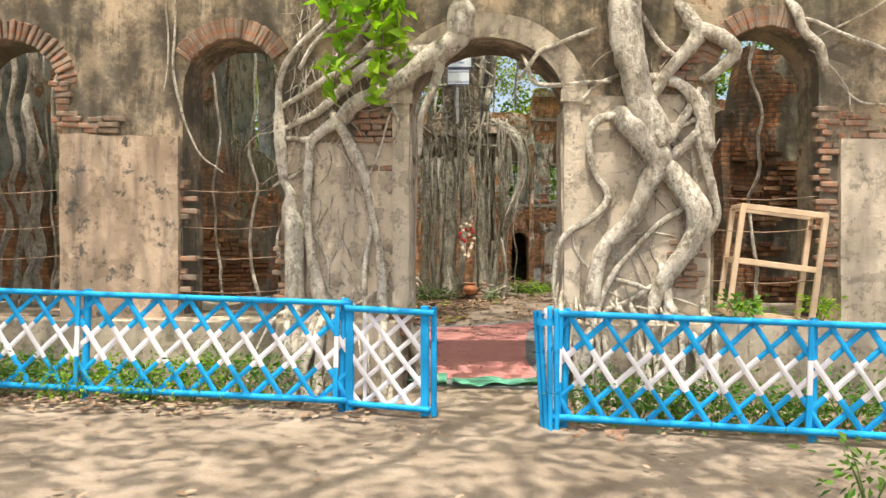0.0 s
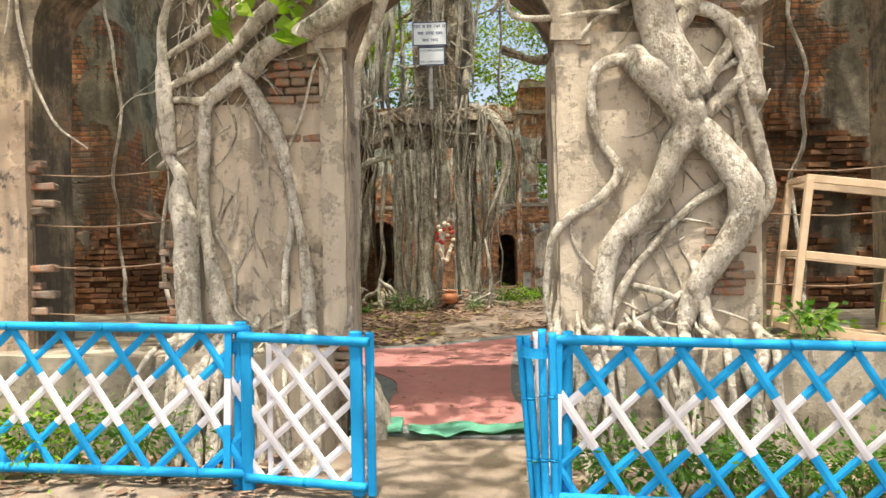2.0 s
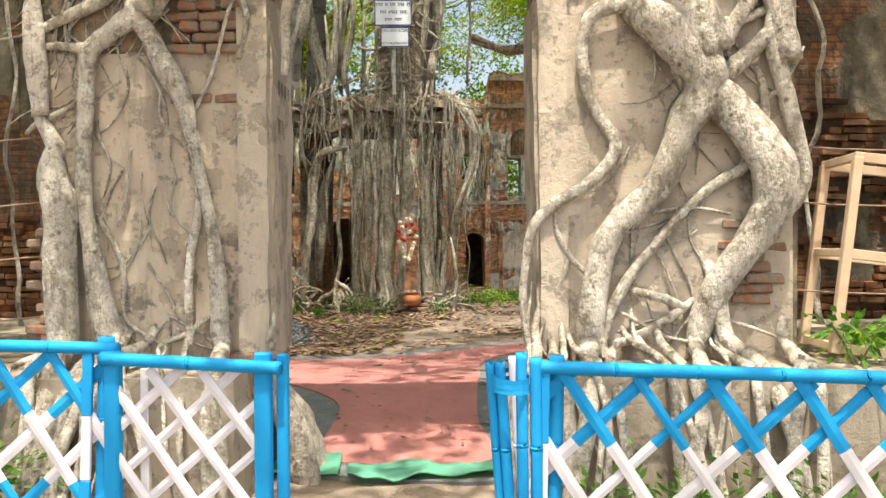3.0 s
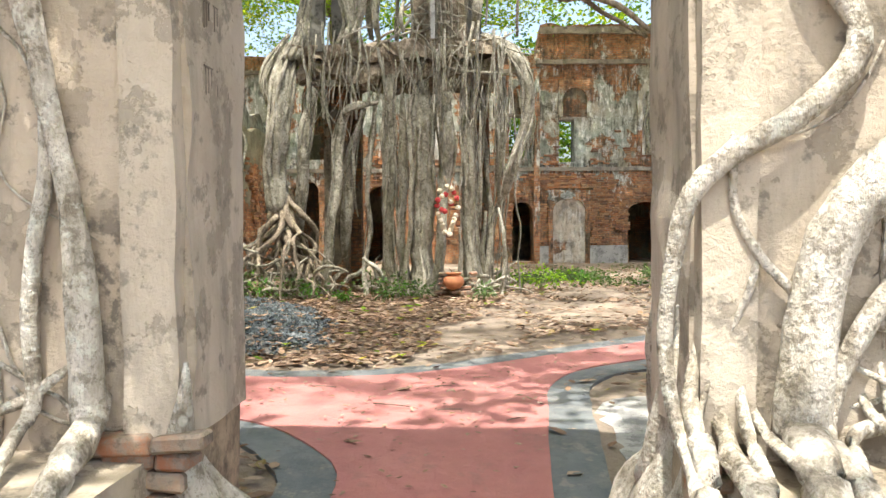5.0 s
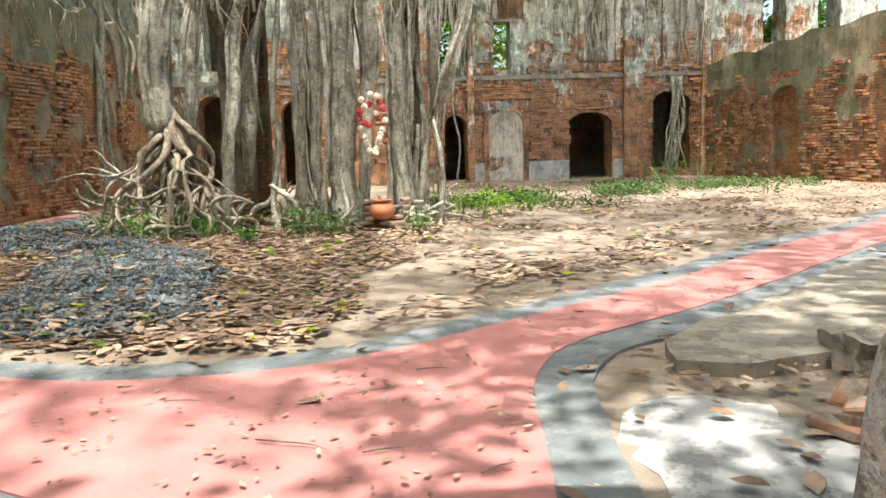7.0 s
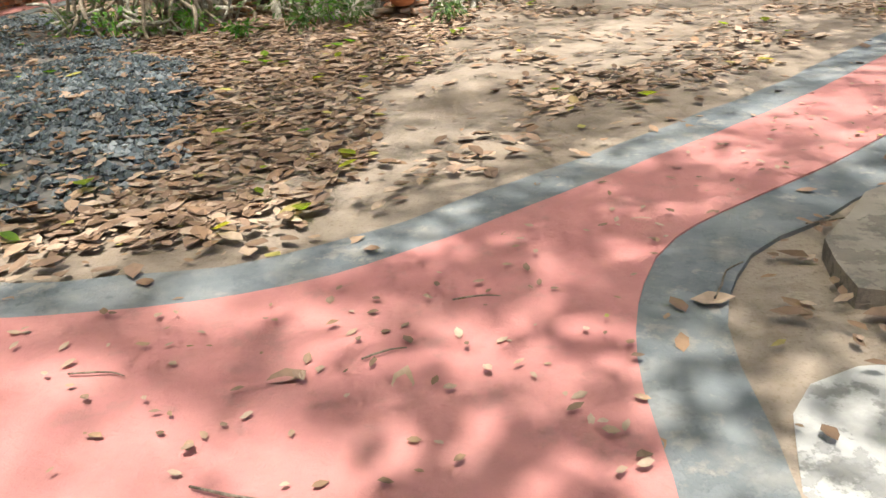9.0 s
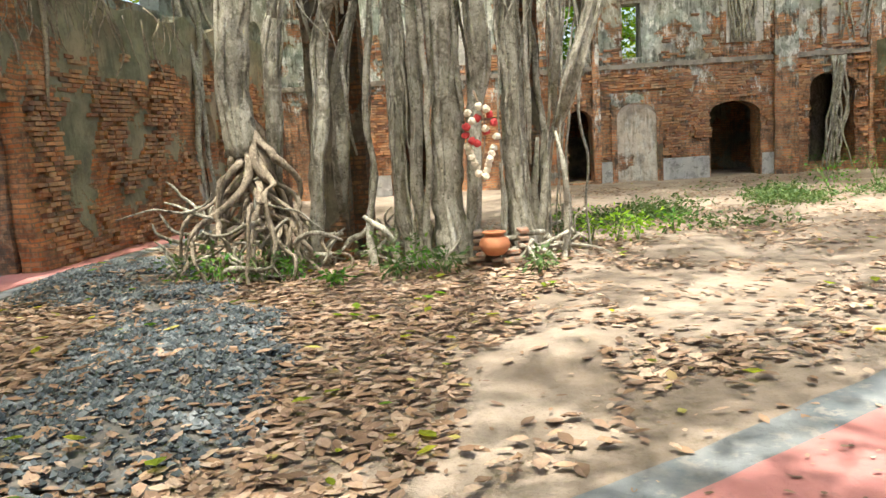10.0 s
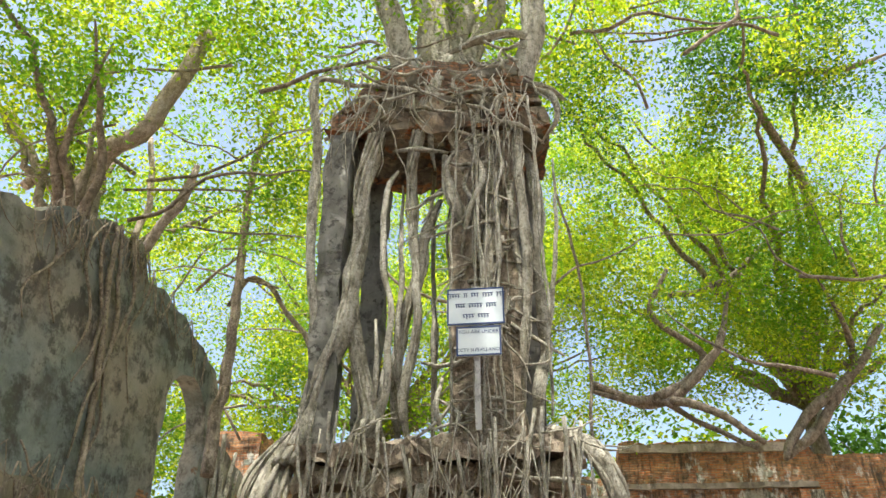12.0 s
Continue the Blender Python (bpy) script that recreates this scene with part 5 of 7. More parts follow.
stem([(-0.15, 10.55), (-0.32, 9.98), (-0.52, 9.34), (-0.67, 8.52), (-0.68, 7.74), (-0.6, 6.84), (-0.54, 6.02), (-0.62, 5.41), (-0.71, 4.83), (-0.64, 4.29)], [0.127, 0.115, 0.111, 0.098, 0.083, 0.072, 0.069, 0.071, 0.073, 0.085], 0.0)
stem([(-0.21, 8.59), (-0.11, 7.8), (0.08, 7.38), (0.34, 7.05)], [0.098, 0.098, 0.081, 0.058], -0.09)
stem([(-0.07, 8.09), (-0.08, 6.9), (-0.07, 5.84), (-0.04, 5.24), (0.17, 5.05)], [0.077, 0.072, 0.076, 0.08, 0.073], 0.12)
stem([(0.14, 5.24), (0.0, 4.75), (-0.18, 4.25)], [0.087, 0.085, 0.084], 0.03)
stem([(0.47, 9.26), (0.48, 8.44), (0.48, 7.67), (0.41, 6.96), (0.34, 6.14), (0.27, 5.23)], [0.114, 0.117, 0.112, 0.115, 0.111, 0.094], -0.06)
stem([(0.82, 9.78), (0.86, 8.81), (0.86, 7.84), (0.9, 6.94), (0.89, 6.12), (0.81, 5.36), (0.73, 4.46)], [0.076, 0.072, 0.075, 0.072, 0.062, 0.054, 0.052], -0.15)
stem([(0.99, 8.65), (1.09, 7.82), (1.04, 6.93), (1.06, 6.11), (1.07, 5.5), (0.96, 4.92), (0.93, 4.32)], [0.126, 0.098, 0.09, 0.087, 0.091, 0.089, 0.104], 0.06)
stem([(0.81, 8.62), (0.72, 7.75), (0.77, 6.86), (0.77, 5.81), (0.67, 4.46)], [0.079, 0.064, 0.061, 0.058, 0.052], -0.03)
stem([(0.14, 8.74), (0.34, 7.96), (0.1, 7.33), (0.02, 6.81)], [0.056, 0.053, 0.048, 0.043], -0.22)
stem([(0.23, 6.97), (0.51, 6.54), (0.67, 6.12)], [0.043, 0.042, 0.042], -0.01)
stem([(0.71, 8.04), (0.31, 7.41), (0.07, 6.73)], [0.046, 0.044, 0.043], -0.1)
stem([(0.29, 8.55), (0.09, 7.98), (0.31, 7.5), (0.64, 7.13)], [0.039, 0.038, 0.037, 0.044], -0.19)
stem([(-0.39, 6.33), (-0.35, 5.55), (-0.36, 4.35)], [0.039, 0.041, 0.052], 0.02)
stem([(-0.83, 8.13), (-0.77, 6.68), (-0.78, 5.57), (-0.71, 4.56)], [0.039, 0.043, 0.041, 0.04], -0.07)
stem([(1.35, 8.38), (1.3, 7.09), (1.15, 5.79), (1.1, 4.65)], [0.031, 0.033, 0.034, 0.039], -0.16)
stem([(-1.08, 5.88), (-1.01, 5.2), (-1.04, 4.43)], [0.035, 0.041, 0.046], -0.25)
stem([(-0.07, 9.63), (0.61, 9.79), (1.28, 9.85), (1.63, 9.69)], [0.1, 0.084, 0.067, 0.05], 0.06)
stem([(-0.15, 10.65), (0.38, 10.8), (0.99, 10.81), (1.23, 10.47)], [0.079, 0.089, 0.08, 0.052], -0.03)
stem([(1.03, 9.76), (1.38, 9.4), (1.43, 8.88), (1.2, 8.67)], [0.067, 0.066, 0.048, 0.036], -0.22)
stem([(-2.08, 9.11), (-1.41, 9.28), (-0.9, 9.24), (-0.36, 9.76)], [0.066, 0.066, 0.058, 0.067], -0.01)
stem([(-1.81, 10.06), (-1.01, 9.82), (-0.41, 9.63), (0.19, 9.72)], [0.052, 0.059, 0.058, 0.05], -0.1)
stem([(-1.88, 9.33), (-1.43, 9.57), (-0.92, 9.7)], [0.042, 0.042, 0.042], -0.19)
stem([(0.1, 9.4), (0.76, 9.28), (1.43, 9.02)], [0.058, 0.057, 0.04], 0.02)
stem([(-0.32, 9.54), (-0.4, 8.91), (-0.35, 8.4)], [0.066, 0.056, 0.047], -0.07)
stem([(-0.15, 9.42), (0.26, 9.07), (0.9, 8.86), (1.25, 8.71)], [0.066, 0.056, 0.048, 0.036], -0.16)
stem([(-0.96, 8.64), (-0.55, 8.49), (-0.15, 8.58)], [0.048, 0.047, 0.047], -0.25)


bmesh.ops.recalc_face_normals(strands, faces=strands.faces)
tagged(part("root_sheath", strands, M_TRUNK, banyan), kind="stuff")


def flare(cx, cy, z, reach, count, r, seed):
    """Arched roots that stand round the foot of a trunk."""
    rng = random.Random(seed)
    for k in range(count):
        a = 2 * math.pi * k / count + rng.uniform(-0.2, 0.2)
        d = reach * rng.uniform(0.75, 1.15)
        zz = z * rng.uniform(0.75, 1.1)
        bend = rng.uniform(-0.4, 0.4)
        limb("prop_root", [(cx, cy, zz + 0.3), (cx + 0.28 * d * math.cos(a), cy + 0.28 * d * math.sin(a), zz * 0.95), (cx + 0.68 * d * math.cos(a + 0.3 * bend), cy + 0.68 * d * math.sin(a + 0.3 * bend), zz * 0.74),
                           (cx + 0.98 * d * math.cos(a + bend), cy + 0.98 * d * math.sin(a + bend), 0.25 * zz + 0.15 * rng.random()), (cx + 0.92 * d * math.cos(a + bend), cy + 0.92 * d * math.sin(a + bend), 0.1)],
             [r * 1.3, r, r * 0.8, r * 0.7, r * 0.4], M_ROOTLET, banyan, step=0.07, lump=0.4, wander=0.32, seed=k + seed)


flare(-2.22, 18.9, 1.6, 0.72, 10, 0.045, 7)
flare(-2.25, 18.9, 1.25, 0.95, 10, 0.03, 8)
flare(-2.3, 18.8, 0.9, 0.95, 9, 0.028, 18)
flare(-2.2, 18.85, 1.4, 0.45, 7, 0.045, 19)


def tangle(name, box_lo, box_hi, count, r0, r1, seed, droop=0.0, down=False):
    """Crossing thin roots in a region, too many to count."""
    rng = random.Random(seed)
    bm = bmesh.new()
    for k in range(count):
        p = Vector([rng.uniform(a, b) for a, b in zip(box_lo, box_hi)])
        a = rng.uniform(-2.5, -0.65) if down else rng.uniform(0, 2 * math.pi)
        pts = [tuple(p)]
        for s in range(4):
            a += rng.uniform(-0.6, 0.6)
            p = p + Vector((0.17 * math.cos(a), rng.uniform(-0.05, 0.05), 0.13 * math.sin(a) - 0.03 - droop))
            pts.append(tuple(p))
        r = rng.uniform(r0, r1)
        tube(bm, pts, [r, r, r * 0.9, r * 0.8, r * 0.5], sides=6, step=0.1, lump=0.3, seed=k)
    bmesh.ops.recalc_face_normals(bm, faces=bm.faces)
    return tagged(part(name, bm, M_TRUNK, banyan), kind="stuff")


tangle("root_mat", (-1.75, 18.4, 3.55), (1.6, 18.75, 4.3), 40, 0.004, 0.010, 21, 0.10, True)
tangle("root_mat", (-1.8, 18.4, 4.2), (1.5, 19.6, 4.45), 36, 0.006, 0.018, 22)
tangle("root_mat", (-1.9, 18.35, 9.0), (1.1, 18.8, 10.2), 60, 0.005, 0.012, 23, 0.1, True)
tangle("root_mat", (-1.8, 18.3, 9.1), (1.1, 18.8, 10.2), 36, 0.01, 0.036, 28)
tangle("root_mat", (-1.8, 18.4, 10.0), (0.9, 20.0, 10.5), 36, 0.006, 0.022, 24)
tangle("root_mat", (-3.1, 18.1, 0.2), (-1.6, 18.9, 1.1), 42, 0.01, 0.03, 26)
tangle("root_mat", (-0.1, 18.84, 4.6), (0.75, 18.93, 8.9), 80, 0.01, 0.032, 29, 0.04)
tangle("root_mat", (-2.2, 18.3, 0.15), (1.6, 19.4, 0.6), 60, 0.012, 0.04, 25)


def hanging(count, x0, x1, z_top, z_low, y0, y1, seed, r0=0.008, r1=0.03):
    rng = random.Random(seed)
    bm = bmesh.new()
    for k in range(count):
        x, y = rng.uniform(x0, x1), rng.uniform(y0, y1)
        zt, zl = z_top + rng.uniform(-0.3, 0.2), z_low + rng.uniform(0, 0.35) * (z_top - z_low) * rng.choice((0, 0, 1))
        d = rng.uniform(-0.2, 0.2)
        r = rng.uniform(r0, r1)
        tube(bm, [(x, y, zt), (x + d * 0.4, y, zt * 0.66 + zl * 0.34), (x + d * 0.8, y + 0.03, zt * 0.33 + zl * 0.67), (x + d, y, zl)], [r, r, r * 0.95, r * 0.8], sides=6, step=0.16, lump=0.3, wander=0.08, seed=k)
    bmesh.ops.recalc_face_normals(bm, faces=bm.faces)
    tagged(part("root_curtain", bm, M_TRUNK, banyan), kind="stuff")


hanging(14, -0.6, 1.3, 4.2, 0.1, 18.7, 19.3, 31, 0.006, 0.018)
hanging(6, -1.0, 1.7, 4.2, 0.15, 19.2, 20.2, 32, 0.01, 0.04)
hanging(9, -1.7, 1.1, 9.2, 4.4, 19.0, 20.0, 33, 0.01, 0.035)
hanging(12, 0.0, 1.1, 9.2, 4.4, 18.6, 18.85, 34, 0.008, 0.025)
hanging(20, -1.5, 1.5, 4.25, 3.3, 18.4, 18.65, 36, 0.004, 0.011)
hanging(26, -1.9, 1.5, 4.45, 3.1, 18.42, 18.75, 37, 0.01, 0.03)
hanging(9, 0.9, 1.7, 3.9, 0.2, 18.7, 19.4, 35, 0.006, 0.02)


def pavilion():
    p = thing("ruined_pavilion", pose(0, 0, 0), "ruined two-tier brick pavilion swallowed by banyan roots", "ruin")
    for x, y in ((-1.45, 19.6), (0.95, 19.6), (-1.3, 20.3), (1.0, 20.3)):
        part("pillar", rough_box(x - 0.2, x + 0.2, y - 0.2, y + 0.2, 0.0, 3.75, 0.2, 0.03), M_INNER, p)
    part("entablature", rough_box(-1.95, 1.3, 18.95, 20.4, 3.8, 4.1, 0.1, 0.16, 2.5), M_ROOTLET, p, "crumbling dark stone entablature")
    part("cornice", rough_box(-2.0, 1.4, 18.8, 20.5, 4.12, 4.34, 0.1, 0.15, 3.0), M_ROOTLET, p)
    for x, y in ((-1.72, 19.0), (-1.4, 20.3), (0.9, 20.3)):
        part("column", rough_box(x - 0.17, x + 0.17, y - 0.17, y + 0.17, 4.2, 8.95, 0.12, 0.06), M_SOOT, p, "slender broken column stained black")
    part("column", rough_box(-0.12, 0.78, 18.95, 19.7, 4.32, 8.95, 0.1, 0.07, 3.0), M_ROOTLET, p, "thick column wholly clad in fused roots")
    part("upper_cornice", rough_box(-1.95, 1.3, 18.8, 20.4, 8.9, 9.25, 0.1, 0.17, 2.5), M_INNER, p, "broken brick cornice under a mat of roots")
    for k, (x0, x1, z0, z1) in enumerate(((-1.7, 1.2, 9.3, 9.55), (-1.5, 1.15, 9.6, 9.85), (-1.25, 0.95, 9.9, 10.3))):
        part("brick_tier", rough_box(x0, x1, 18.85 + 0.05 * k, 20.2, z0, z1, 0.1, 0.13, 3.0), M_INNER, p)


pavilion()
for pts, rad in (([(-0.8, 19.3, 10.0), (-0.95, 19.2, 10.9), (-1.4, 19.0, 12.2), (-3.0, 19.0, 14.0)], [0.22, 0.2, 0.18, 0.1]), ([(0.9, 19.2, 9.9), (1.2, 19.1, 10.9), (1.35, 19.0, 12.2), (2.4, 18.6, 14.0)], [0.2, 0.2, 0.18, 0.1]), ([(-0.2, 19.6, 9.8), (-0.2, 20.0, 11.4), (0.3, 21.0, 13.8)], [0.26, 0.2, 0.1])):
    limb("limb", pts, rad, M_TRUNK, banyan, lump=0.2, step=0.2, sides=10)

# ---- leaves and shade trees ----
def leaf_arrays(centres, length, width, seed, up=0.5, jitter=0.35):
    """Folded leaf blades, two triangles each, at the given points."""
    rng = np.random.default_rng(seed)
    n = len(centres)
    d = rng.normal(size=(n, 3))
    d[:, 2] = d[:, 2] * 0.6 - 0.25
    d /= np.linalg.norm(d, axis=1)[:, None]
    u = rng.normal(size=(n, 3)) * (1 - up)
    u[:, 2] += up
    s = np.cross(d, u)
    s /= np.linalg.norm(s, axis=1)[:, None] + 1e-6
    nrm = np.cross(s, d)
    L = length * rng.uniform(1 - jitter, 1 + jitter, n)[:, None]
    W = width * rng.uniform(1 - jitter, 1 + jitter, n)[:, None]
    base, tip = centres - d * L / 2, centres + d * L / 2
    mid = centres - d * L * 0.08 + nrm * L * 0.12
    a, b = mid + s * W / 2, mid - s * W / 2
    return np.stack([base, a, tip, b], 1).reshape(-1, 3)


def leaf_object(name, verts, material, parent=None):
    n = len(verts) // 4
    me = bpy.data.meshes.new(name)
    k = np.arange(n)[:, None] * 4
    faces = np.concatenate([k + np.array([[0, 1, 2]]), k + np.array([[0, 2, 3]])], 1).reshape(-1, 3)
    me.vertices.add(len(verts))
    me.vertices.foreach_set("co", verts.astype(np.float32).ravel())
    me.loops.add(len(faces) * 3)
    me.loops.foreach_set("vertex_index", faces.astype(np.int32).ravel())
    me.polygons.add(len(faces))
    me.polygons.foreach_set("loop_start", (np.arange(len(faces)) * 3).astype(np.int32))
    me.update(calc_edges=True)
    me.validate()
    me.materials.append(material)
    ob = new(name, me)
    if parent is not None:
        ob.parent = parent
    return ob


def clumps(ellipsoids, per_m3, leaves, spread, seed, gate=-0.12, scale=0.55):
    """Points in clumps within ellipsoids, thinner towards the middle, with gaps."""
    rng = np.random.default_rng(seed)
    out = []
    for cx, cy, cz, rx, ry, rz in ellipsoids:
        n = int(4.19 * rx * ry * rz * per_m3)
        v = rng.normal(size=(n, 3))
        v /= np.linalg.norm(v, axis=1)[:, None]
        v *= rng.uniform(0.25, 1.0, n)[:, None] ** 0.5
        c = v * (rx, ry, rz) + (cx, cy, cz)
        keep = [noise.noise(Vector(p) * scale) > gate for p in c]
        c = c[np.array(keep)]
        p = np.repeat(c, leaves, 0) + rng.normal(size=(len(c) * leaves, 3)) * (spread, spread, spread * 0.55)
        out.append(p)
    return np.concatenate(out)


def crown(parent, ellipsoids, per_m3, material, seed, leaves=56, spread=0.36, length=0.115, width=0.06, gate=-0.06, scale=0.6):
    p = clumps(ellipsoids, per_m3, leaves, spread, seed, gate, scale)
    ob = leaf_object("crown", leaf_arrays(p, length, width, seed), material, parent)
    return ob


def twigs(parent, ellipsoid, root, count, r, seed):
    """Limbs that reach from the trunk into a crown."""
    rng = random.Random(seed)
    cx, cy, cz, rx, ry, rz = ellipsoid
    for k in range(count):
        a, h = rng.uniform(0, 2 * math.pi), rng.uniform(-0.5, 0.7)
        end = Vector((cx + 0.8 * rx * math.cos(a), cy + 0.8 * ry * math.sin(a), cz + h * rz))
        s = Vector(root)
        mid = s.lerp(end, 0.5) + Vector((rng.uniform(-0.5, 0.5), rng.uniform(-0.5, 0.5), rng.uniform(0.1, 0.6)))
        limb("limb", [tuple(s), tuple(s.lerp(mid, 0.5)), tuple(mid), tuple(end)], [r, r * 0.75, r * 0.5, r * 0.15], M_BRANCH, parent, step=0.3, sides=7, wander=0.25, seed=k + seed)


shade_trees = []


def shade_tree(foot, fork, r, ellipsoids, per_m3, material, label, seed, limbs=5, **kw):
    t = thing("shade_tree", pose(0, 0, 0), label, "tree", "trees round the yard")
    foot, fork = Vector(foot), Vector(fork)
    limb("trunk", [tuple(foot), tuple(foot.lerp(fork, 0.35) + Vector((0.15, 0, 0))), tuple(foot.lerp(fork, 0.7)), tuple(fork)], [r * 1.3, r, r * 0.85, r * 0.7], M_BRANCH, t, step=0.3, sides=12, wander=0.2, seed=seed)
    for i, e in enumerate(ellipsoids):
        twigs(t, e, tuple(fork), limbs, r * 0.45, seed + i)
    crown(t, ellipsoids, per_m3, material, seed, **kw)
    return t


crown(banyan, [(-0.4, 20.0, 13.4, 4.6, 3.4, 2.6)], 3.0, M_LEAF, 41)
crown(banyan, [(1.6, 13.8, 22.4, 4.6, 3.6, 0.9), (-5.4, 13.2, 22.4, 4.6, 3.6, 0.9), (-3.2, 9.5, 21.6, 3.4, 3.0, 0.9), (6.3, 11.7, 22.0, 3.8, 3.6, 0.9), (-0.4, 6.6, 20.6, 4.6, 3.6, 0.9)], 2.5, M_LEAF, 42, leaves=26, length=0.3, width=0.18, gate=-0.04, scale=0.75)
for end in ((1.6, 13.8, 22.2), (-5.4, 13.2, 22.2), (-3.2, 9.5, 21.5), (5.6, 12.0, 21.9), (-0.4, 6.6, 20.5)):
    limb("limb", [(-0.2, 19.8, 10.2), (end[0] * 0.2, 19.6, 14.0), (end[0] * 0.6, (18.0 + end[1]) / 2, 19.0), end], [0.2, 0.18, 0.13, 0.05], M_TRUNK, banyan, step=0.3, sides=8, wander=0.2)


def branch(tree, pts, radii, y):
    limb("limb", [(x, y + 0.25 * math.sin(i * 1.3), z) for i, (x, z) in enumerate(pts)], radii, M_BRANCH if y > 23 else M_PALE, tree, step=0.2, sides=8, lump=0.2, wander=0.08, seed=len(tree.children))


M_PALE = mat_bark("pale_limb_bark", (0.56, 0.47, 0.40), (0.40, 0.32, 0.26), (0.20, 0.16, 0.12))
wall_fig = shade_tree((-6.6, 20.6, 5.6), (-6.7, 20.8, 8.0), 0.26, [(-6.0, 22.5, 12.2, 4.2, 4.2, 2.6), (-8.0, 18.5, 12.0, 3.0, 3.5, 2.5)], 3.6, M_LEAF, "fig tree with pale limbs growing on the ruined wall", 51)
branch(wall_fig, [(-7.64, 8.14), (-7.11, 9.19), (-6.59, 10.09), (-5.58, 10.79), (-4.85, 12.69)], [0.213, 0.197, 0.18, 0.164, 0.147], 20.5)
branch(wall_fig, [(-7.2, 8.54), (-7.61, 9.64), (-8.3, 10.59), (-8.93, 11.61)], [0.103, 0.094, 0.094, 0.086], 21)
branch(wall_fig, [(-8.18, 9.87), (-7.78, 10.96), (-7.24, 12.95)], [0.103, 0.103, 0.12], 21)
branch(wall_fig, [(-6.42, 7.56), (-6.18, 8.51), (-5.81, 9.06), (-5.18, 9.86), (-5.07, 10.34)], [0.108, 0.099, 0.099, 0.09, 0.054], 21.5)
branch(wall_fig, [(-6.49, 8.67), (-6.41, 10.32), (-6.62, 11.75)], [0.066, 0.066, 0.056], 22)
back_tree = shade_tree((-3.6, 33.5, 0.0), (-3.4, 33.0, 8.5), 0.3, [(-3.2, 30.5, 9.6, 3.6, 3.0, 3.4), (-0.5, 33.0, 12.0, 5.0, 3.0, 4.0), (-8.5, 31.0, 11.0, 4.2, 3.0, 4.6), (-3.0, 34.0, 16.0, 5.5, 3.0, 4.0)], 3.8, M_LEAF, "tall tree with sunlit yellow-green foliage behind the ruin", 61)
branch(back_tree, [(-5.08, 5.25), (-5.12, 7.13), (-5.09, 9.51), (-4.97, 12.56), (-4.21, 15.46)], [0.132, 0.121, 0.099, 0.077, 0.066], 24)
branch(back_tree, [(-5.59, 9.23), (-5.12, 10.04), (-3.81, 8.49), (-3.21, 7.29)], [0.047, 0.059, 0.059, 0.059], 25)
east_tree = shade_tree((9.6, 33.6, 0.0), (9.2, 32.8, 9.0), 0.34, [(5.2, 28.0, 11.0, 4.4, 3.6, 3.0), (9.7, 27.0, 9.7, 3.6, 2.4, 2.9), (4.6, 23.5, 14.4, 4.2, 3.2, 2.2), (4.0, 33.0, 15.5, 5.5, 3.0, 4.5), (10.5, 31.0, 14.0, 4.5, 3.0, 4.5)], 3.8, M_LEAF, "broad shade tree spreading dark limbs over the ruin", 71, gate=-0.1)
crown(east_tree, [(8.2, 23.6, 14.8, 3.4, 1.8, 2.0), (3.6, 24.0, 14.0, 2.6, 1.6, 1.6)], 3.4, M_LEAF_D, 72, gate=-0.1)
crown(east_tree, [(2.4, 28.6, 8.7, 2.8, 1.4, 2.1), (6.6, 28.4, 8.6, 2.0, 1.0, 1.2)], 3.0, M_LEAF, 73, gate=-0.04)
branch(east_tree, [(2.31, 7.36), (3.3, 7.12), (3.97, 7.2), (4.66, 7.74), (5.14, 8.52), (5.5, 9.6)], [0.05, 0.08, 0.101, 0.101, 0.08, 0.03], 26)
branch(east_tree, [(3.63, 7.16), (4.28, 6.89), (5.01, 6.34), (5.42, 6.03)], [0.079, 0.067, 0.056, 0.045], 26)
branch(east_tree, [(7.87, 7.67), (7.13, 6.75), (6.41, 6.19)], [0.119, 0.107, 0.084], 27)
branch(east_tree, [(2.3, 7.51), (3.07, 7.23), (3.85, 7.19), (4.7, 6.81), (5.58, 6.11)], [0.088, 0.113, 0.113, 0.088, 0.063], 26)
branch(east_tree, [(3.63, 7.19), (4.46, 7.68), (4.76, 8.17), (4.08, 8.53), (3.66, 9.03), (4.24, 10.24)], [0.113, 0.1, 0.088, 0.075, 0.063, 0.05], 26)
branch(east_tree, [(4.41, 10.03), (5.58, 10.32), (6.71, 11.21), (7.54, 11.66)], [0.08, 0.08, 0.067, 0.053], 27)
branch(east_tree, [(6.3, 6.1), (6.62, 6.6), (7.31, 7.33), (8.12, 7.97), (8.9, 9.0)], [0.06, 0.11, 0.12, 0.107, 0.08], 27)
branch(east_tree, [(7.34, 15.95), (7.03, 14.79), (7.4, 14.16), (8.42, 13.99), (9.4, 14.3)], [0.03, 0.08, 0.088, 0.077, 0.02], 24)
branch(east_tree, [(7.29, 14.16), (6.34, 14.17), (5.53, 14.34)], [0.055, 0.044, 0.033], 24)
branch(east_tree, [(2.12, 5.88), (2.23, 8.35), (2.08, 10.38), (1.76, 11.77)], [0.035, 0.035, 0.035, 0.024], 25)
limb("limb", [(9.2, 32.8, 9.0), (9.0, 30.0, 9.2), (8.4, 27.5, 8.4), (7.9, 26.3, 8.9), (7.2, 25.4, 9.6)], [0.2, 0.14, 0.1, 0.06, 0.02], M_BRANCH, east_tree, step=0.3)
limb("limb", [(9.2, 32.8, 9.0), (8.0, 29.0, 7.6), (6.4, 26.2, 6.2)], [0.16, 0.1, 0.06], M_BRANCH, east_tree, step=0.3)
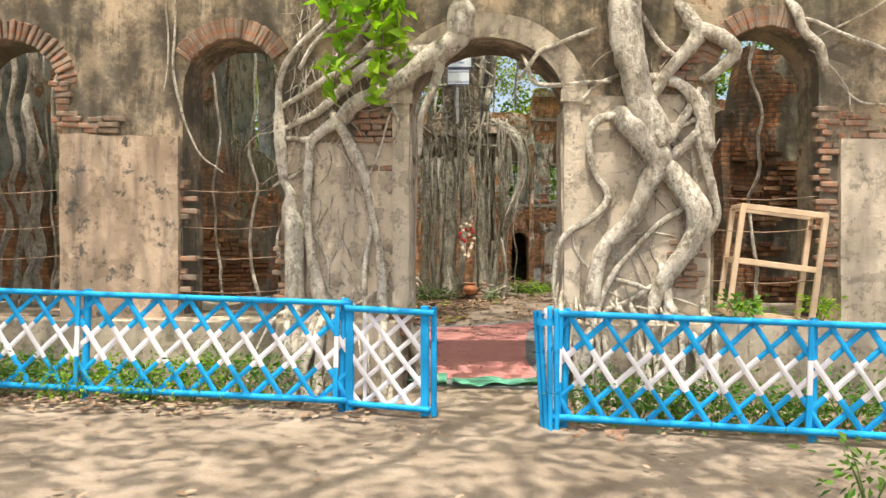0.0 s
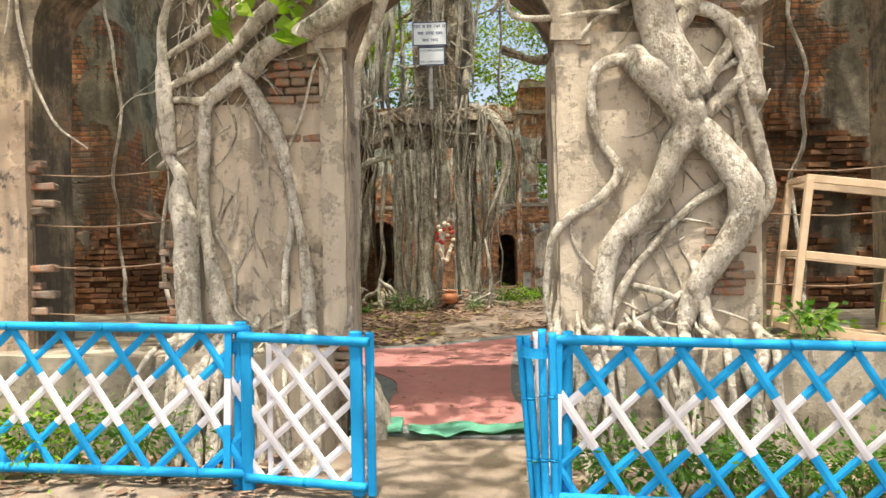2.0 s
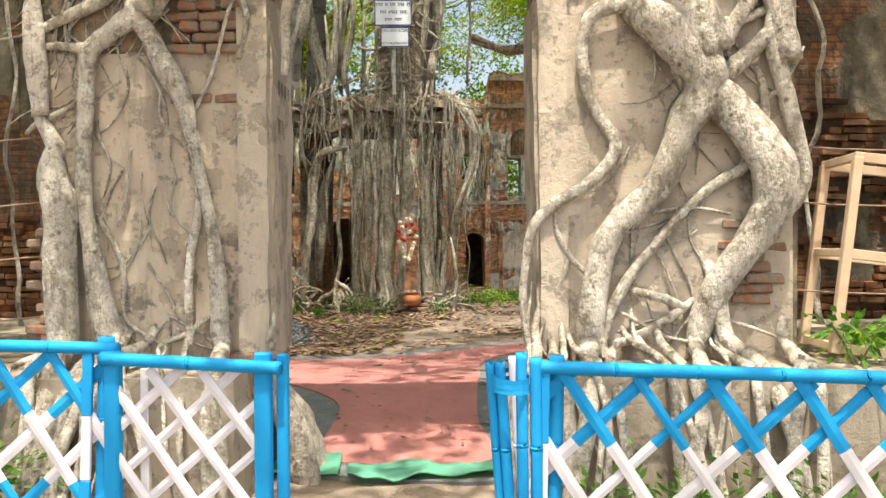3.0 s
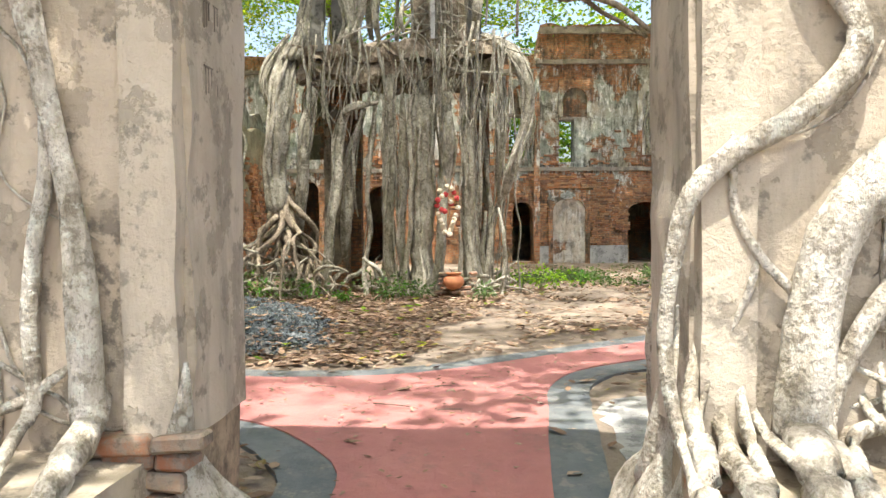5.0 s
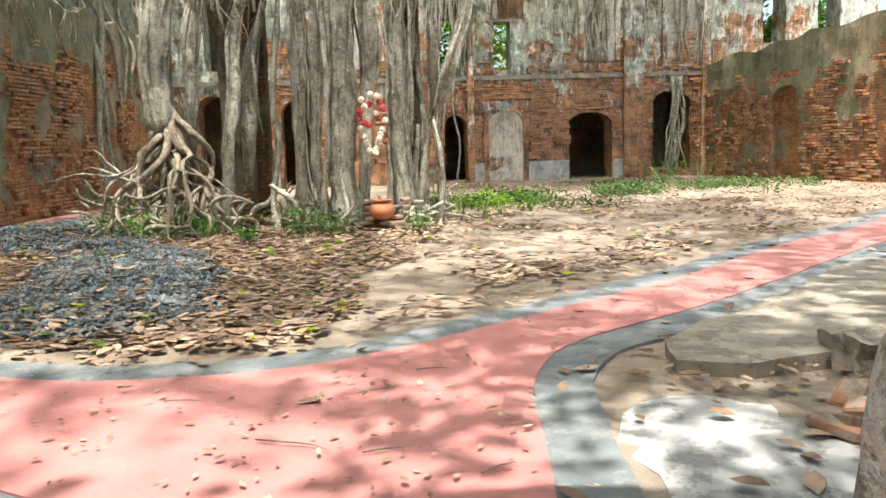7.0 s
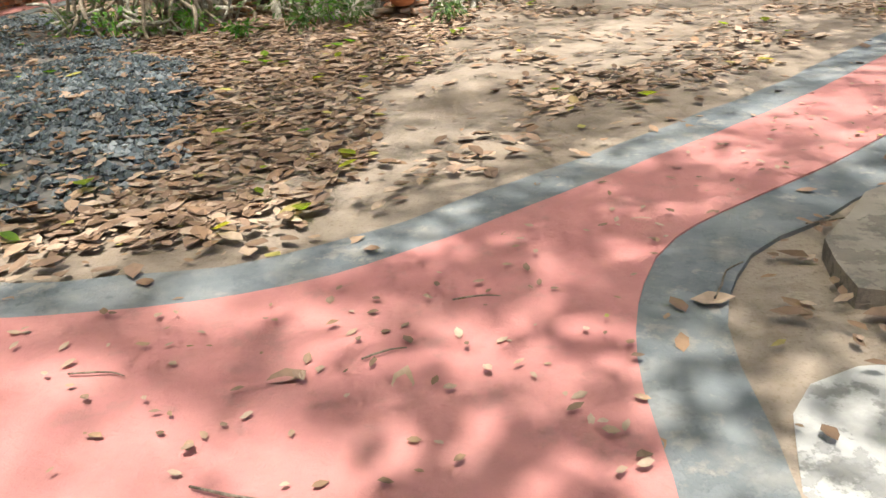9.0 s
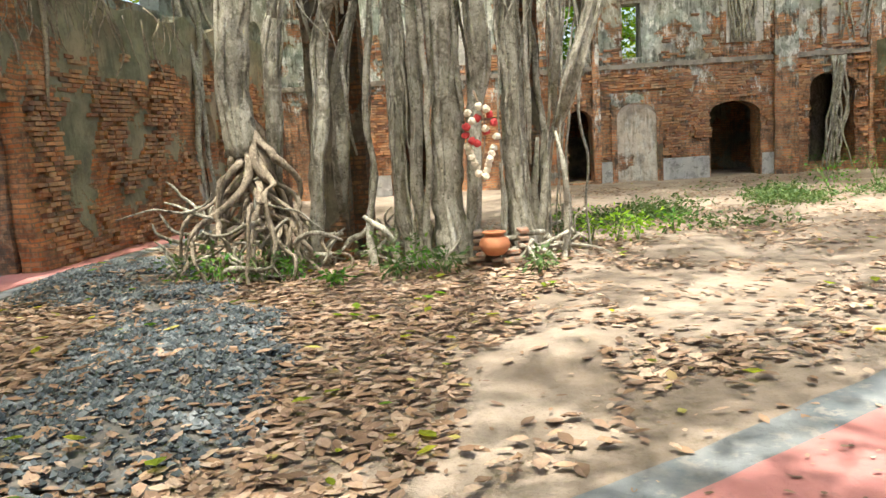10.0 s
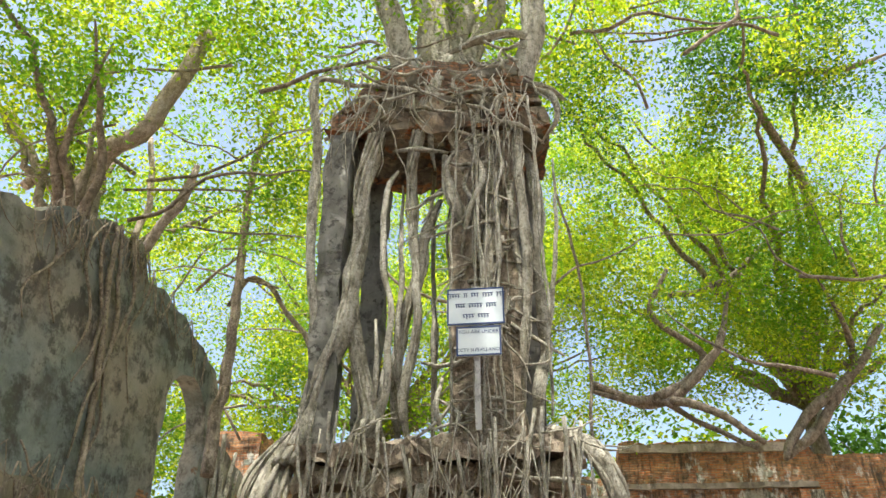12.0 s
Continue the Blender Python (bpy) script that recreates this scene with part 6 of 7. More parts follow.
limb("limb", [(9.2, 32.8, 9.0), (8.6, 28.0, 12.5), (6.5, 24.5, 13.6)], [0.2, 0.14, 0.1], M_BRANCH, east_tree, step=0.3)
for x, y, h, s in ((0.5, 36.5, 6.0, 1), (6.5, 37.5, 6.5, 2), (13.5, 35.0, 7.0, 3), (-10.5, 34.0, 7.0, 4)):
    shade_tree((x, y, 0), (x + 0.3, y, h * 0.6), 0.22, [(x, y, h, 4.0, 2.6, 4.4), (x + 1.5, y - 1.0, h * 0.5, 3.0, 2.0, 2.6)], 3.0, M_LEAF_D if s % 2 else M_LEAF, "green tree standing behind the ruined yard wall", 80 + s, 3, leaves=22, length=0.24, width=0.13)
shade_tree((3.4, 35.2, 0), (3.4, 35.2, 2.5), 0.12, [(3.5, 34.9, 4.2, 3.0, 0.9, 1.6), (-2.5, 34.9, 4.4, 3.0, 0.9, 1.6)], 22.0, M_SPROUT, "bright green thicket outside the ruined windows", 95, 3, leaves=22)


def branchlets(tree, ellipsoids, count, seed):
    """Thin wandering boughs seen among the leaves."""
    rng = random.Random(seed)
    for k in range(count):
        cx, cy, cz, rx, ry, rz = rng.choice(ellipsoids)
        p = Vector((cx + rng.uniform(-0.9, 0.9) * rx, cy - rng.uniform(0.2, 0.95) * ry, cz + rng.uniform(-1.0, 0.3) * rz))
        a = rng.choice((0.5, 2.6)) + rng.uniform(-0.7, 0.7)
        pts = [tuple(p)]
        for _ in range(5):
            a += rng.uniform(-0.5, 0.5)
            p = p + Vector((0.75 * math.cos(a), rng.uniform(-0.2, 0.2), 0.6 * math.sin(a)))
            pts.append(tuple(p))
        r = rng.uniform(0.02, 0.05)
        limb("bough", pts, [r, r * 0.9, r * 0.75, r * 0.6, r * 0.4, r * 0.15], M_BRANCH, tree, step=0.2, sides=6, lump=0.2, wander=0.1, seed=k)


branchlets(wall_fig, [(-6.0, 22.5, 10.8, 4.2, 3.0, 2.6)], 12, 1)
branchlets(back_tree, [(-3.2, 28.5, 9.6, 3.6, 2.0, 3.4), (-5.5, 26.0, 11.0, 3.0, 2.0, 3.6)], 18, 2)
branchlets(east_tree, [(5.2, 26.0, 10.6, 4.4, 2.6, 3.2), (8.6, 25.5, 9.6, 3.0, 2.2, 3.4), (4.6, 22.5, 13.4, 4.2, 2.2, 2.2)], 26, 3)
# figs crowning the gate wall shade the lane and the gateway
crown(west_fig, [(-4.4, 9.0, 9.4, 3.8, 2.4, 1.2), (-3.0, 11.2, 10.6, 2.4, 2.0, 1.1)], 2.2, M_LEAF, 43, leaves=26, length=0.24, width=0.13, gate=-0.1, scale=0.8)
crown(east_fig, [(3.2, 8.6, 9.4, 3.8, 2.6, 1.2), (5.2, 11.6, 10.8, 2.8, 2.6, 1.1)], 2.8, M_LEAF, 44, leaves=26, length=0.24, width=0.13, gate=-0.1, scale=0.8)
for tree, pts in ((west_fig, [(-0.9, 8.4, 4.2), (-1.2, 8.6, 5.6), (-2.6, 8.9, 7.4), (-4.4, 9.0, 9.2)]), (west_fig, [(-1.2, 8.6, 5.6), (-2.0, 9.8, 8.0), (-3.0, 11.2, 10.4)]), (east_fig, [(2.05, 8.3, 4.1), (2.3, 8.6, 5.7), (2.8, 8.7, 7.4), (3.2, 8.6, 9.2)]), (east_fig, [(2.3, 8.6, 5.7), (3.6, 10.2, 8.2), (5.2, 11.6, 10.6)])):
    limb("limb", pts, [0.2, 0.17, 0.12, 0.06][:len(pts)], M_ROOT, tree, step=0.2, sides=10, wander=0.1)

# the lane is shaded by a roadside tree
shade_tree((-4.5, -2.5, -0.1), (-3.5, -1.5, 5.5), 0.35, [(-2.6, 5.2, 9.0, 4.4, 2.6, 1.0), (3.6, 5.0, 9.2, 4.4, 2.6, 1.0), (0.0, 1.0, 9.6, 6.5, 2.8, 1.0)], 3.0, M_LEAF, "roadside tree arching its foliage over the lane", 101, 2, leaves=24, length=0.22, width=0.12, gate=-0.1, scale=0.8)

# ---- plaster, mouldings and loose bricks of the gate wall ----
def front_piece(name, bm, mat, label, category="trim"):
    ob = mesh_object(name, bm, mat)
    ob.matrix_world = FRONT
    return tagged(ob, label, category, kind="structure")


for x0, x1, z1, d, mat, lab in ((-4.47, -3.18, 2.64, 0.07, M_PANEL, "smooth ochre plaster panel on the pier"), (3.60, 5.0, 2.52, 0.07, M_PLASTER, "grey plaster panel on the end pier"), (-2.05, -0.9, 2.55, 0.03, M_OCHRE, "ochre plaster of the gate pier behind fig roots"), (1.02, 2.33, 3.0, 0.03, M_PLASTER, "pale plaster of the gate pier behind fig roots")):
    front_piece("plaster_panel", pierced_wall(x0, x1, 0.68, ragged(z1, 0.05, x0), [], -d, 0.03, 0.12, 0.012, x0), mat, lab)
for x0, x1 in ((-0.91, -0.735), (0.855, 1.02)):
    front_piece("gate_moulding", rough_box(x0, x1, -0.055, 0.05, 0.76, 2.95, 0.12, 0.014, 3), M_PLASTER, "raised plaster strip edging the gateway")
    front_piece("gate_capital", rough_box(x0 - 0.03, x1 + 0.03, -0.085, 0.05, 2.93, 3.05, 0.08, 0.012, 3), M_PLASTER, "worn plaster capital of the gateway")
for x, s in ((-0.752, 1), (0.872, -1)):
    front_piece("gate_jamb", rough_box(min(x, x + 0.035 * s), max(x, x + 0.035 * s), 0.02, 0.57, 0.74, 2.86, 0.12, 0.02, 2.5), M_PLASTER, "plastered reveal of the gateway")


def archivolt(cx, spring, ri, ro, rise_i, rise_o, y0, y1, mat, label, n=28):
    bm = bmesh.new()
    rows = []
    for k in range(n + 1):
        a = math.pi * k / n
        row = []
        for r, h in ((ri, rise_i), (ro, rise_o)):
            for y in (y0, y1):
                p = Vector((cx + r * math.cos(a), y, spring + h * math.sin(a)))
                row.append(bm.verts.new(p + noise.noise_vector(p * 3) * 0.015))
        rows.append(row)
    for a, b in zip(rows, rows[1:]):
        for i, j in ((0, 1), (1, 3), (3, 2), (2, 0)):
            bm.faces.new((a[i], a[j], b[j], b[i]))
    bm.faces.new([rows[0][i] for i in (0, 1, 3, 2)])
    bm.faces.new([rows[-1][i] for i in (0, 2, 3, 1)])
    bmesh.ops.recalc_face_normals(bm, faces=bm.faces)
    return front_piece("archivolt", bm, mat, label)


archivolt(0.06, 2.9, 0.80, 1.06, 0.70, 0.95, -0.06, 0.05, M_PLINTH, "broad plaster moulding round the gate arch")


def brick_mesh(l, h, d, seed):
    bm = bmesh.new()
    box(bm, -l / 2, l / 2, -d, 0, -h / 2, h / 2, 0.011)
    for v in bm.verts:
        v.co += noise.noise_vector(v.co * 9 + Vector((seed, 0, 0))) * 0.016
    me = bpy.data.meshes.new("brick")
    bm.to_mesh(me)
    bm.free()
    me.materials.append(M_BRICK)
    return me


BRICKS = [brick_mesh(l, 0.056, 0.12, k) for k, l in enumerate((0.22, 0.21, 0.11, 0.16))]


def lay_brick(parent, m, k):
    ob = new("brick", BRICKS[k % 4])
    ob.parent = parent
    ob.matrix_local = m


def brick_patch(x0, x1, z0, z1, seed, depth=0.0, skip=0.12):
    """Bare courses where the plaster has fallen."""
    rng = random.Random(seed)
    z, row = z0, 0
    while z < z1:
        x = x0 - 0.06 * (row % 2) + rng.uniform(-0.05, 0.05)
        while x < x1:
            k = rng.choice((0, 1, 0, 3, 2))
            l = (0.22, 0.21, 0.11, 0.16)[k]
            if rng.random() > skip:
                lay_brick(front_wall, pose(x + l / 2, depth + 0.098 + rng.uniform(-0.022, 0.022), z + rng.uniform(-0.004, 0.004), rng.uniform(-4, 4), rng.uniform(-3, 3), rng.uniform(-7, 7)), k)
            x += l + 0.014
        z += 0.063
        row += 1


def brick_arch(cx, spring, r, rise, seed, a0=0.05, a1=0.95):
    rng = random.Random(seed)
    n = 26
    for k in range(n + 1):
        a = math.pi * (a0 + (a1 - a0) * k / n)
        m = pose(cx + (r + 0.1) * math.cos(a), 0.09 + rng.uniform(-0.02, 0.01), spring + (rise + 0.1) * math.sin(a)) @ Matrix.Rotation(-a, 4, "Y")
        lay_brick(front_wall, m, rng.choice((0, 1, 1)))


brick_patch(-1.28, -0.93, 2.56, 2.86, 1, -0.03)
brick_patch(-0.97, -0.76, 0.56, 0.76, 12, -0.075)
brick_patch(0.88, 1.06, 0.5, 0.72, 13, -0.06)
brick_patch(-1.2, -0.98, 2.2, 2.3, 2, -0.03)
brick_patch(1.9, 2.14, 3.08, 3.5, 3, -0.02)
brick_patch(2.0, 2.14, 1.05, 1.5, 4, -0.03)
brick_patch(3.42, 3.62, 1.2, 2.9, 5, 0.0, 0.2)
brick_patch(-3.32, -3.18, 1.0, 2.3, 6, 0.0, 0.25)
brick_patch(-2.08, -1.98, 0.85, 1.5, 7, 0.0, 0.2)
brick_patch(-4.2, -3.9, 2.68, 2.85, 8, -0.02)
brick_patch(-4.52, -4.42, 2.75, 3.2, 9, 0.0)
brick_patch(3.6, 4.1, 2.56, 2.85, 11, 0.0, 0.3)
brick_arch(-5.1, 3.1, 0.6, 0.58, 20)
brick_arch(-2.62, 3.1, 0.53, 0.55, 21, 0.2, 0.8)
brick_arch(2.9, 3.15, 0.52, 0.53, 22, 0.3, 0.9)


# ---- wooden stand, wires, netting ----
def stick(bm, a, b, w, d):
    a, b = Vector(a), Vector(b)
    m = Matrix.Translation(a) @ (b - a).to_track_quat("X", "Z").to_matrix().to_4x4()
    box(bm, 0, (b - a).length, -w / 2, w / 2, -d / 2, d / 2, 0.004, turn=m)


def wooden_stand():
    s = thing("wooden_stand", pose(3.21, 8.23, 0.72, 0, 0, -7) @ Matrix.Rotation(radians(7.5), 4, "Y"), "pale open timber frame leaning before the arch", "stand")
    w, d, h = 0.385, 0.22, 1.08
    for x in (-w, w):
        for y in (-d, d):
            bm = bmesh.new()
            stick(bm, (x, y, 0), (x, y, h), 0.05, 0.05)
            part("leg", bm, M_WOOD, s)
    for z in (0.03, 0.55, h):
        for y in (-d, d):
            bm = bmesh.new()
            stick(bm, (-w - 0.02, y, z), (w + 0.02, y, z), 0.03, 0.055)
            part("rail", bm, M_WOOD, s)
        for x in (-w, w):
            bm = bmesh.new()
            stick(bm, (x, -d, z + 0.004), (x, d, z + 0.004), 0.03, 0.045)
            part("cross_rail", bm, M_WOOD, s)


wooden_stand()
for k, (x0, x1, zs) in enumerate(((-3.2, -2.05, (0.98, 1.34, 1.66, 2.05)), (-5.75, -4.45, (0.98, 1.34, 1.66, 2.05)), (2.35, 3.45, (1.1, 1.62, 1.95)))):
    wires = thing("wire_strands", FRONT, "rusty wires strung across the arch", "wire", "arch wires")
    for z in zs:
        bm = bmesh.new()
        tube(bm, [(x0, 0.02, z), ((x0 + x1) / 2, 0.02, z - 0.03), (x1, 0.02, z + 0.01)], [0.006, 0.006, 0.006], sides=5, step=0.2, lump=0.0)
        part("wire", bm, M_WIRE, wires)


def netting(x0, x1, y, width, seed, m):
    n, k = 26, 8
    verts, faces = [], []
    for i in range(n + 1):
        for j in range(k + 1):
            x, v = x0 + (x1 - x0) * i / n, y + width * (j / k - 0.5)
            p = Vector((x * 4, v * 9, seed))
            yy = v + 0.06 * noise.noise(p * 0.5)
            verts.append((x, yy, ground_z(x, yy) + 0.045 + 0.035 * noise.noise(p) + 0.04 * abs(noise.noise(p * 1.8))))
    for i in range(n):
        for j in range(k):
            a = i * (k + 1) + j
            faces.append((a, a + 1, a + k + 2, a + k + 1))
    ob = raw_object("shade_net", verts, faces, M_NET, smooth=True)
    sol = ob.modifiers.new("thickness", "SOLIDIFY")
    sol.thickness = 0.008
    return tagged(ob, "crumpled green shade netting lying across the path", "netting", "nets")


netting(-0.42, 0.05, 8.75, 0.34, 1.0, None)
netting(0.10, 1.02, 8.62, 0.20, 2.0, None)


def hanging_sprig():
    g = thing("fig_sprig", pose(-0.62, 8.05, 3.9), "bright green young fig leaves hanging from a branch", "foliage")
    rng = np.random.default_rng(4)
    stems = [((0.0, 0.3, 0.3), (0.05, -0.1, -0.1), (0.05, -0.15, -0.55), (-0.05, -0.15, -1.0)), ((0.0, 0.3, 0.3), (-0.2, -0.05, -0.05), (-0.35, -0.1, -0.5), (-0.42, -0.1, -0.95)), ((0.0, 0.3, 0.3), (0.15, -0.1, 0.1), (0.2, -0.15, -0.3), (0.22, -0.15, -0.6)), ((0, 0.3, 0.3), (-0.25, 0.0, 0.15), (-0.45, -0.1, 0.0), (-0.55, -0.1, -0.2))]
    pts = []
    for s in stems:
        limb("stem", s, [0.014, 0.011, 0.008, 0.004], M_BRANCH, g, step=0.1, sides=6)
        line = [p for _, p in smooth_path(s, 0.05)][6:]
        for p in line:
            for _ in range(3):
                pts.append(np.array(p) + rng.normal(size=3) * (0.07, 0.05, 0.06))
    leaf_object("leaves", leaf_arrays(np.array(pts), 0.19, 0.11, 5, 0.3), M_SPROUT, g)


hanging_sprig()


def room_roots(x0, x1, y, z0, z1, count, seed, label):
    """Aerial roots hanging inside the roofless rooms."""
    rng = random.Random(seed)
    t = thing("aerial_roots", FRONT, label, "roots")
    for k in range(count):
        x = rng.uniform(x0, x1)
        r = rng.uniform(0.012, 0.055 if x1 < -4.5 else 0.026)
        d = rng.uniform(-0.25, 0.25)
        limb("root", [(x, y, z1), (x + d, y - 0.1, z1 * 0.6 + z0 * 0.4), (x + d * 0.4, y + 0.05, z1 * 0.25 + z0 * 0.75), (x + 1.4 * d, y - 0.15, z0)], [r, r * 0.9, r, r * 1.2], M_ROOT, t, step=0.14, lump=0.35, wander=0.15, sides=7, seed=k + seed)


room_roots(-6.1, -4.6, 1.6, 0.68, 4.6, 13, 3, "pale knotted roots filling the side arch")
room_roots(-3.9, -2.9, 2.6, 0.68, 4.6, 3, 5, "thin aerial roots hanging in the ruined room")
room_roots(3.3, 3.6, 2.3, 0.68, 4.6, 1, 6, "thin aerial roots against the broken brick wall")


def graffiti():
    """Scratched marks on the reveal, not legible."""
    g = thing("scratched_marks", FRONT, "dark scratched writing on the gateway plaster", "graffiti")
    rng = random.Random(14)
    for z in (2.36, 2.12, 1.9):
        y = 0.16
        while y < 0.46:
            w = rng.uniform(0.05, 0.1)
            bm = bmesh.new()
            box(bm, -0.7175, -0.7135, y, y + w, z + 0.05, z + 0.056)
            for k in range(3):
                ya = y + (k + 0.3) * w / 3
                box(bm, -0.7175, -0.7135, ya, ya + 0.006, z - 0.05 * rng.random(), z + 0.05)
            part("mark", bm, M_GRIME, g)
            y += w + 0.03


M_GRIME = mat_plain("scratch_grime", (0.16, 0.13, 0.10), (0.24, 0.20, 0.16), 9)
graffiti()

# ---- yard: offerings, sign, litter, gravel, herbs ----
def lathe(profile, n=28):
    bm = bmesh.new()
    rows = []
    for r, z in profile:
        rows.append([bm.verts.new((r * math.cos(2 * math.pi * k / n), r * math.sin(2 * math.pi * k / n), z)) for k in range(n)])
    for a, b in zip(rows, rows[1:]):
        for k in range(n):
            f = bm.faces.new((a[k], a[(k + 1) % n], b[(k + 1) % n], b[k]))
            f.smooth = True
    bm.faces.new(rows[0][::-1])
    bm.faces.new(rows[-1])
    bmesh.ops.recalc_face_normals(bm, faces=bm.faces)
    return bm


def offering():
    hearth = thing("brick_hearth", pose(0.54, 18.44, ground_z(0.6, 18.4) - 0.06), "small altar of loose red bricks at the banyan foot", "bricks")
    rng = random.Random(3)
    for k in range(22):
        a = rng.uniform(0, 2 * math.pi)
        lay_brick(hearth, pose(0.24 * math.cos(a), 0.14 * math.sin(a) + 0.05, 0.04 + 0.062 * (k // 6), rng.uniform(-6, 6), rng.uniform(-6, 6), rng.uniform(0, 180)), k)
    for k in range(10):
        lay_brick(hearth, pose(rng.uniform(-0.1, 0.55), rng.uniform(-0.25, 0.1), 0.03, rng.uniform(-15, 15), rng.uniform(-15, 15), rng.uniform(0, 180)), k)
    for x in (-0.24, 0.26):
        for z in (0.28, 0.36, 0.44):
            lay_brick(hearth, pose(x, 0.12, z, 0, 0, 80 + 20 * x + 30 * z), 1)
    pot = thing("clay_pot", pose(0.54, 18.36, ground_z(0.6, 18.4) + 0.15), "round terracotta water pot on loose bricks", "pot")
    part("body", lathe([(0.05, 0.0), (0.11, 0.02), (0.16, 0.08), (0.172, 0.125), (0.15, 0.185), (0.10, 0.222)]), M_POT, pot)
    part("rim", lathe([(0.097, 0.22), (0.10, 0.234), (0.13, 0.25), (0.134, 0.263), (0.117, 0.266), (0.092, 0.243)]), M_POT, pot)
    g = thing("flower_garland", pose(0.45, 18.36, 0), "hanging garland of cream and red cloth flowers", "garland")
    tagged(limb("cord", [(-0.05, 0.05, 2.15), (0.05, 0.0, 1.8), (0.0, 0.0, 1.3)], [0.01, 0.01, 0.01], M_WIRE, g, step=0.1, sides=5))
    for k in range(26):
        u = k / 25
        x = (0.15 * math.sin(k * 2.4) if u < 0.55 else 0.17 * (1 if k % 2 else -1) * (1.25 - u)) * (0.7 + 0.5 * math.sin(u * 3.1))
        z = 1.98 - 0.74 * u
        red = (k % 3 in (0, 1)) and 0.08 < u < 0.55
        bm = bmesh.new()
        bmesh.ops.create_icosphere(bm, subdivisions=2, radius=0.043)
        for v in bm.verts:
            v.co *= 1 + 0.35 * noise.noise(v.co * 40 + Vector((k, 0, 0)))
        bmesh.ops.translate(bm, verts=bm.verts, vec=(x, -0.03 - 0.03 * math.cos(k), z))
        part("flower", bm, M_GARLAND_R if red else M_GARLAND_W, g, "red flower" if red else "cream flower")


offering()


def text_part(name, body, size, m, parent):
    cu = bpy.data.curves.new(name, "FONT")
    cu.body, cu.size, cu.align_x, cu.align_y, cu.extrude = body, size, "CENTER", "CENTER", 0.001
    cu.materials.append(M_INK)
    tmp = new("tmp", cu)
    bpy.context.view_layer.update()
    me = bpy.data.meshes.new_from_object(tmp.evaluated_get(bpy.context.evaluated_depsgraph_get()))
    bpy.data.objects.remove(tmp)
    me.materials.clear()
    me.materials.append(M_INK)
    ob = new(name, me)
    ob.parent = parent
    ob.matrix_local = m


def notice():
    s = thing("notice_sign", pose(0.24, 18.42, -0.19, 0, 0, -2), "white and blue notice boards on a thin post", "sign")
    bm = bmesh.new()
    box(bm, -0.035, 0.035, 0.02, 0.05, 4.5, 6.3, 0.004)
    part("post", bm, M_CEMENT, s)
    for name, x0, x1, z0, z1 in (("upper_board", -0.35, 0.34, 5.78, 6.26), ("lower_board", -0.24, 0.29, 5.38, 5.75)):
        bm = bmesh.new()
        box(bm, x0, x1, -0.012, 0.02, z0, z1, 0.004)
        board = part(name, bm, M_SIGN, s)
        bm = bmesh.new()
        for a, b, c, d in ((x0, x1, z0, z0 + 0.018), (x0, x1, z1 - 0.018, z1), (x0, x0 + 0.018, z0 + 0.018, z1 - 0.018), (x1 - 0.018, x1, z0 + 0.018, z1 - 0.018)):
            box(bm, a, b, -0.018, -0.008, c, d)
        part("border", bm, M_INK, board, "thin dark border")
    # three lines of script that cannot be read: bars in word lengths
    rng = random.Random(2)
    for z, words in ((6.16, (0.17, 0.05, 0.1, 0.13, 0.11)), (6.02, (0.12, 0.17, 0.13)), (5.88, (0.14, 0.14))):
        x = -sum(words) / 2 - 0.02 * (len(words) - 1)
        for w in words:
            bm = bmesh.new()
            box(bm, x, x + w, -0.017, -0.013, z + 0.028, z + 0.036)
            n = max(2, int(w / 0.03))
            for k in range(n):
                xa = x + (k + 0.2) * w / n
                box(bm, xa, xa + 0.008, -0.017, -0.013, z - 0.03 + 0.02 * rng.random(), z + 0.028)
                box(bm, xa, xa + 0.018, -0.017, -0.013, z - 0.012 * rng.random(), z + 0.008)
            part("script_word", bm, M_INK, s)
            x += w + 0.04
    up = Matrix.Rotation(radians(90), 4, "X")
    text_part("lettering", "YOU ARE UNDER", 0.062, pose(0.025, -0.016, 5.68) @ up, s)
    text_part("lettering", "CCTV SURVILLANCE", 0.058, pose(0.025, -0.016, 5.45) @ up, s)


notice()


def gravel_height(x, y):
    h = 0.0
    for cx, cy, r, k in ((-3.9, 18.7, 1.15, 0.2), (-2.9, 17.6, 0.8, 0.08), (-2.0, 15.9, 0.9, 0.17), (-1.7, 14.9, 0.95, 0.14), (-1.5, 13.9, 0.85, 0.10), (-2.4, 13.7, 0.8, 0.07)):
        d = math.hypot(x - cx, (y - cy) * 0.8) / r
        h = max(h, k * max(0.0, 1 - d * d))
    return h


def scatter(n, region, seed, keep):
    rng = random.Random(seed)
    out = []
    while len(out) < n:
        x, y = rng.uniform(region[0], region[1]), rng.uniform(region[2], region[3])
        if rng.random() < keep(x, y):
            out.append((x, y))
    return out


STRIP = grown(RED, 0.55)


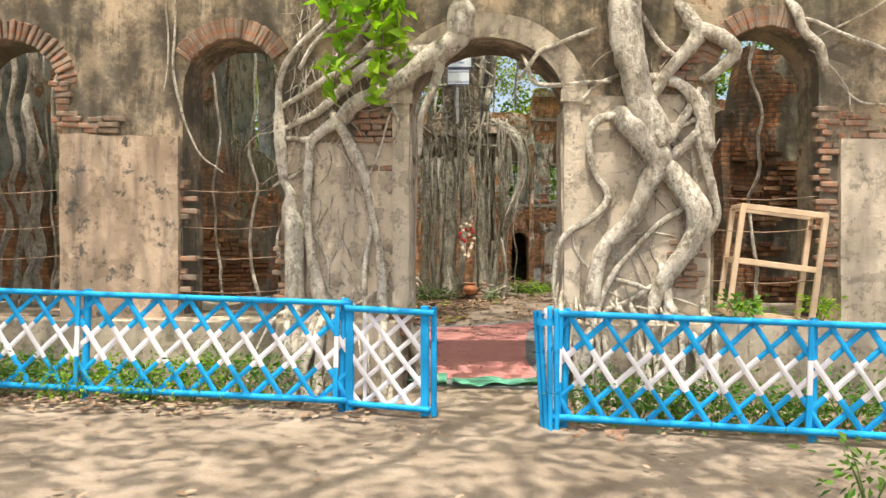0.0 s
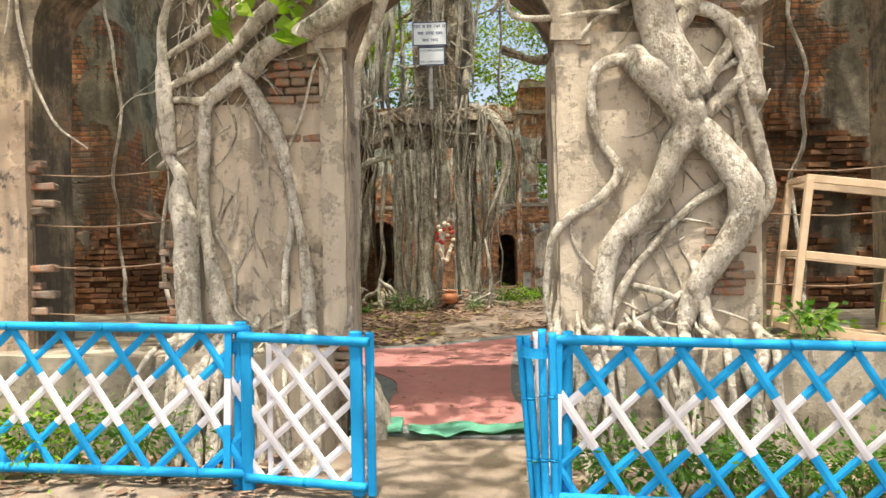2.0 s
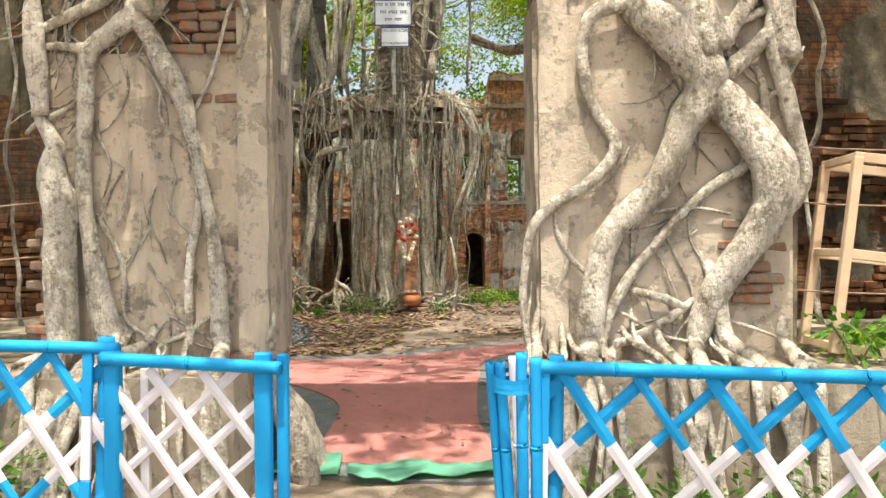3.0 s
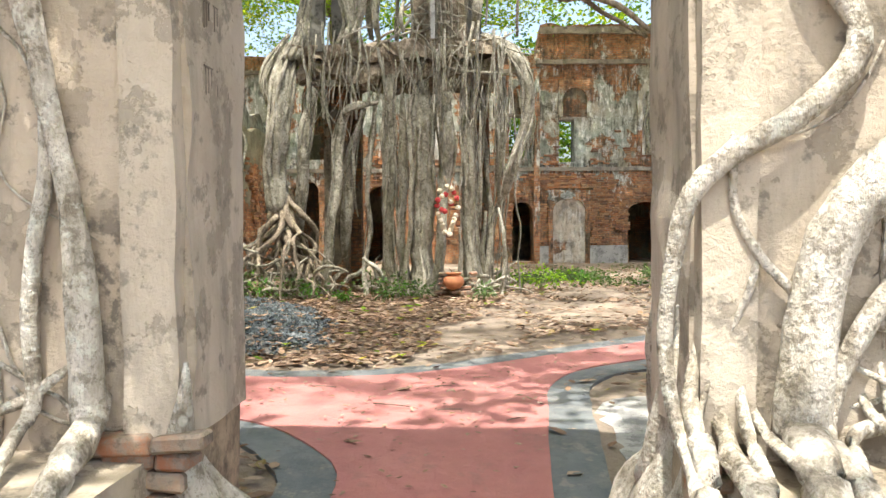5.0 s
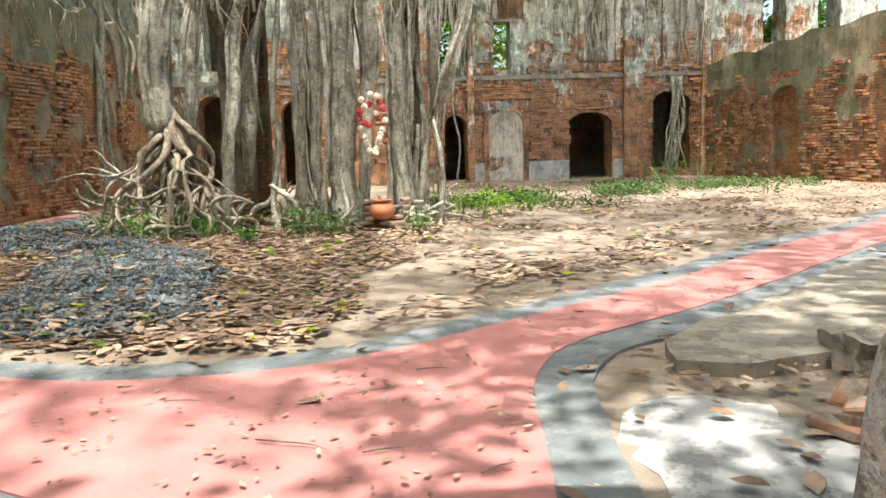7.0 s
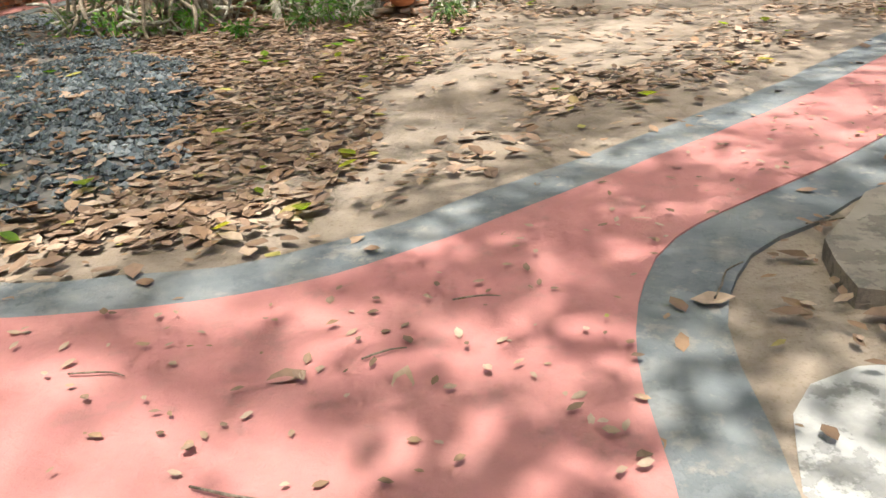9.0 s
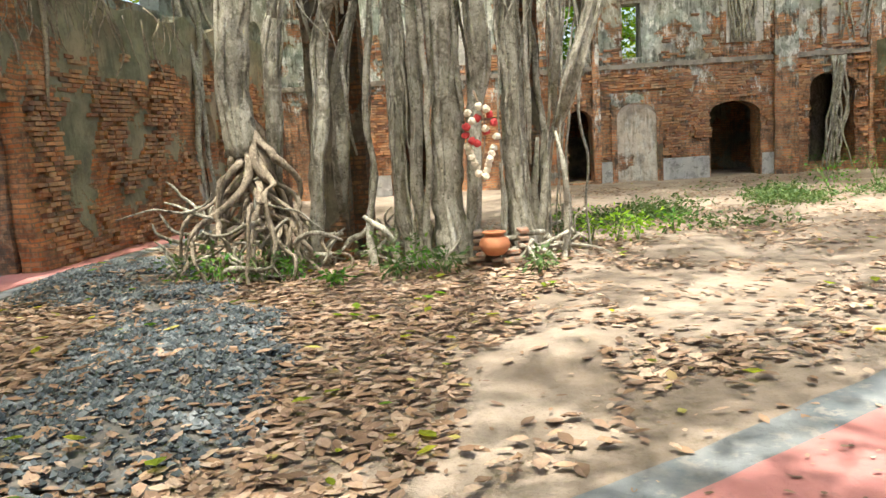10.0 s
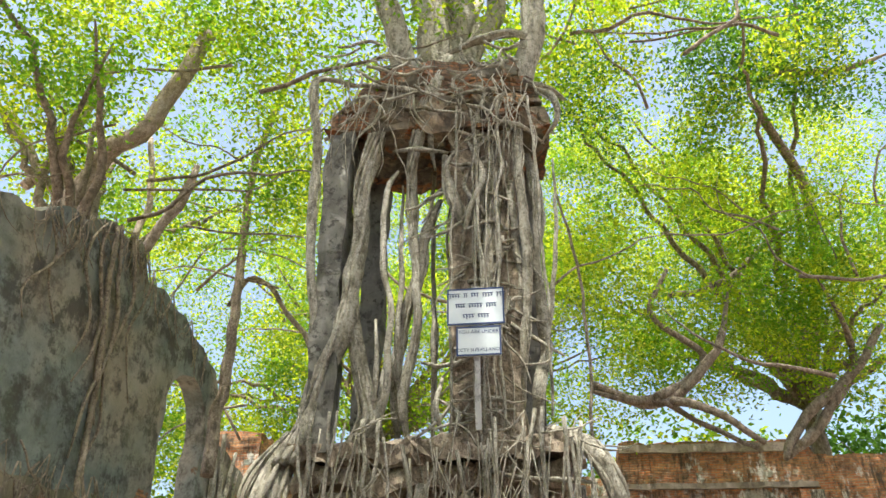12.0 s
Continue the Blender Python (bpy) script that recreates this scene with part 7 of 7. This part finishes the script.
def litter_density(x, y):
    if in_poly(RED, x, y):
        return 0.006
    if in_poly(BORDER, x, y):
        return 0.02
    if y < 8.4:
        return 0.0
    if 1.0 < x < 5.5 and y < 13.2 + 0.45 * max(0.0, x - 1.9):
        return 0.03
    drift = noise.noise(Vector((x * 0.9, y * 0.9, 3))) + 0.5 * noise.noise(Vector((x * 2.3, y * 2.3, 7)))
    d = 0.85 + 0.8 * drift if x < 0.25 + 0.2 * (y - 13.2) + 0.3 * drift else 0.12 + 0.7 * drift
    if in_poly(STRIP, x, y):
        d *= 0.15
    if gravel_height(x, y) > 0.03:
        d *= 0.28
    if y > 19:
        d *= max(0.12, 1 - (y - 19) / 5)
    return max(0.03, min(1.0, d))


def dry_leaves(name, pts, seed, size=0.115, lift=0.012, material=M_DRY, label="curled brown fallen leaves strewn over the earth"):
    """Curled dry leaves lying on the ground."""
    rng = random.Random(seed)
    verts, faces = [], []
    for x, y in pts:
        l = size * rng.uniform(0.5, 1.25)
        w = l * rng.uniform(0.45, 0.62)
        a = rng.uniform(0, 2 * math.pi)
        tilt, curl = rng.uniform(-0.45, 0.45), rng.uniform(0.0, 0.55)
        skew, bend = rng.uniform(-0.25, 0.25), rng.uniform(-0.3, 0.3)
        ca, sa = math.cos(a), math.sin(a)
        z0 = ground_z(x, y) + gravel_height(x, y) + lift + rng.uniform(0, 0.02)
        k = len(verts)
        for u, v in ((-0.5, 0), (-0.15, 0.5), (0.2, 0.42), (0.5, 0), (0.2, -0.42), (-0.15, -0.5), (0.0, 0.0)):
            px, py = u * l + skew * v * l, v * w * rng.uniform(0.75, 1.2) + bend * u * u * l
            z = curl * (abs(v) * w + u * u * l * 0.8) + tilt * px * 0.6
            verts.append((x + px * ca - py * sa, y + px * sa + py * ca, max(z0 + z, z0 - 0.01)))
        for q in range(6):
            faces.append((k + q, k + (q + 1) % 6, k + 6))
    ob = raw_object(name, verts, faces, material)
    return tagged(ob, label, "leaves", kind="stuff")


dry_leaves("leaf_litter", scatter(21000, (-6.5, 8.0, 9.0, 24.0), 1, litter_density), 2, lift=0.014)
dry_leaves("leaf_litter", scatter(1500, (-5.5, 5.5, 6.9, 8.2), 5, lambda x, y: 0.0 if -0.6 < x < 1.1 else max(0.05, 0.5 + 0.8 * noise.noise(Vector((x, y, 1))))), 6, 0.10, 0.02)
dry_leaves("leaf_litter", scatter(420, (-5.5, 5.5, 2.0, 7.0), 7, lambda x, y: max(0.03, 0.3 + 0.9 * noise.noise(Vector((x * 0.8, y, 8))))), 8, 0.07, 0.02)

dry_leaves("leaf_litter", scatter(5200, (1.6, 11.0, 18.5, 30.6), 25, lambda x, y: 0.0 if in_poly(BORDER, x, y) else max(0.03, 0.4 + 1.1 * noise.noise(Vector((x * 0.5, y * 0.5, 6))))), 26, 0.085, 0.012)
dry_leaves("leaf_litter", scatter(16000, (-6.5, 8.0, 9.0, 24.0), 35, litter_density), 36, 0.045, 0.01)
dry_leaves("leaf_litter", scatter(150, (-6.5, 6.0, 9.0, 20.0), 55, litter_density), 56, 0.12, 0.04, M_LEAF, "fresh yellow-green fallen leaves among the brown ones")
dry_leaves("leaf_litter", scatter(260, (1.7, 4.6, 11.3, 13.0), 45, lambda x, y: 0.0 if in_poly(BORDER, x, y) else max(0.0, 0.2 + 1.2 * noise.noise(Vector((x * 1.2, y * 1.2, 2))))), 46, 0.06, 0.03)
dry_leaves("leaf_scraps", scatter(420, (-2.5, 3.5, 8.9, 14.5), 15, lambda x, y: 0.9 * in_poly(RED, x, y)), 16, 0.042, 0.034)


def gravel():
    pts = scatter(9500, (-5.5, -0.5, 12.8, 21.2), 11, lambda x, y: 0.0 if in_poly(BORDER, x, y) else max(0.0, min(1.0, gravel_height(x, y) * 14 * (0.7 + 1.2 * noise.noise(Vector((x * 1.3, y * 1.3, 0)))))))
    rng = random.Random(12)
    verts, faces = [], []
    for x, y in pts:
        r = rng.uniform(0.012, 0.034)
        z = ground_z(x, y) + gravel_height(x, y) + 0.01 + rng.uniform(0, 0.02)
        k = len(verts)
        for dx, dy, dz in ((1, 0, 0), (-1, 0, 0), (0, 1, 0), (0, -1, 0), (0, 0, 1), (0, 0, -1)):
            verts.append((x + dx * r * rng.uniform(0.7, 1.3) + rng.uniform(-0.3, 0.3) * r, y + dy * r * rng.uniform(0.7, 1.3) + rng.uniform(-0.3, 0.3) * r, z + dz * r * rng.uniform(0.5, 1.0)))
        for a, b, c in ((0, 2, 4), (2, 1, 4), (1, 3, 4), (3, 0, 4), (2, 0, 5), (1, 2, 5), (3, 1, 5), (0, 3, 5)):
            faces.append((k + a, k + b, k + c))
    tagged(raw_object("gravel_heap", verts, faces, M_GRAVEL), "low heaps of blue-grey crushed stone among leaves", "gravel", kind="stuff")
    vs, fs = [], []
    n = 60
    for j in range(n + 1):
        for i in range(n + 1):
            x, y = -5.6 + 5.0 * i / n, 13.1 + 8.2 * j / n
            h = gravel_height(x, y)
            vs.append((x, y, ground_z(x, y) + h - (0.0 if h > 0.004 else 0.06)))
    for j in range(n):
        for i in range(n):
            a = j * (n + 1) + i
            fs.append((a, a + 1, a + n + 2, a + n + 1))
    tagged(raw_object("gravel_bed", vs, fs, M_GRAVEL_BED, smooth=True), "dusty grey mound under the crushed stone", "gravel", kind="structure")


M_GRAVEL_BED = mat_plain("gravel_dust", (0.11, 0.11, 0.11), (0.21, 0.19, 0.165), 14, 0.95, 0.8, 0.1)
gravel()


def herb(x, y, z, size, seed, mat, kind_label, count=90, leaf=0.07):
    h = thing("herb", pose(x, y, z), kind_label, "plant", "low plants")
    rng = np.random.default_rng(seed)
    r = random.Random(seed)
    for k in range(4):
        a = r.uniform(0, 6.28)
        limb("stem", [(0, 0, -0.03), (0.25 * size * math.cos(a), 0.25 * size * math.sin(a), 0.5 * size), (0.5 * size * math.cos(a), 0.5 * size * math.sin(a), 0.85 * size)], [0.008, 0.006, 0.003], M_STEM, h, step=0.15, sides=5)
    p = rng.normal(size=(count, 3)) * (0.42 * size, 0.38 * size, 0.24 * size) + (0, 0, 0.5 * size)
    p[:, 2] = np.abs(p[:, 2]) + 0.02
    leaf_object("leaves", leaf_arrays(p, leaf, leaf * 0.5, seed), mat, h)


M_WEED = mat_leaf("weed_leaf", (0.05, 0.11, 0.035), (0.13, 0.18, 0.06), 0.25)
M_STEM = mat_plain("green_stem", (0.10, 0.16, 0.05), (0.18, 0.22, 0.08), 10)
rng = random.Random(77)
for k in range(15):
    x = (-5.2 + 0.32 * k) if k < 12 else 0.0
    if k < 12 and x < -0.95:
        herb(x + rng.uniform(-0.1, 0.1), 7.62 + rng.uniform(-0.1, 0.2), ground_z(x, 7.7), rng.uniform(0.36, 0.5), k, M_SPROUT if k in (6, 7, 9) else M_HERB, "bushy green bedding plant behind the fence", 360, 0.055)
for k in range(11):
    x = 1.35 + 0.36 * k
    herb(x, 7.30 - 0.1 * x + rng.uniform(0.0, 0.25), ground_z(x, 7.2), rng.uniform(0.36, 0.5), 40 + k, M_HERB, "feathery green bedding plant behind the fence", 360, 0.055)
for k, (x, y, s, m) in enumerate(((2.55, 5.0, 0.42, M_HERB), (3.05, 8.2, 0.2, M_SPROUT), (3.75, 8.15, 0.26, M_SPROUT), (2.9, 8.0, 0.3, M_HERB), (-2.9, 18.2, 0.42, M_WEED), (-2.45, 18.05, 0.36, M_HERB), (-2.0, 18.15, 0.4, M_WEED), (-1.7, 18.3, 0.3, M_HERB), (-0.75, 18.5, 0.5, M_WEED), (-0.3, 18.25, 0.36, M_HERB), (0.02, 18.1, 0.3, M_WEED), (-1.1, 17.7, 0.2, M_HERB), (1.02, 17.9, 0.26, M_WEED), (-0.5, 18.0, 0.24, M_WEED), (-2.6, 18.6, 0.5, M_WEED), (1.72, 10.0, 0.12, M_SPROUT), (8.3, 26.5, 0.9, M_HERB), (1.75, 19.9, 0.4, M_SPROUT), (2.05, 19.8, 0.42, M_SPROUT), (2.35, 19.95, 0.36, M_SPROUT), (2.9, 20.4, 0.3, M_HERB), (6.6, 24.5, 0.6, M_HERB), (7.7, 27.5, 0.7, M_WEED))):
    z = ground_z(x, y) if y < 7.9 or y > 8.9 else 0.70
    herb(x, y, z, s, 60 + k, m, "leafy green weed rooted by the roots and stones", 90, 0.075)




def grass():
    pts = scatter(1500, (1.4, 10.0, 19.0, 29.0), 21, lambda x, y: max(0.0, min(1.0, 0.25 + 1.9 * noise.noise(Vector((x * 0.8, y * 0.8, 9))) - abs(y - 21.2 - 0.45 * x) * 0.35)))
    c = np.array([(x, y, ground_z(x, y) + 0.07) for x, y in pts])
    r = np.random.default_rng(3)
    c = np.repeat(c, 4, 0) + r.normal(size=(len(c) * 4, 3)) * (0.1, 0.1, 0.07)
    c[:, 2] = np.maximum(c[:, 2], 0.1)
    tagged(leaf_object("weed_patch", leaf_arrays(c, 0.09, 0.034, 4), M_WEED), "patchy low green weeds across the bare yard", "weeds", kind="stuff")


grass()


def slab():
    ob = paving("broken_slab", [(1.95, 11.75), (2.1, 12.25), (2.9, 12.85), (4.6, 14.3), (5.5, 13.8), (3.7, 12.2), (2.75, 11.75), (2.3, 11.58)], 0.075, M_STONE, "low weathered masonry footing beside the path", 0.09)
    tagged(ob, "low weathered masonry footing beside the path", "masonry")
    ob = mesh_object("stone_block", rough_box(2.75, 3.2, 11.55, 11.9, 0.0, ground_z(2.9, 11.7) + 0.16, 0.05, 0.05, 5.0), M_STONE)
    tagged(ob, "weathered mossy stone block beside the footing", "stone")
    rng = random.Random(8)
    rubble = thing("rubble", pose(2.7, 10.6, ground_z(2.7, 10.6)), "broken bricks and stones heaped behind the pier", "rubble")
    for k in range(16):
        lay_brick(rubble, pose(rng.uniform(-0.6, 1.0), rng.uniform(-0.5, 0.7), 0.04 + 0.03 * rng.random(), rng.uniform(-20, 20), rng.uniform(-20, 20), rng.uniform(0, 180)), k)
    lane = thing("rubble", pose(1.3, 6.75, ground_z(1.3, 6.75)), "flat stones lying at the foot of the fence", "rubble")
    for k in range(9):
        lay_brick(lane, pose(rng.uniform(-0.3, 0.6), rng.uniform(-0.15, 0.2), 0.02, 90 + rng.uniform(-8, 8), rng.uniform(-8, 8), rng.uniform(0, 180)), k)


slab()


def sticks():
    for k, (x, y, l, a) in enumerate(((0.15, 11.0, 0.34, -0.5), (0.5, 10.9, 0.16, 0.1), (2.2, 12.3, 0.3, 0.0), (0.45, 11.6, 0.14, 0.3), (0.9, 10.7, 0.15, 0.5), (-0.4, 11.6, 0.18, -0.2), (0.75, 11.9, 0.16, 0.0), (1.6, 11.9, 0.3, 0.9))):
        z = ground_z(x, y) + 0.042
        t = thing("twig", pose(x, y, z, 0, 0, math.degrees(a)), "thin dry brown twig lying on the path", "twig", "fallen twigs")
        limb("stem", [(-l / 2, 0, 0), (-l / 6, 0.03 * l, 0.004), (l / 5, 0.1 * l, 0.0), (l / 2, 0.0, 0.002)], [0.0035, 0.004, 0.003, 0.002], M_BRANCH, t, step=0.05, sides=6)


sticks()
